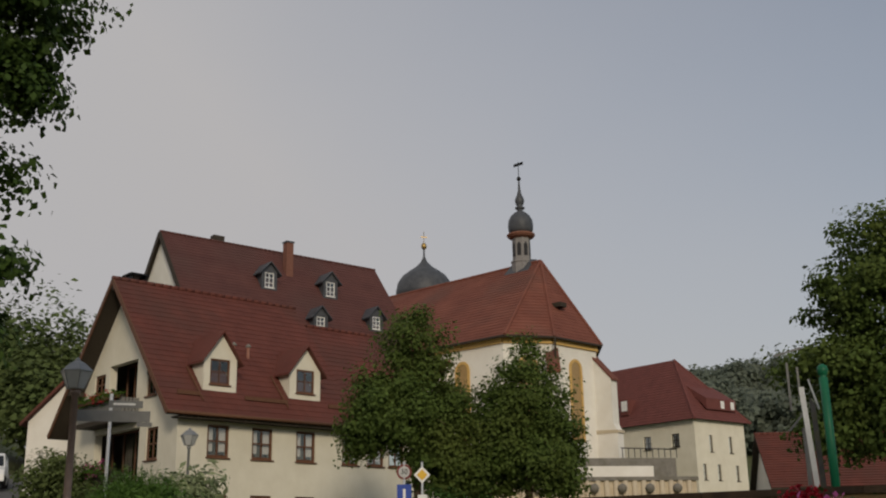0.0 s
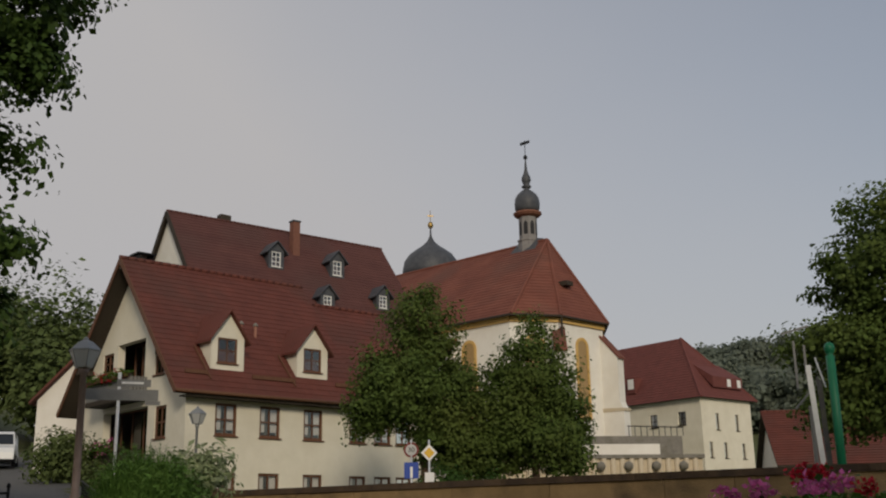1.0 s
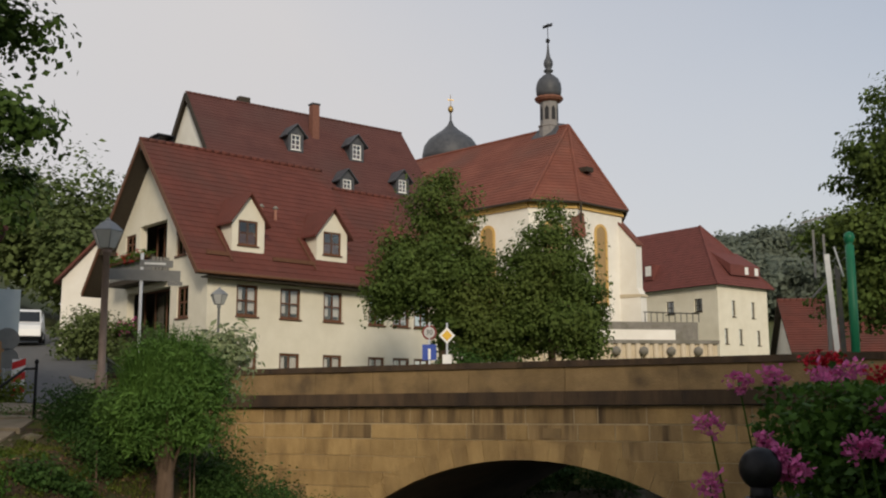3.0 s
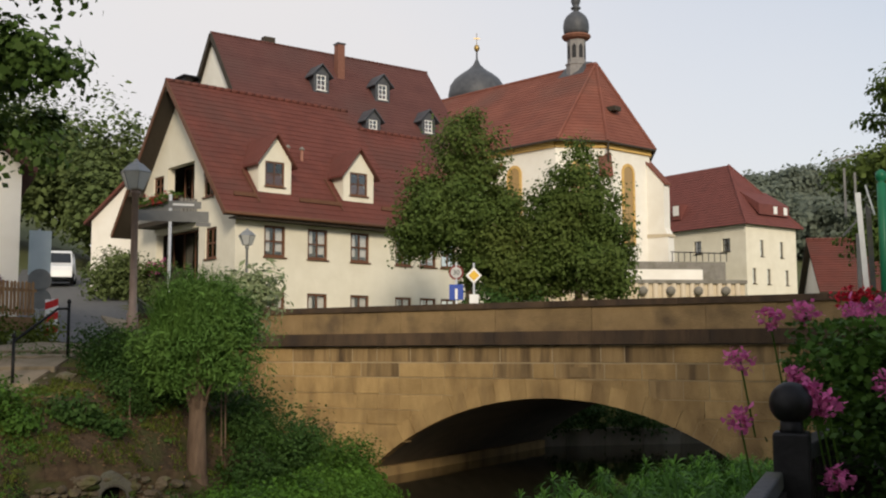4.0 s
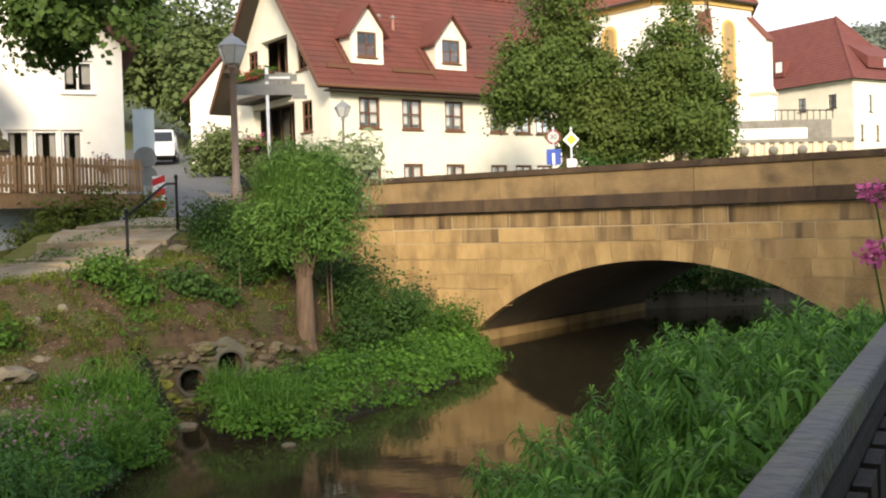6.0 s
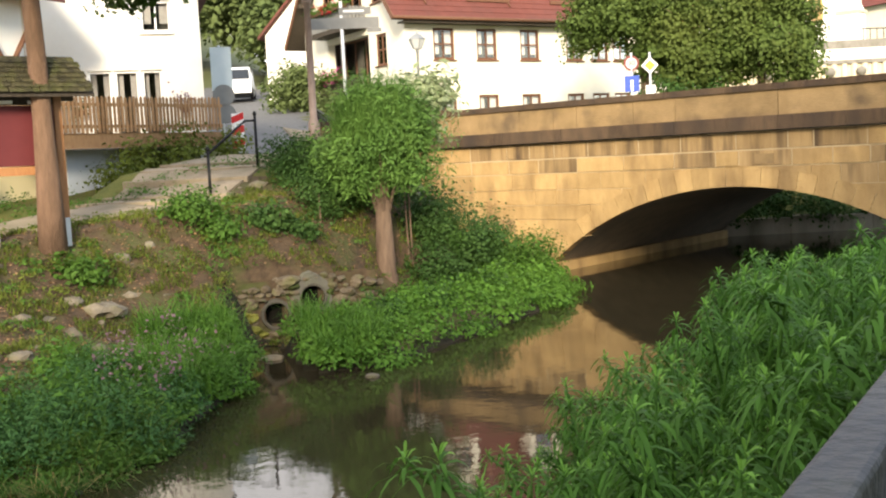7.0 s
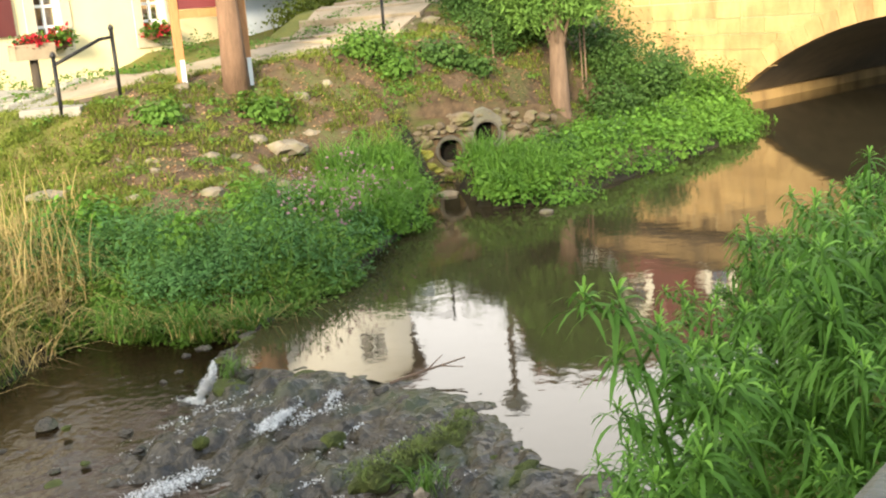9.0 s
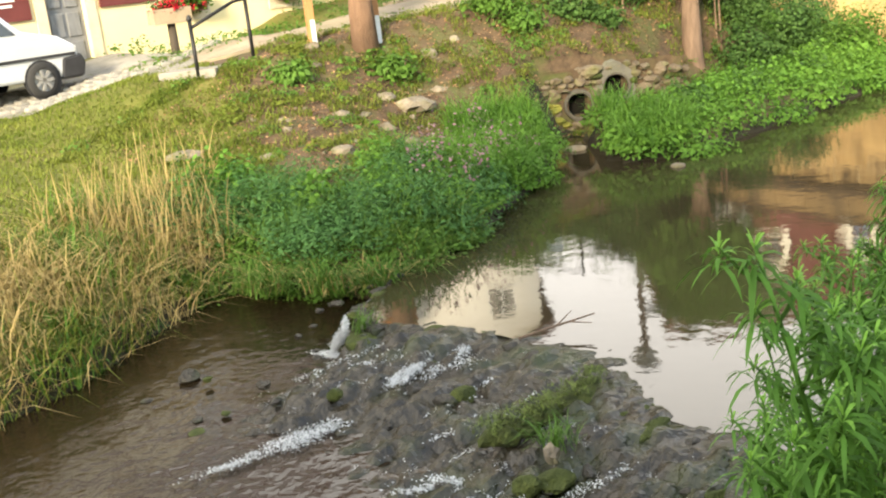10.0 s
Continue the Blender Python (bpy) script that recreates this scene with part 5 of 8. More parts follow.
tree("street_tree", (13.1, 27.6, 3.0), (12.9, 27.6, 8), 0.22,
     [(12.7, 27.5, 10.2, 1.9, 2.0, 2.0), (11.7, 27.8, 8.7, 1.4, 1.5, 1.4), (10.7, 27.9, 7.5, 1.2, 1.2, 0.7), (12.8, 27.5, 7.0, 2.4, 2, 1.6), (10.6, 28, 5.9, 0.9, 1, 0.8), (14.4, 27, 8.7, 1.9, 2, 2.6), (11.8, 27.5, 6.0, 1.4, 1.4, 1.0)],
     420, 64000, 0.09, LINDEN, "rounded leafy street tree beyond the parapet", 6, 0.28)
willow = tree("willow_tree", (-5.0, 18.9, 0.45), (-5.0, 18.9, 2.4), 0.215,
     [(-5.0, 18.9, 3.1, 0.75, 0.75, 0.65), (-4.35, 18.9, 3.25, 0.5, 0.6, 0.5), (-5.6, 18.8, 3.0, 0.45, 0.6, 0.5), (-5.25, 18.9, 3.8, 0.42, 0.5, 0.42), (-4.7, 18.9, 3.75, 0.42, 0.5, 0.45), (-4.4, 18.9, 2.6, 0.4, 0.5, 0.28), (-5.4, 18.9, 2.5, 0.4, 0.5, 0.3)],
     230, 32000, 0.024, WILLOW, "pollarded willow with thick trunk and bushy crown", 7, 0.22, BARK, 20)

GH = lambda x, y: float(ground_height([x], [y])[0])


def shrub(name, blobs, clumps, leaves, leaf, mat, label, seed, tight=0.2, long=1.6, category="shrub", stems=10, group=""):
    r = np.random.RandomState(seed)
    t = root(name, pose(0, 0, 0), label, category, group)
    pts, cs, face = crown_points(r, blobs, clumps, leaves, tight)
    leaf_mesh("leaves", pts, leaf, mat, t, r, long, 0.4, 0.6, 0.1, face)
    for i in r.choice(len(cs), min(stems, 3), False):
        b = Vector(cs[i])
        g = float(ground_height([b.x], [b.y])[0])
        Shape().tube([(b.x * 0.8 + blobs[0][0] * 0.2, b.y * 0.8 + blobs[0][1] * 0.2, g - 0.05), b], [0.02, 0.008], 5).make("stem", BARK, t)
    return t


shrub("bank_shrub", [(-4.15, 19.5, GH(-4.15, 19.5) + 0.45, 0.6, 0.5, 0.6), (-3.5, 20.4, GH(-3.5, 20.4) + 0.5, 0.6, 0.6, 0.65), (-4.5, 20.5, GH(-4.5, 20.5) + 0.5, 0.6, 0.5, 0.6)], 220, 15000, 0.034, DARK_HERB, "dense dark bush beside the willow trunk", 28, 0.16)
shrub("bank_shrub", [(-5.75, 19.5, GH(-5.75, 19.5) + 0.3, 0.5, 0.5, 0.5), (-6.3, 19.9, GH(-6.3, 19.9) + 0.3, 0.5, 0.5, 0.45), (-5.5, 20.2, GH(-5.5, 20.2) + 0.4, 0.5, 0.5, 0.55)], 200, 13000, 0.034, DARK_HERB, "dense dark bush on the bank behind the willow", 29, 0.16)
shrub("bank_shrub", [(-3.3, 22.0, GH(-3.3, 22.0) + 0.4, 0.6, 0.6, 0.55), (-2.7, 22.9, GH(-2.7, 22.9) + 0.4, 0.5, 0.6, 0.5)], 130, 8000, 0.036, HERB, "green bush at the foot of the bridge", 30, 0.16)
shrub("bank_shrub", [(-6.1, 18.7, GH(-6.1, 18.7) + 0.3, 0.45, 0.45, 0.45), (-6.6, 19.4, GH(-6.6, 19.4) + 0.35, 0.6, 0.5, 0.5), (-7.1, 20.2, GH(-7.1, 20.2) + 0.3, 0.6, 0.5, 0.45)], 210, 13000, 0.032, DARK_HERB, "feathery dark bush on the upper bank", 33, 0.16)
shrub("pale_shrub", [(-4.5, 19.7, 3.6, 0.75, 0.5, 0.7), (-4.2, 19.7, 4.1, 0.4, 0.4, 0.45), (-5.0, 19.7, 3.7, 0.5, 0.5, 0.5)], 90, 3600, 0.055, PALE_LEAF, "tall shrub with pale silvery leaves behind the willow", 21, 0.16, 2.4)
shrub("dark_shrub", [(-6.2, 21.6, 1.9, 1.4, 1.2, 1.0), (-7.2, 20.3, 2.1, 1.1, 0.9, 0.8), (-5.2, 22.4, 1.5, 1.3, 1.0, 0.9), (-4.2, 23.0, 1.0, 1.1, 0.8, 0.7)], 300, 16000, 0.045, DARK_HERB, "dense dark green shrubs beside the bridge foot", 22, 0.24)
shrub("bank_shrub", [(-7.6, 16.4, GH(-7.6, 16.4) + 0.15, 0.5, 0.45, 0.25), (-7.1, 16.3, GH(-7.1, 16.3) + 0.1, 0.35, 0.35, 0.2)], 80, 3400, 0.045, HERB, "broad-leaved green plants at the top of the bank", 35, 0.16, 1.3)
shrub("bank_shrub", [(-6.6, 17.2, GH(-6.6, 17.2) + 0.1, 0.5, 0.4, 0.2), (-6.1, 17.4, GH(-6.1, 17.4) + 0.08, 0.35, 0.35, 0.18)], 70, 3000, 0.045, DARK_HERB, "spreading leafy plants above the drain pipes", 36, 0.15, 1.3)
shrub("bank_shrub", [(-8.35, 14.0, GH(-8.35, 14.0) + 0.1, 0.32, 0.3, 0.2), (-9.4, 12.9, GH(-9.4, 12.9) + 0.05, 0.35, 0.3, 0.14)], 60, 2600, 0.045, HERB, "low leafy plants below the tree trunk", 24, 0.14)
shrub("bank_shrub", [(2.3 + i * 1.3, 32.85 + i * 0.3, 0.85 + 0.15 * math.sin(i * 2.3), 0.9, 0.5, 0.5) for i in range(8)], 260, 12000, 0.06, DARK_HERB, "dark bushes hanging over the river wall", 38, 0.2)
shrub("roadside_hedge", [(0.4, 36.2, 4.2, 1.4, 0.6, 0.9), (-0.6, 36.2, 3.9, 0.8, 0.6, 0.7), (1.8, 36.4, 4.0, 1.0, 0.6, 0.8)], 90, 5000, 0.07, DARK_HERB, "clipped green hedge behind the parapet", 25, 0.2)
shrub("fence_creeper", [(-11.7, 25.2, 3.2, 0.5, 0.9, 0.7), (-12.2, 24.0, 3.0, 0.5, 0.9, 0.6), (-11.0, 26.3, 3.3, 0.5, 0.6, 0.6), (-12.4, 23.0, 2.7, 0.5, 0.6, 0.5)], 120, 5000, 0.06, GRASS, "yellowish shrubs hanging below the wooden balcony", 26, 0.2)


# distance haze is put into this pale grey-green leaf colour
HAZY_LEAF = material("hillside_leaf_with_haze", (0.19, 0.225, 0.175), (0.24, 0.27, 0.215), 0.05, 0.95, 0.0, random_amount=0.06, island=True, thin_light=0.5)


def far_woods(name, boxes, count, leaf, seed, label):
    r = np.random.RandomState(seed)
    pts, turn = [], []
    for x, y, w, d, h, n in boxes:
        for _ in range(n):
            cx_, cy_ = x + r.uniform(-w, w), y + r.uniform(-d, d)
            g = float(ground_height([cx_], [cy_])[0])
            k = h * r.uniform(0.65, 1.15)
            c = np.array((cx_, cy_, g + k * 0.58))
            m = r.normal(0, 1, (14, 3))
            m /= np.linalg.norm(m, axis=1)[:, None]
            cc = c + m * (r.rand(14, 1) ** 0.5) * (k * 0.27, k * 0.27, k * 0.42)
            per = count
            off = r.normal(0, 1, (14 * per, 3))
            pts.append(np.repeat(cc, per, 0) + off * k * 0.06)
            turn.append(off * 0.3 + np.repeat(m, per, 0) * 0.4 + (0, -0.3, 0.8))
    ob = leaf_mesh(name, np.concatenate(pts), leaf, HAZY_LEAF if leaf > 0.5 else FAR_LEAF, None, r, 1.3, 0.4, 0.6, 0.2, np.concatenate(turn))
    return tagged(ob, label, "woods", kind="stuff")


far_woods("left_woods", [(-38, 86, 13, 8, 13, 44), (-46, 66, 9, 10, 12, 26), (-29, 92, 5, 5, 9, 10), (-33, 58, 3.5, 5, 9, 14), (-31, 84, 5, 4, 12, 12), (-27.5, 77, 2.5, 2.5, 9, 6)], 60, 0.32, 31, "dense green woodland rising behind the lane")
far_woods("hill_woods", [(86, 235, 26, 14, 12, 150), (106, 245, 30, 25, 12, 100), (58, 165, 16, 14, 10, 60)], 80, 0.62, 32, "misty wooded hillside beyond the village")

shrub("lane_hedge", [(-17.9, 53, 6.6, 1.7, 1.0, 1.6), (-16.2, 50, 5.9, 1.6, 1.0, 1.5), (-14.6, 47.5, 5.3, 1.6, 1.0, 1.5), (-13.2, 45.0, 4.8, 1.3, 1.0, 1.2), (-16.7, 47, 6.2, 1.0, 0.8, 1.2), (-15.6, 46.4, 6.3, 0.9, 0.8, 1.1)], 190, 16000, 0.10, FAR_LEAF, "tall dark hedge along the lane", 27, 0.32)


# ---- street, banks and loose things ----
draped("road", [(-5, 28.5), (-9.5, 30), (-13.5, 36.5), (-18, 46), (-25, 62), (-30, 75)], 5.2, ASPHALT, 0.05, "grey asphalt lane climbing between the houses", "road", 1.0)
draped("pavement", [(-9.2, 26.0), (-9.4, 22.6), (-9.2, 19.4), (-9.4, 17.2), (-10.2, 15.7), (-11.2, 14.5), (-11.9, 13.7)], lambda k: 3.5 - 2.1 * k, PAVING, 0.05, "worn stepped path of pale slabs down to the bank", "path")
draped("pavement", [(-6.0, 27.6), (-8.4, 29.0), (-9.9, 31.6), (-11.6, 35.2), (-13.2, 38.5)], 1.2, PAVING, 0.11, "sandy footway along the lane", "pavement")
steps = root("steps", pose(0, 0, 0), "shallow worn stone steps in the path", "steps", kind="structure")
for i, (x, y, a) in enumerate(((-9.3, 21.6, 4), (-9.25, 20.6, 4), (-9.2, 19.7, 3), (-9.2, 18.8, 0), (-9.3, 17.9, -4))):
    z = float(ground_height([x], [y])[0]) + 0.05
    st = Shape().box(-1.3, 1.3, -0.14, 0.14, -0.3, 0.045).make("step", PAVING, steps, bevel=0.02)
    st.matrix_local = pose(x, y, z, 0, 0, a)
yard = draped("cobbles_bed", [(-12.0, 14.2), (-14.2, 13.0), (-17.5, 11.5)], 2.6, CONCRETE, 0.03, "strip of pale granite setts where a car is parked", "paving")
draped("pavement", [(-15.7, 10.5), (-15.2, 13.2), (-14.75, 15.6)], 1.9, COBBLE, 0.045, "worn stone paving along the house wall", "pavement")
sett = None
r = np.random.RandomState(41)
for i in range(22):
    for j in range(12):
        x, y = -12.2 - i * 0.2 - 0.06 * (j % 2), 14.0 - i * 0.105 - 0.95 + j * 0.16
        m = pose(x, y, float(ground_height([x], [y])[0]) + 0.075 + r.uniform(-0.01, 0.012), r.uniform(-3, 3), r.uniform(-3, 3), 28 + r.uniform(-4, 4))
        if sett is None:
            sett = Shape().lathe([(0.115, -0.06), (0.115, 0.0), (0.09, 0.025)], 4).make("sett", COBBLE, yard)
            sett.matrix_local = m
        else:
            share(sett, "sett", m, yard)


def timber_house():
    h = root("house", pose(-16.0, 15.5, 0, 0, 0, 78.5), "pale yellow half-timbered house with stone window surrounds", "house")
    O, U, N = (0, 0, 0), (1, 0, 0), (0, -1, 0)
    holes = [(-0.72 + 7, 0.13 + 7, 1.5, 3.85), (2.28 + 7, 2.92 + 7, 2.5, 3.75), (5.12 + 7, 5.85 + 7, 2.5, 3.65)]
    wall_shape((-7, 0, 0), U, N, 14.8, 4.05, holes, 0.4, (), 0.8).make("lower_wall", YELLOW_PLASTER, h)
    up = [(5.0 + 7, 6.0 + 7, 4.9, 6.1), (1.0 + 7, 2.0 + 7, 4.9, 6.1)]
    wall_shape((-7, 0.02, 0), U, N, 14.8, 7.0, up, 0.3, (), 4.05).make("upper_wall", WHITE_PLASTER, h)
    for a, b, c, d in up:
        window_part(h, (-7, 0.02, 0), U, N, a, b, c, d, WHITE_PAINT, 0.05, curtain=False)
    for a, b, c, d in holes[1:]:
        w = window_part(h, (-7, 0, 0), U, N, a, b, c, d, WHITE_PAINT, 0.1, bars=1, rungs=2, rim=0.05, bar=0.06, curtain=True, sill=False)
        fr = Shape()
        for e in ((a - 0.24, a, c - 0.2, d + 0.2), (b, b + 0.24, c - 0.2, d + 0.2), (a, b, d, d + 0.2), (a, b, c - 0.2, c)):
            fr.box(e[0] - 7, e[1] - 7, -0.03, 0.01, e[2], e[3])
        fr.make("stone_surround", STONE_TRIM, w)
        flower_box(w, (a - 7, -0.16, c + 0.05), (b - 7, -0.16, c + 0.05), 420, RED_PETAL, 0.2)
    beams = Shape()
    beams.box(-7, 7.8, -0.05, 0.02, 4.02, 4.24)
    bm_ = beams.make("timber", BROWN_WOOD, h)
    for x in (-5, -3, -1, 0.8, 2.1, 3.4, 4.85, 6.15, 7.7):
        Shape().box(x - 0.09, x + 0.09, -0.045, 0.02, 4.24, 7.0).make("timber", BROWN_WOOD, h)
    for x0, x1 in ((6.25, 7.6), (2.2, 3.3), (3.5, 4.75)):
        Shape().beam((x0, -0.03, 4.26), (x1, -0.03, 6.3), 0.05, 0.16, (0, 1, 0)).make("timber", BROWN_WOOD, h)
        Shape().beam((x1, -0.026, 4.26), (x0, -0.026, 6.3), 0.05, 0.16, (0, 1, 0)).make("timber", BROWN_WOOD, h)
    d = Shape().box(-0.72, 0.13, 0.1, 0.16, 1.5, 3.85).make("door", DOOR_GREY, h, label="grey panelled wooden door")
    for x in (-0.62, -0.26):
        for z0, z1 in ((1.7, 2.2), (2.3, 2.75), (2.85, 3.2), (3.3, 3.7)):
            Shape().box(x, x + 0.28, 0.075, 0.1, z0, z1).make("door_panel", DOOR_GREY, d, bevel=0.02)
    fr = Shape()
    for e in ((-0.95, -0.72, 1.45, 4.0), (0.13, 0.36, 1.45, 4.0)):
        fr.box(e[0], e[1], -0.03, 0.02, e[2], e[3])
    fr.make("door_surround", STONE_TRIM, d)
    Shape().box(-1.0, 0.45, -0.35, 0.0, 1.3, 1.56).make("doorstep", CONCRETE, d)
    for x0, x1, z0, z1 in ((0.45, 1.75, 2.78, 3.55), (-2.1, -1.05, 2.7, 3.5)):
        p = Shape().box(x0, x1, -0.05, -0.01, z0, z1).make("wall_sign", material("maroon_sign", (0.10, 0.025, 0.022), (0.13, 0.033, 0.03), 3, 0.5), h)
        t = Shape()
        for i, (a, b) in enumerate(((0.3, 0.62), (0.24, 0.74), (0.26, 0.72), (0.3, 0.66))):
            z = z1 - 0.24 - i * 0.1
            t.box(x0 + a * (x1 - x0), x0 + b * (x1 - x0), -0.056, -0.05, z, z + 0.045)
        t.make("sign_lines", WHITE_PAINT, p)
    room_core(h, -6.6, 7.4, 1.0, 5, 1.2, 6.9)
    wall_shape((7.8, 0, 0), (0, 1, 0), (1, 0, 0), 7, 7, [], 0.3, (), 1).make("side_wall", YELLOW_PLASTER, h)
    Shape().prism([(-7.4, -0.7, 6.9), (8.2, -0.7, 6.9), (8.2, 4, 11.5), (-7.4, 4, 11.5)], (0, 0, 0.2)).make("roof", OLD_TILE, h)


timber_house()


def white_house():
    h = root("house", pose(-12.12 - 7.92, 27.44 - 4.23, 0, 0, 0, 28.1), "white plastered gabled house with a terrace", "house")
    O, U, N = (0, 0, 0), (1, 0, 0), (0, -1, 0)
    holes = [(6.0, 6.62, 3.75, 5.55), (6.68, 7.32, 3.75, 5.55), (7.38, 7.93, 3.75, 5.55), (7.45, 8.25, 6.55, 7.4), (4.0, 4.9, 6.5, 7.5), (3.7, 4.6, 3.75, 5.3)]
    wall_shape(O, U, N, 9.0, 12.0, holes, 0.35, [(0.8, 1, 7.85 + 7.2), (-0.8, 1, 7.85)], 2.6).make("front_wall", WHITE_PLASTER, h)
    for i, (a, b, c, d) in enumerate(holes):
        window_part(h, O, U, N, a, b, c, d, WHITE_PAINT, 0.08, bars=0 if i < 3 else 1, rungs=0, curtain=True)
    wall_shape((9.0, 0, 0), (0, 1, 0), (1, 0, 0), 9, 7.9, [], 0.35, (), 2.6).make("side_wall", WHITE_PLASTER, h)
    rf = Shape()
    for x0, x1 in ((9.35, 4.5), (-0.35, 4.5)):
        rf.prism([(x0, -0.45, 7.6), (x1, -0.45, 11.45), (x1, -0.45, 11.6), (x0, -0.45, 7.78)], (0, 10, 0))
    rf.make("roof", OLD_TILE, h)
    room_core(h, 0.5, 8.6, 1.2, 8, 2.6, 7.7)
    for x, z in ((8.45, 4.55), (5.75, 4.5)):
        b = Shape().lathe([(0.02, -0.16), (0.14, -0.1), (0.17, 0.02)], 10, (x, -0.2, z)).make("wall_basket", BROWN_WOOD, h)
        rr = np.random.RandomState(int(x * 10))
        leaf_mesh("basket_plant", np.array((x, -0.2, z + 0.1)) + rr.normal(0, 0.13, (160, 3)), 0.06, MAUVE if x > 6 else DARK_HERB, b, rr)


white_house()

# wooden terrace on posts with its picket fence, grey garage wall below
terrace = root("wooden_terrace", pose(-13.43, 22.26, 0, 0, 0, 64.6), "timber terrace with a weathered picket fence above a garage", "terrace")
LEN = 4.95
Shape().box(-1.5, LEN, 0.0, 0.09, 3.42, 3.78).make("edge_beam", FENCE_WOOD, terrace)
Shape().prism([(-1.5, 0.09, 3.6), (LEN, 0.09, 3.6), (LEN, 1.3, 3.6), (-1.5, 4.8, 3.6)], (0, 0, 0.1)).make("terrace_deck", FENCE_WOOD, terrace)
Shape().box(-1.5, LEN, -0.02, 0.04, 4.42, 4.5).make("fence_rail", FENCE_WOOD, terrace)
Shape().box(-1.5, LEN, 0.005, 0.05, 3.9, 3.98).make("fence_rail", FENCE_WOOD, terrace)
picket = None
for i in range(56):
    x = -1.45 + i * 0.114
    m = pose(x, -0.05, 3.78 + 0.04 * (x / LEN) + 0.012 * math.sin(i * 2.3), 0, 0.8 * math.sin(i * 1.7), 0)
    if picket is None:
        picket = Shape().prism([(-0.036, 0, 0), (0.036, 0, 0), (0.036, 0, 0.82), (0, 0, 0.87), (-0.036, 0, 0.82)], (0, 0.022, 0)).make("picket", FENCE_WOOD, terrace)
        picket.matrix_local = m
    else:
        share(picket, "picket", m, terrace)
Shape().box(0.6, 2.3, 0.7, 0.9, 1.6, 3.42).make("garage_wall", material("pale_grey_render", (0.36, 0.40, 0.44), (0.45, 0.49, 0.53), 1.2, 0.9, 0.3), terrace)
Shape().box(2.3, LEN, 1.0, 1.2, 1.6, 3.42).make("shadowed_wall", CONCRETE, terrace)


def notice_board():
    ux_, uy_ = 0.648, 0.761
    h = root("notice_board", pose(-9.66, 13.99, 0, 0, 0, math.degrees(math.atan2(uy_, ux_))), "wooden notice board with a red panel and mossy shingle roof", "notice board")
    for x in (0.0, 1.06):
        z = float(ground_height([-9.66 + ux_ * x], [13.99 + uy_ * x])[0])
        p = Shape().box(x - 0.06, x + 0.06, -0.06, 0.06, z - 0.3, 4.05).make("post", ORANGE_WOOD, h, bevel=0.008)
        Shape().box(x - 0.02, x + 0.05, -0.075, -0.06, z - 0.1, z + 0.38).make("post_iron", ALU, p)
    Shape().box(0.06, 1.0, -0.03, 0.02, 2.98, 3.88).make("panel", RED_BOARD, h, label="dark red painted panel")
    Shape().box(0.06, 1.0, -0.05, 0.03, 2.84, 2.97).make("crossbar", ORANGE_WOOD, h)
    Shape().box(0.06, 1.0, -0.05, 0.03, 3.89, 4.0).make("crossbar", DARK_WOOD, h)
    for x in (0.15, 0.62):
        Shape().box(x, x + 0.24, -0.09, -0.05, 3.90, 3.95).make("lamp_tube", WHITE_PAINT, h)
    roof = Shape().prism([(-0.4, -0.45, 3.98), (1.5, -0.45, 3.98), (1.35, 0, 4.52), (-0.25, 0, 4.52)], (0, 0.02, 0.05))
    roof.prism([(-0.4, 0.5, 3.98), (1.5, 0.5, 3.98), (1.35, 0.02, 4.52), (-0.25, 0.02, 4.52)], (0, 0, 0.05))
    rf = roof.make("roof", DARK_WOOD, h)
    r = np.random.RandomState(51)
    sh = Shape()
    for k in range(7):
        for i in range(17):
            q = k / 7
            x = -0.42 + 1.9 * i / 17 + (0.05 if k % 2 else 0) + r.uniform(-0.01, 0.01)
            x = x * (1 - 0.16 * q) + 0.55 * 0.16 * q
            y, z = -0.47 + 0.46 * q, 4.03 + 0.54 * q
            sh.add([(x, y - 0.02, z + 0.02), (x + 0.105, y - 0.02, z + 0.02 + r.uniform(0, 0.015)), (x + 0.105, y + 0.1, z + 0.125), (x, y + 0.1, z + 0.125)], [(0, 1, 2, 3)])
    tagged(sh.make("shingles", material("mossy_shingle", (0.035, 0.032, 0.018), (0.085, 0.075, 0.035), 9, 0.95, 1.0, 40, random_amount=0.35, island=True, stain=(0.075, 0.085, 0.02), stain_scale=3, stain_amount=0.8), rf), kind="stuff")


notice_board()


def hand_rail(a, b, name_label, base_a, base_b, drop):
    h = root("handrail", pose(0, 0, 0), name_label, "railing")
    for (x, y, top), base in ((a, base_a), (b, base_b)):
        p = Shape().tube([(x, y, base - 0.25), (x, y, top)], 0.03, 8).make("post", IRON, h, True)
        Shape().lathe([(0.035, 0), (0.045, 0.03), (0.03, 0.07), (0.005, 0.09)], 8, (x, y, top)).make("post_cap", IRON, p)
    A, B = Vector(a), Vector(b)
    k = A.lerp(B, 0.22)
    Shape().tube([A - Vector((0, 0, 0.1)), Vector((k.x, k.y, A.z - 0.12)), B - Vector((0, 0, drop))], 0.026, 8).make("rail", IRON, h, True)


hand_rail((-8.0, 20.5, 3.84), (-8.3, 18.75, 3.14), "black iron handrail beside the stepped path", 2.8, 2.24, 0.06)
hand_rail((-10.42, 13.43, 2.76), (-10.64, 12.34, 2.44), "black iron handrail at the end of the path", 1.82, 1.65, 0.1)
ls = root("landing_step", pose(-10.9, 12.55, float(ground_height([-10.9], [12.55])[0]), 0, 0, 20), "pale stone step at the end of the handrail", "step")
Shape().box(-0.45, 0.45, -0.3, 0.3, -0.2, 0.1).make("slab", CONCRETE, ls, bevel=0.02)
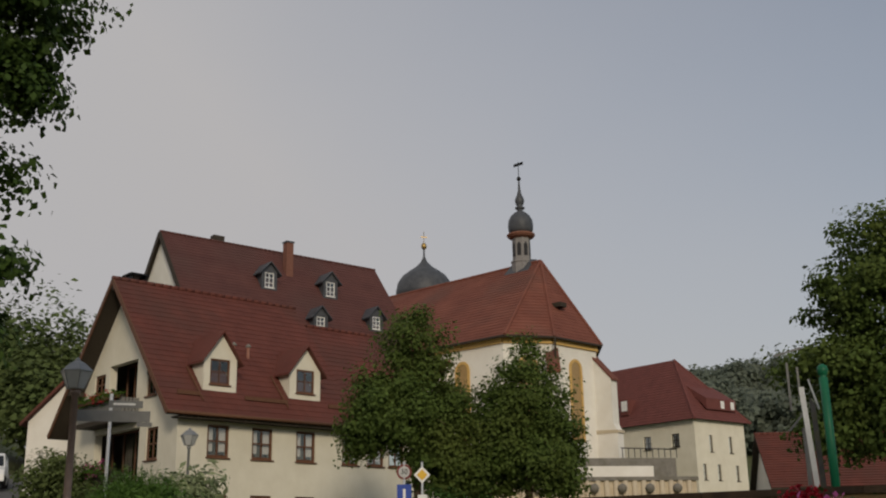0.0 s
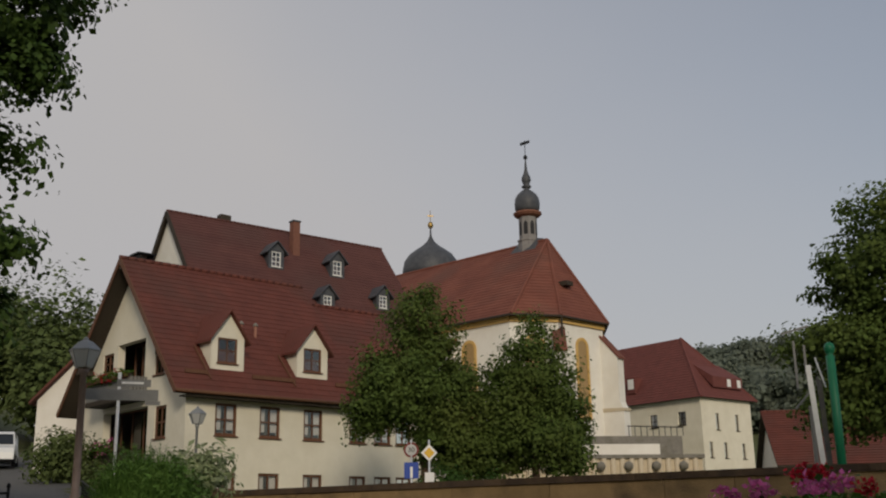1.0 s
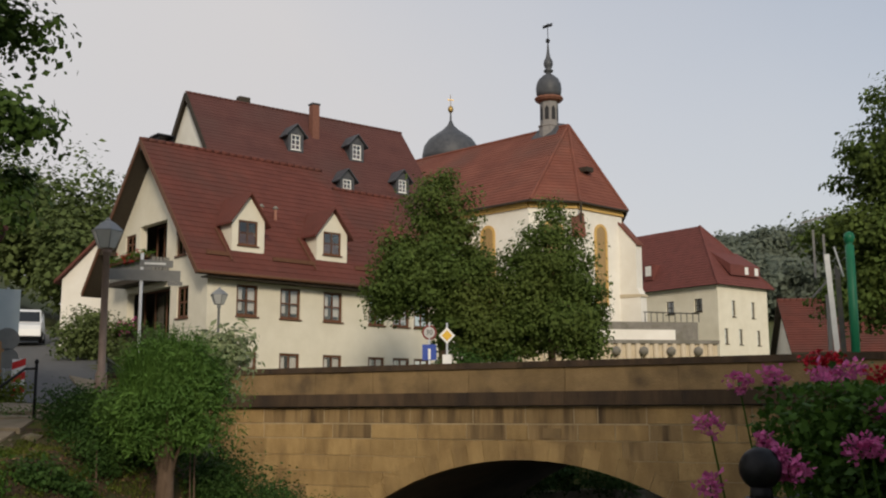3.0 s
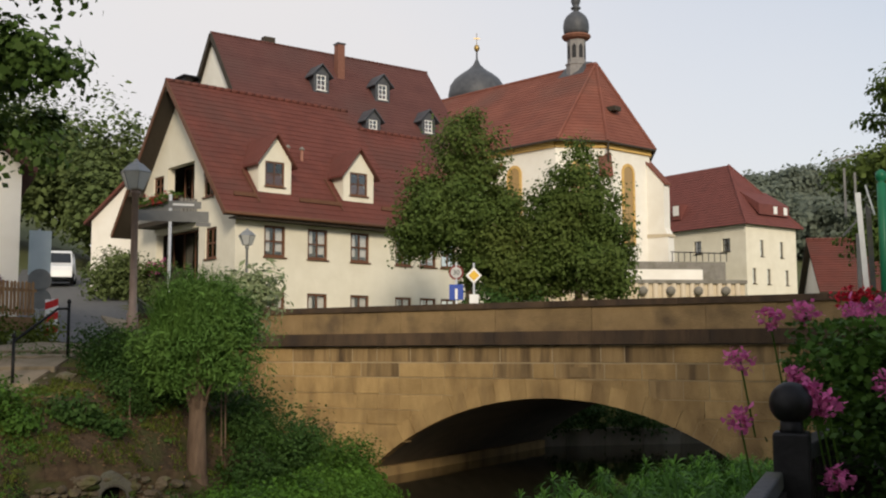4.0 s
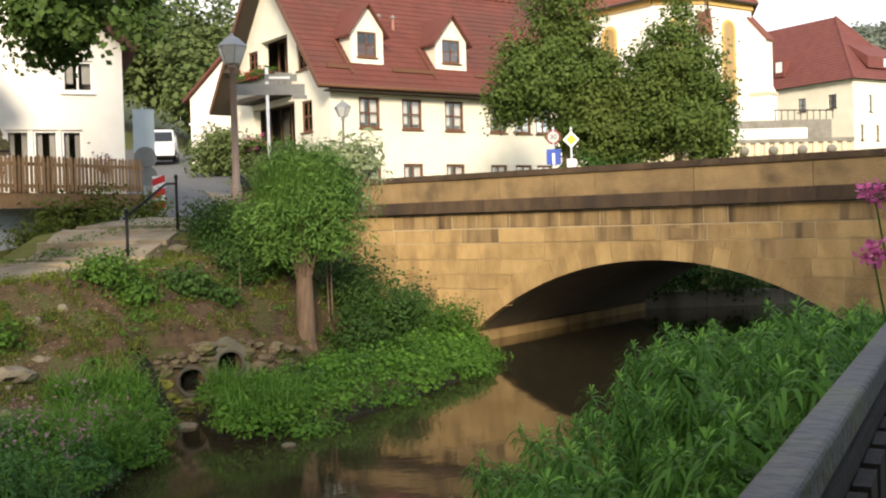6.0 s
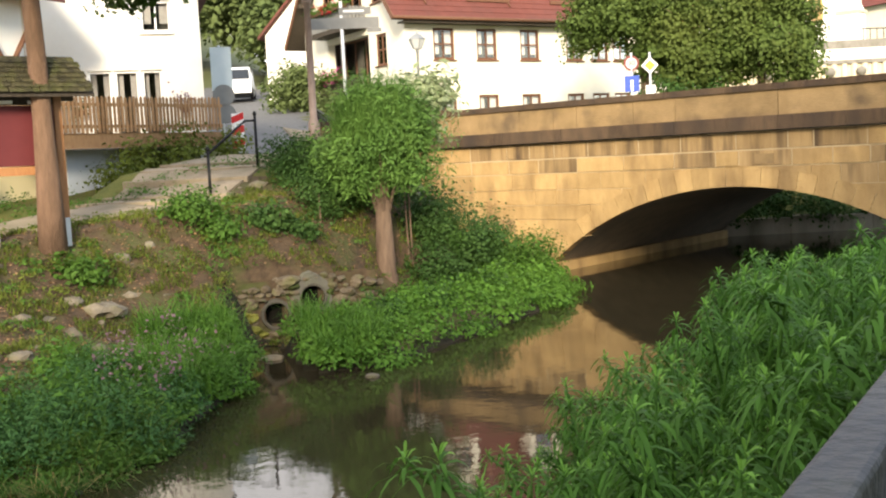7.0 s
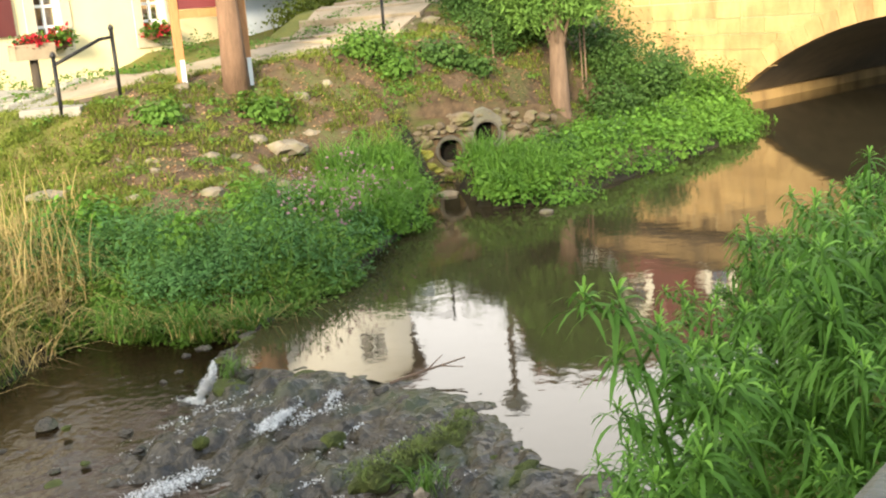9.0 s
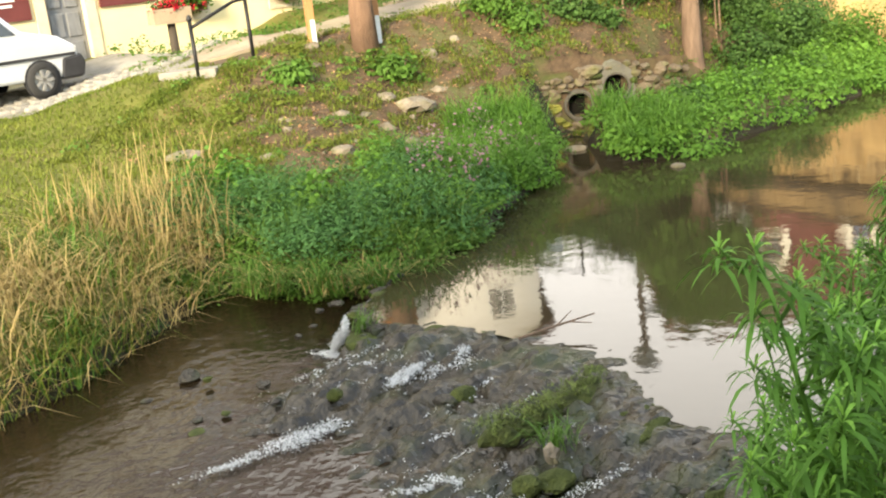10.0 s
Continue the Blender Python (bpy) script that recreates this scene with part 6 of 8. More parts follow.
pl = root("planter", pose(-12.85, 14.45, GH(-12.85, 14.45), 0, 0, 62), "pale wooden planter with red geraniums on a brown post", "planter")
Shape().tube([(0, 0, -0.2), (0, 0, 0.66)], [0.08, 0.07], 10).make("post", DARK_WOOD, pl, True)
box = Shape().box(-0.34, 0.34, -0.16, 0.16, 0.64, 0.7)
for e in ((-0.34, 0.34, -0.16, -0.13), (-0.34, 0.34, 0.13, 0.16), (-0.34, -0.31, -0.13, 0.13), (0.31, 0.34, -0.13, 0.13)):
    box.box(*e, 0.7, 0.9)
box.make("box", PAVING, pl)
rr = np.random.RandomState(57)
leaf_mesh("leaves", np.array((0, 0, 0.92)) + rr.normal(0, 1, (500, 3)) * (0.13, 0.06, 0.05), 0.05, DARK_HERB, pl, rr)
tagged(leaf_mesh("flowers", np.array((0, -0.04, 0.93)) + rr.normal(0, 1, (380, 3)) * (0.11, 0.07, 0.05), 0.04, RED_PETAL, pl, rr), kind="stuff")


def street_lamp(x, y, ground_z, top, wide, pole_r, label):
    h = root("street_lamp", pose(x, y, 0), label, "street lamp")
    z = top - wide * 1.0
    Shape().lathe([(pole_r * 1.5, ground_z - 0.3), (pole_r * 1.5, ground_z + 0.7), (pole_r, ground_z + 0.8), (pole_r * 0.85, z - 0.12), (pole_r * 1.3, z - 0.1), (pole_r * 1.3, z)], 12).make("pole", material("brownish_pole", (0.22, 0.16, 0.13), (0.28, 0.21, 0.18), 4, 0.5) if wide > 0.6 else LAMP_METAL, h, True)
    w = wide
    g = Shape().lathe([(w * 0.24, z), (w * 0.28, z + 0.02), (w * 0.5, z + w * 0.55), (w * 0.5, z + w * 0.57)], 6).make("lantern_glass", LAMP_GLASS, h)
    Shape().lathe([(w * 0.53, z + w * 0.56), (w * 0.53, z + w * 0.6), (w * 0.25, z + w * 0.86), (w * 0.1, z + w * 0.93), (w * 0.08, z + w), (0.01, z + w * 1.05)], 6).make("lantern_cap", LAMP_METAL, h)
    for i in range(6):
        a = math.tau * i / 6
        c, s = math.cos(a), math.sin(a)
        Shape().tube([(w * 0.28 * c, w * 0.28 * s, z), (w * 0.51 * c, w * 0.51 * s, z + w * 0.57)], 0.012, 5).make("lantern_rib", LAMP_METAL, h)


street_lamp(-7.5, 22.8, 3.0, 7.1, 0.66, 0.085, "old-style street lamp with a six-sided lantern on a brown pole")
street_lamp(-7.74, 35.16, 3.0, 7.02, 0.56, 0.05, "slender street lamp with a small lantern before the inn")

sg = root("direction_sign", pose(-7.35, 24.94, 0, 0, 0, 18), "grey direction boards on a white pole", "sign")
Shape().tube([(0, 0, 2.7), (0, 0, 6.66)], 0.04, 8).make("pole", WHITE_PAINT, sg, True)
Shape().box(-0.78, 0.9, -0.05, -0.03, 6.0, 6.26).make("board", GREY_PAINT, sg)
Shape().box(0.6, 0.95, -0.055, -0.03, 5.9, 5.995).make("board", GREY_PAINT, sg)
nm = Shape().box(-0.05, 0.72, -0.045, -0.02, 6.33, 6.5).make("board", GREY_PAINT, sg)
Shape().box(0.05, 0.55, -0.05, -0.045, 6.39, 6.44).make("text_bar", WHITE_PAINT, nm)


def disc(name, x, y, z, r, mat, parent, n=24, d=0.02):
    pts = [(x + r * math.cos(math.tau * i / n), y, z + r * math.sin(math.tau * i / n)) for i in range(n)]
    return Shape().prism(pts, (0, d, 0)).make(name, mat, parent)


ts = root("traffic_sign", pose(-0.6, 30.0, 0, 0, 0, 2), "round speed limit sign over a blue sign on a post", "traffic sign")
Shape().tube([(0, 0.03, 2.6), (0, 0.03, 5.4)], 0.035, 8).make("post", ALU, ts, True)
# ring in a red darker than the plain sign red
d0 = disc("speed_plate", 0, 0, 5.12, 0.21, material("dark_sign_red", (0.15, 0.022, 0.02), (0.19, 0.03, 0.026), 3, 0.5), ts)
d1 = disc("plate_face", 0, -0.012, 5.12, 0.155, LAMP_GLASS, d0, d=0.01)
fc = bpy.data.curves.new("speed_number", "FONT")
fc.body, fc.size, fc.align_x, fc.align_y, fc.extrude = "30", 0.2, "CENTER", "CENTER", 0.002
fc.materials.append(BLACK_PLASTIC)
fo = new("speed_number", fc)
fo.parent, fo.matrix_local = d1, pose(0, -0.018, 5.12, 90, 0, 0)
bl = Shape().box(-0.2, 0.2, -0.01, 0.02, 4.34, 4.78).make("blue_plate", SIGN_BLUE, ts)
Shape().box(-0.035, 0.035, -0.016, -0.01, 4.36, 4.66).make("plate_mark", WHITE_PAINT, bl)
ps = root("priority_sign", pose(-0.1, 30.1, 0, 0, 0, 2), "yellow and white diamond priority sign on a post", "traffic sign")
Shape().tube([(0, 0.03, 2.6), (0, 0.03, 5.4)], 0.03, 8).make("post", ALU, ps, True)
dm = Shape().prism([(0, 0, 4.8), (0.23, 0, 5.04), (0, 0, 5.28), (-0.23, 0, 5.04)], (0, 0.02, 0)).make("diamond_plate", WHITE_PAINT, ps)
Shape().prism([(0, -0.012, 4.89), (0.15, -0.012, 5.04), (0, -0.012, 5.19), (-0.15, -0.012, 5.04)], (0, 0.01, 0)).make("yellow_face", SIGN_YELLOW, dm)
Shape().box(-0.13, 0.13, -0.01, 0.02, 4.15, 4.5).make("small_plate", WHITE_PAINT, ps)
bs = root("back_of_sign", pose(-12.84, 30.45, 0, 0, 0, 24), "grey backs of road signs on a post", "traffic sign")
Shape().tube([(0, 0.03, 3), (0, 0.03, 6.5)], 0.035, 8).make("post", ALU, bs, True)
Shape().box(-0.28, 0.34, -0.01, 0.02, 5.15, 6.45).make("square_plate", material("blue_grey_back", (0.45, 0.52, 0.54), (0.52, 0.58, 0.60), 2, 0.5), bs)
disc("round_plate", 0.05, -0.03, 5.0, 0.33, GREY_PAINT, bs)
disc("round_plate", 0.08, -0.03, 4.45, 0.3, GREY_PAINT, bs)
wp = root("warning_post", pose(-11.0, 27.0, 0, 0, 0, 24), "red and white striped warning beacon", "beacon")
Shape().box(-0.16, 0.16, -0.02, 0.02, 3.2, 4.25).make("plate", WHITE_PAINT, wp)
for i in range(3):
    Shape().prism([(-0.16, -0.024, 3.3 + i * 0.34), (0.16, -0.024, 3.42 + i * 0.34), (0.16, -0.024, 3.6 + i * 0.34), (-0.16, -0.024, 3.48 + i * 0.34)], (0, 0.004, 0)).make("stripe", SIGN_RED, wp)
lf = root("iron_fence", pose(0, 0, 0), "low black iron fence beside the lane", "fence")
pts = [(-9.0, 31.5), (-10.6, 34.5), (-12.5, 38.5)]
for (ax, ay), (bx, by) in zip(pts[:-1], pts[1:]):
    for i in range(16):
        k = i / 16
        x, y = ax + (bx - ax) * k, ay + (by - ay) * k
        z = float(ground_height([x], [y])[0])
        Shape().tube([(x, y, z - 0.1), (x, y, z + 1.0)], 0.022, 5).make("bar", IRON, lf)
    Shape().tube([(ax, ay, float(ground_height([ax], [ay])[0]) + 1.0), (bx, by, float(ground_height([bx], [by])[0]) + 1.0)], 0.03, 6).make("rail", IRON, lf)


def wheel(parent, x, y, r=0.3, w=0.2):
    t = Shape()
    n = 24
    prof = [(r * 0.62, -w / 2), (r * 0.93, -w / 2), (r, -w * 0.3), (r, w * 0.3), (r * 0.93, w / 2), (r * 0.62, w / 2)]
    v = [(x + a * math.cos(math.tau * i / n), y + b, r + a * math.sin(math.tau * i / n)) for a, b in prof for i in range(n)]
    f = [(k * n + i, k * n + (i + 1) % n, (k + 1) * n + (i + 1) % n, (k + 1) * n + i) for k in range(5) for i in range(n)]
    t.add(v, f)
    wh = t.make("wheel", RUBBER, parent, True)
    rim = Shape()
    rim.add([(x + r * 0.64 * math.cos(math.tau * i / n), y + w * 0.34 * float(np.sign(y)), r + r * 0.64 * math.sin(math.tau * i / n)) for i in range(n)], [tuple(range(n))])
    rim.make("rim", LAMP_METAL, wh)
    hub = Shape()
    for i in range(7):
        a = math.tau * i / 7
        sgn = 1 if y > 0 else -1
        hub.beam((x, y + sgn * w * 0.44, r), (x + r * 0.58 * math.cos(a), y + sgn * w * 0.44, r + r * 0.58 * math.sin(a)), 0.05, 0.03, (0, 1, 0))
    hub.make("spokes", GREY_PAINT, wh)
    return wh


def box_car(name, m, paint, label, scale=1.0, van=False):
    """A small delivery car, nose towards +x."""
    h = root(name, m, label, "car")
    L = [(-2.05, 0.32), (-2.1, 0.75), (-2.02, 1.1), (-1.95, 1.72), (-1.7, 1.82), (0.2, 1.80), (0.55, 1.68), (1.12, 1.12), (1.75, 0.98), (2.02, 0.82), (2.1, 0.55), (2.08, 0.3)]
    if van:
        L = [(-2.3, 0.35), (-2.35, 0.9), (-2.25, 1.95), (-2.0, 2.05), (0.9, 2.02), (1.15, 1.9), (1.62, 1.2), (2.15, 1.02), (2.3, 0.75), (2.32, 0.35)]
    hw = 0.88
    s = Shape()
    n = len(L)
    ring = lambda y, k: [(x, y * (1 - k * max(0, z - 1.0)), z) for x, z in L]
    a, b = ring(-hw, 0.14), ring(hw, 0.14)
    s.add(a + b, [tuple(range(n)), tuple(range(n, 2 * n))[::-1]] + [(i, n + i, n + (i + 1) % n, (i + 1) % n) for i in range(n)])
    s.make("body", paint, h, bevel=0.05)
    wz0, wz1 = (1.08, 1.68) if not van else (1.25, 1.85)
    for sgn in (-1, 1):
        y = lambda z: sgn * (hw * (1 - 0.14 * (z - 1.0)) + 0.006)
        front = [(1.0, wz0), (0.5, wz1 - 0.06), (0.28, wz1), (-0.5, wz1), (-0.5, wz0)] if not van else [(1.5, wz0), (1.12, wz1), (0.3, wz1), (0.3, wz0)]
        Shape().prism([(x, y(z), z) for x, z in front], (0, sgn * 0.004, 0)).make("side_window", CAR_GLASS_DARK, h)
        Shape().box(-2.0, 2.0, min(sgn * 0.885, sgn * 0.9), max(sgn * 0.885, sgn * 0.9), 0.64, 0.69).make("side_moulding", BLACK_PLASTIC, h)
        for x in (-1.28, 1.32):
            wheel(h, x, sgn * 0.83)
            disc_pts = [(x + 0.335 * math.cos(math.tau * i / 20), sgn * 0.884, 0.30 + 0.335 * math.sin(math.tau * i / 20)) for i in range(20)]
            Shape().prism(disc_pts, (0, sgn * 0.004, 0)).make("wheel_arch", BLACK_PLASTIC, h)
        Shape().box(1.84, 2.07, min(sgn * 0.52, sgn * 0.87), max(sgn * 0.52, sgn * 0.87), 0.67, 0.8).make("headlight", LAMP_GLASS, h, bevel=0.03)
    if van:
        ws = [(1.19, -0.7, 1.85), (1.6, -0.76, 1.24), (1.6, 0.76, 1.24), (1.19, 0.7, 1.85)]
    else:
        ws = [(0.58, -0.68, 1.66), (1.1, -0.76, 1.14), (1.1, 0.76, 1.14), (0.58, 0.68, 1.66)]
    Shape().prism([(x + 0.012, y, z + 0.012) for x, y, z in ws], (0.004, 0, 0.004)).make("windscreen", CAR_GLASS_DARK, h)
    Shape().prism([(1.66, -0.9, 0.26), (2.12, -0.9, 0.26), (2.19, -0.9, 0.5), (2.12, -0.9, 0.66), (1.74, -0.9, 0.62)], (0, 1.8, 0)).make("bumper", BLACK_PLASTIC, h, bevel=0.05)
    Shape().box(2.18, 2.2, -0.26, 0.26, 0.42, 0.53).make("number_plate", WHITE_PAINT, h)
    return h


CAR_GLASS_DARK = material("dark_tinted_glass", (0.015, 0.018, 0.02), (0.02, 0.023, 0.025), 2, 0.06, 0.0, spec=0.7)
ux_, uy_ = 0.2, 0.98
box_car("delivery_car", pose(-15.12 - ux_ * 1.3, 12.86 - uy_ * 1.3, float(ground_height([-15.1], [12.6])[0]) + 0.05, 0, 0, 78.5), CAR_SILVER, "silver delivery car parked on the cobbles")
box_car("white_van", pose(-25.3, 63.0, float(ground_height([-25.3], [63])[0]) + 0.06, 0, 0, -72), CAR_WHITE, "white van parked on the lane", van=True)

# two drain pipes in the bank
for x, y, z, rr in ((-5.68, 16.53, 0.65, 0.19), (-6.15, 16.08, 0.44, 0.19)):
    dp = root("drain_pipe", pose(x, y, z, 0, 0, -66), "concrete drain pipe opening in the bank", "pipe", "drain pipes")
    prof = [(rr, 0.0), (rr + 0.035, 0.0), (rr + 0.035, 3.4), (rr, 3.4)]
    n = 20
    outer, inner = Shape(), Shape()
    for j, ((a, p), (b, q)) in enumerate(zip(prof, prof[1:] + prof[:1])):
        for i in range(n):
            t0, t1 = math.tau * i / n, math.tau * (i + 1) / n
            (inner if j == 3 else outer).add([(0.3 - p, a * math.cos(t0), a * math.sin(t0)), (0.3 - p, a * math.cos(t1), a * math.sin(t1)), (0.3 - q, b * math.cos(t1), b * math.sin(t1)), (0.3 - q, b * math.cos(t0), b * math.sin(t0))], [(0, 1, 2, 3)])
    # black disc just behind the mouth stands in for the pipe's dark depth
    inner.add([(0.07, rr * math.cos(math.tau * i / n), rr * math.sin(math.tau * i / n)) for i in range(n)], [tuple(range(n))])
    outer.make("pipe", DARK_CONCRETE, dp)
    inner.make("pipe_painted_dark", PIPE_DARK, dp)


def rock(name, x, y, z, size, mat, seed, label="", squash=0.6, parent=None):
    r = np.random.RandomState(seed)
    bm = bmesh.new()
    bmesh.ops.create_icosphere(bm, subdivisions=2, radius=1)
    o = r.uniform(-9, 9, 3)
    k = np.array((r.uniform(0.7, 1.3), r.uniform(0.6, 1.1), squash * r.uniform(0.7, 1.2))) * size
    for v in bm.verts:
        d = 1 + 0.45 * noise.noise(Vector(v.co * 1.3) + Vector(o)) + 0.2 * noise.noise(Vector(v.co * 3.2) + Vector(o))
        v.co = Vector((v.co.x * d * k[0], v.co.y * d * k[1], v.co.z * d * k[2]))
    me = bpy.data.meshes.new(name)
    bm.to_mesh(me)
    bm.free()
    me.materials.append(mat)
    ob = new(name, me)
    ob.parent = parent
    ob.matrix_local = pose(x, y, z, 0, 0, r.uniform(0, 360))
    if label:
        tagged(ob, label, "stone", "stones on the bank")
    return ob


r = np.random.RandomState(61)
for i in range(120):
    y = r.uniform(10.5, 19.5)
    x = np.interp(y, [9, 13, 16, 20], [-4.9, -5.0, -6.2, -5.5]) - r.uniform(1.2, 4.3)
    sz = 0.03 + 0.13 * r.rand() ** 3
    rock("stone", x, y, float(ground_height([x], [y])[0]) - sz * 0.1, sz, STONE, 200 + i, "rough field stone half sunk in the bank")
for x, y, sz in ((-7.74, 13.5, 0.36), (-9.4, 10.4, 0.3), (-8.6, 8.6, 0.35), (-7.6, 19.4, 0.3), (-3.75, 13.1, 0.17), (-5.6, 14.4, 0.2)):
    rock("stone", x, y, max(0.0, float(ground_height([x], [y])[0])) + sz * 0.02, sz * 0.8, STONE, int(900 + x * 10), "flat grey stone lying on the bank", 0.4)
# rough stone headwall round the pipe mouths
head = root("headwall", pose(0, 0, 0), "rough mossy stone wall round two drain pipes", "wall", kind="structure")
BANK_STONE = material("earthy_wall_stone", (0.075, 0.056, 0.035), (0.155, 0.125, 0.085), 5, 0.95, 1.0, 24, random_amount=0.25, stain=(0.10, 0.10, 0.035), stain_scale=3, stain_amount=0.9)
HU, HN = Vector((*HEAD_U, 0)), Vector((*HEAD_N, 0))
HO = Vector((-6.03, 15.81, 0)) - HN * 0.05
mouths = ((0.0, 0.44), (0.65, 0.65))
holes = [(a + 1.05 - 0.17, a + 1.05 + 0.17, z - 0.17, z + 0.17) for a, z in mouths]
wall_shape(HO - HU * 1.05, HU, HN, 2.9, 0.98, holes, 0.3, (), -0.2).make("wall_core", DIRT, head)
for row in range(12):
    a = -1.1 + r.uniform(0, 0.15)
    while a < 1.85:
        w = r.uniform(0.06, 0.26)
        z = -0.05 + row * 0.092 + r.uniform(-0.03, 0.03)
        c = a + w / 2
        a += w * 0.88
        if z > 1.02 - 0.15 * abs(c - 0.5) or min(math.hypot(c - m, z - n) for m, n in mouths) < 0.29:
            continue
        p = HO + HU * c + HN * r.uniform(-0.07, 0.0)
        near_left = math.hypot(c + 0.32, z - 0.4) < 0.28
        ob = rock("stone", p.x, p.y, z, w * 0.62, LICHEN if near_left and r.rand() < 0.7 else MOSS if r.rand() < 0.12 else BANK_STONE, 1300 + row * 40 + int(c * 10), "", 0.62, head)
for (c, z), wide, cm in zip(mouths, (0.05, 0.17), (DARK_CONCRETE, material("weathered_concrete", (0.085, 0.078, 0.062), (0.15, 0.14, 0.115), 4, 0.95, 0.8, 30, stain=(0.08, 0.085, 0.035), stain_scale=2, stain_amount=0.7))):
    collar = Shape()
    n = 20
    jag = [0.7 + 0.3 * math.sin(3.1 * i + c * 9) * math.sin(1.7 * i) + (0.3 * math.sin(math.pi * i / 9) if wide > 0.1 and i < 9 else 0) for i in range(n)]
    ring_pts = [[HO + HU * (c + (q + g * jag[i]) * math.cos(math.tau * i / n)) + HN * k + Vector((0, 0, z + (q + g * jag[i]) * math.sin(math.tau * i / n))) for i in range(n)]
                for q, g, k in ((0.215, 0, 0.0), (0.215, 0, 0.045), (0.215, wide, 0.035), (0.235, wide, -0.06))]
    for p, q in zip(ring_pts[:-1], ring_pts[1:]):
        for i in range(n):
            collar.add([p[i], p[(i + 1) % n], q[(i + 1) % n], q[i]], [(0, 1, 2, 3)])
    collar.make("pipe_collar", cm, head)
# stones of the weir
for i in range(44):
    k, q = r.rand(), r.rand()
    j = int(k * (len(cl) - 1))
    x, y = cl[j][0] - 1.2 * q, cl[j][1] - 1.8 * q
    sz = 0.04 + 0.08 * r.rand() ** 2
    rock("weir_stone", x, y, 0.0 - 0.3 * q, sz, WET_STONE if r.rand() < 0.75 else MOSS, 400 + i, "wet dark stone in the weir", 0.5)
for x, y, sz in ((-4.70, 6.83, 0.17), (-4.65, 6.97, 0.12), (-2.31, 5.04, 0.10), (-2.45, 4.93, 0.11), (-1.91, 5.74, 0.16), (-2.15, 5.85, 0.13), (-2.26, 5.65, 0.11), (-4.82, 7.59, 0.12), (-3.39, 6.04, 0.12), (-4.34, 5.84, 0.08)):
    rock("weir_stone", x, y, -0.1, sz, MOSS, int(700 + x * 31), "low mossy stone in the weir", 0.6)
# a mossy ridge lying across the weir
rg = [(-2.85, 5.35), (-2.76, 5.53), (-2.67, 5.75), (-2.58, 5.97), (-2.51, 6.20)]
for i in range(15):
    k = i / 14 * (len(rg) - 1.001)
    j = int(k)
    x, y = rg[j][0] + (rg[j + 1][0] - rg[j][0]) * (k - j), rg[j][1] + (rg[j + 1][1] - rg[j][1]) * (k - j)
    rock("weir_stone", x + r.uniform(-0.06, 0.06), y + r.uniform(-0.06, 0.06), -0.06, r.uniform(0.08, 0.15), MOSS, 760 + i, "moss-grown stone in the ridge of the weir", 0.6)
for i in range(34):
    j = r.randint(len(cl) - 30)
    sz = r.uniform(0.04, 0.11)
    rock("weir_stone", cl[j][0] + r.uniform(-0.12, 0.05), cl[j][1] + r.uniform(-0.14, 0.03), -0.025, sz, WET_STONE if i % 3 else MOSS, 820 + i, "small wet stone on the weir crest", 0.5)
rock("weir_stone", -2.36, 5.12, 0.02, 0.07, STONE, 77, "pale dry stone on top of the weir", 0.8)


def foam(line, width, count, seed, label, clumps=18, size=0.005):
    """Broken white water: clumps of small flat flakes along a line."""
    r = np.random.RandomState(seed)
    pts, count = [], count * 2.4
    for _ in range(clumps):
        k = min(r.rand(), 0.999) * (len(line) - 1)
        i = int(k)
        p0, p1 = np.array(line[i]), np.array(line[i + 1])
        p = p0 * (1 - k + i) + p1 * (k - i)
        d = (p1 - p0) / np.linalg.norm(p1 - p0)
        swell = 0.25 + 0.75 * math.sin(math.pi * k / (len(line) - 1)) ** 2
        n = int(count / clumps * swell * r.uniform(0.3, 1.8))
        c = p + r.normal(0, 1, 3) * (width, width, 0) * swell
        q = c + r.normal(0, 1, (n, 3)) * (0.45 * width * swell, 0.45 * width * swell, 0.008) + d * r.normal(0, 1, (n, 1)) * width * r.uniform(0.6, 2.2)
        pts.append(q)
    flakes = np.concatenate(pts)
    ob = leaf_mesh("foam", flakes, size, FOAM, None, r, 3.0, 0.5, 0.3, 0.0, np.tile((0, 0, 1.0), (len(flakes), 1)), 0.45)
    return tagged(ob, label, "foam", kind="stuff")


foam([(-5.09, 7.21, -0.020), (-5.02, 7.02, -0.100), (-5.06, 6.98, -0.200), (-5.09, 6.90, -0.240)], 0.028, 4200, 71, "white water falling between two weir stones", 14)
foam([(-5.23, 6.88, -0.245), (-4.99, 6.88, -0.245)], 0.03, 900, 72, "white foam below the small fall", 10)
foam([(-4.10, 6.28, -0.230), (-4.11, 6.02, -0.230), (-4.16, 5.77, -0.230), (-4.23, 5.59, -0.230), (-4.34, 5.39, -0.230), (-4.45, 5.18, -0.230), (-4.54, 4.99, -0.230), (-4.71, 4.72, -0.230)], 0.06, 3400, 73, "streak of white foam running from the weir", 70)
foam([(-4.06, 6.91, -0.050), (-3.94, 6.44, -0.050), (-3.94, 6.17, -0.050), (-3.91, 5.91, -0.050)], 0.05, 2600, 74, "broken foam among the weir stones", 22)
foam([(-3.76, 6.91, -0.030), (-3.61, 6.46, -0.030), (-3.71, 6.27, -0.030)], 0.04, 700, 76, "thin foam below the weir crest", 14)
foam([(-3.18, 4.88, -0.200), (-2.99, 5.02, -0.200), (-2.68, 5.01, -0.200), (-2.60, 5.24, -0.200)], 0.05, 2600, 75, "broken foam at the foot of the weir", 22)

net = np.concatenate(net)
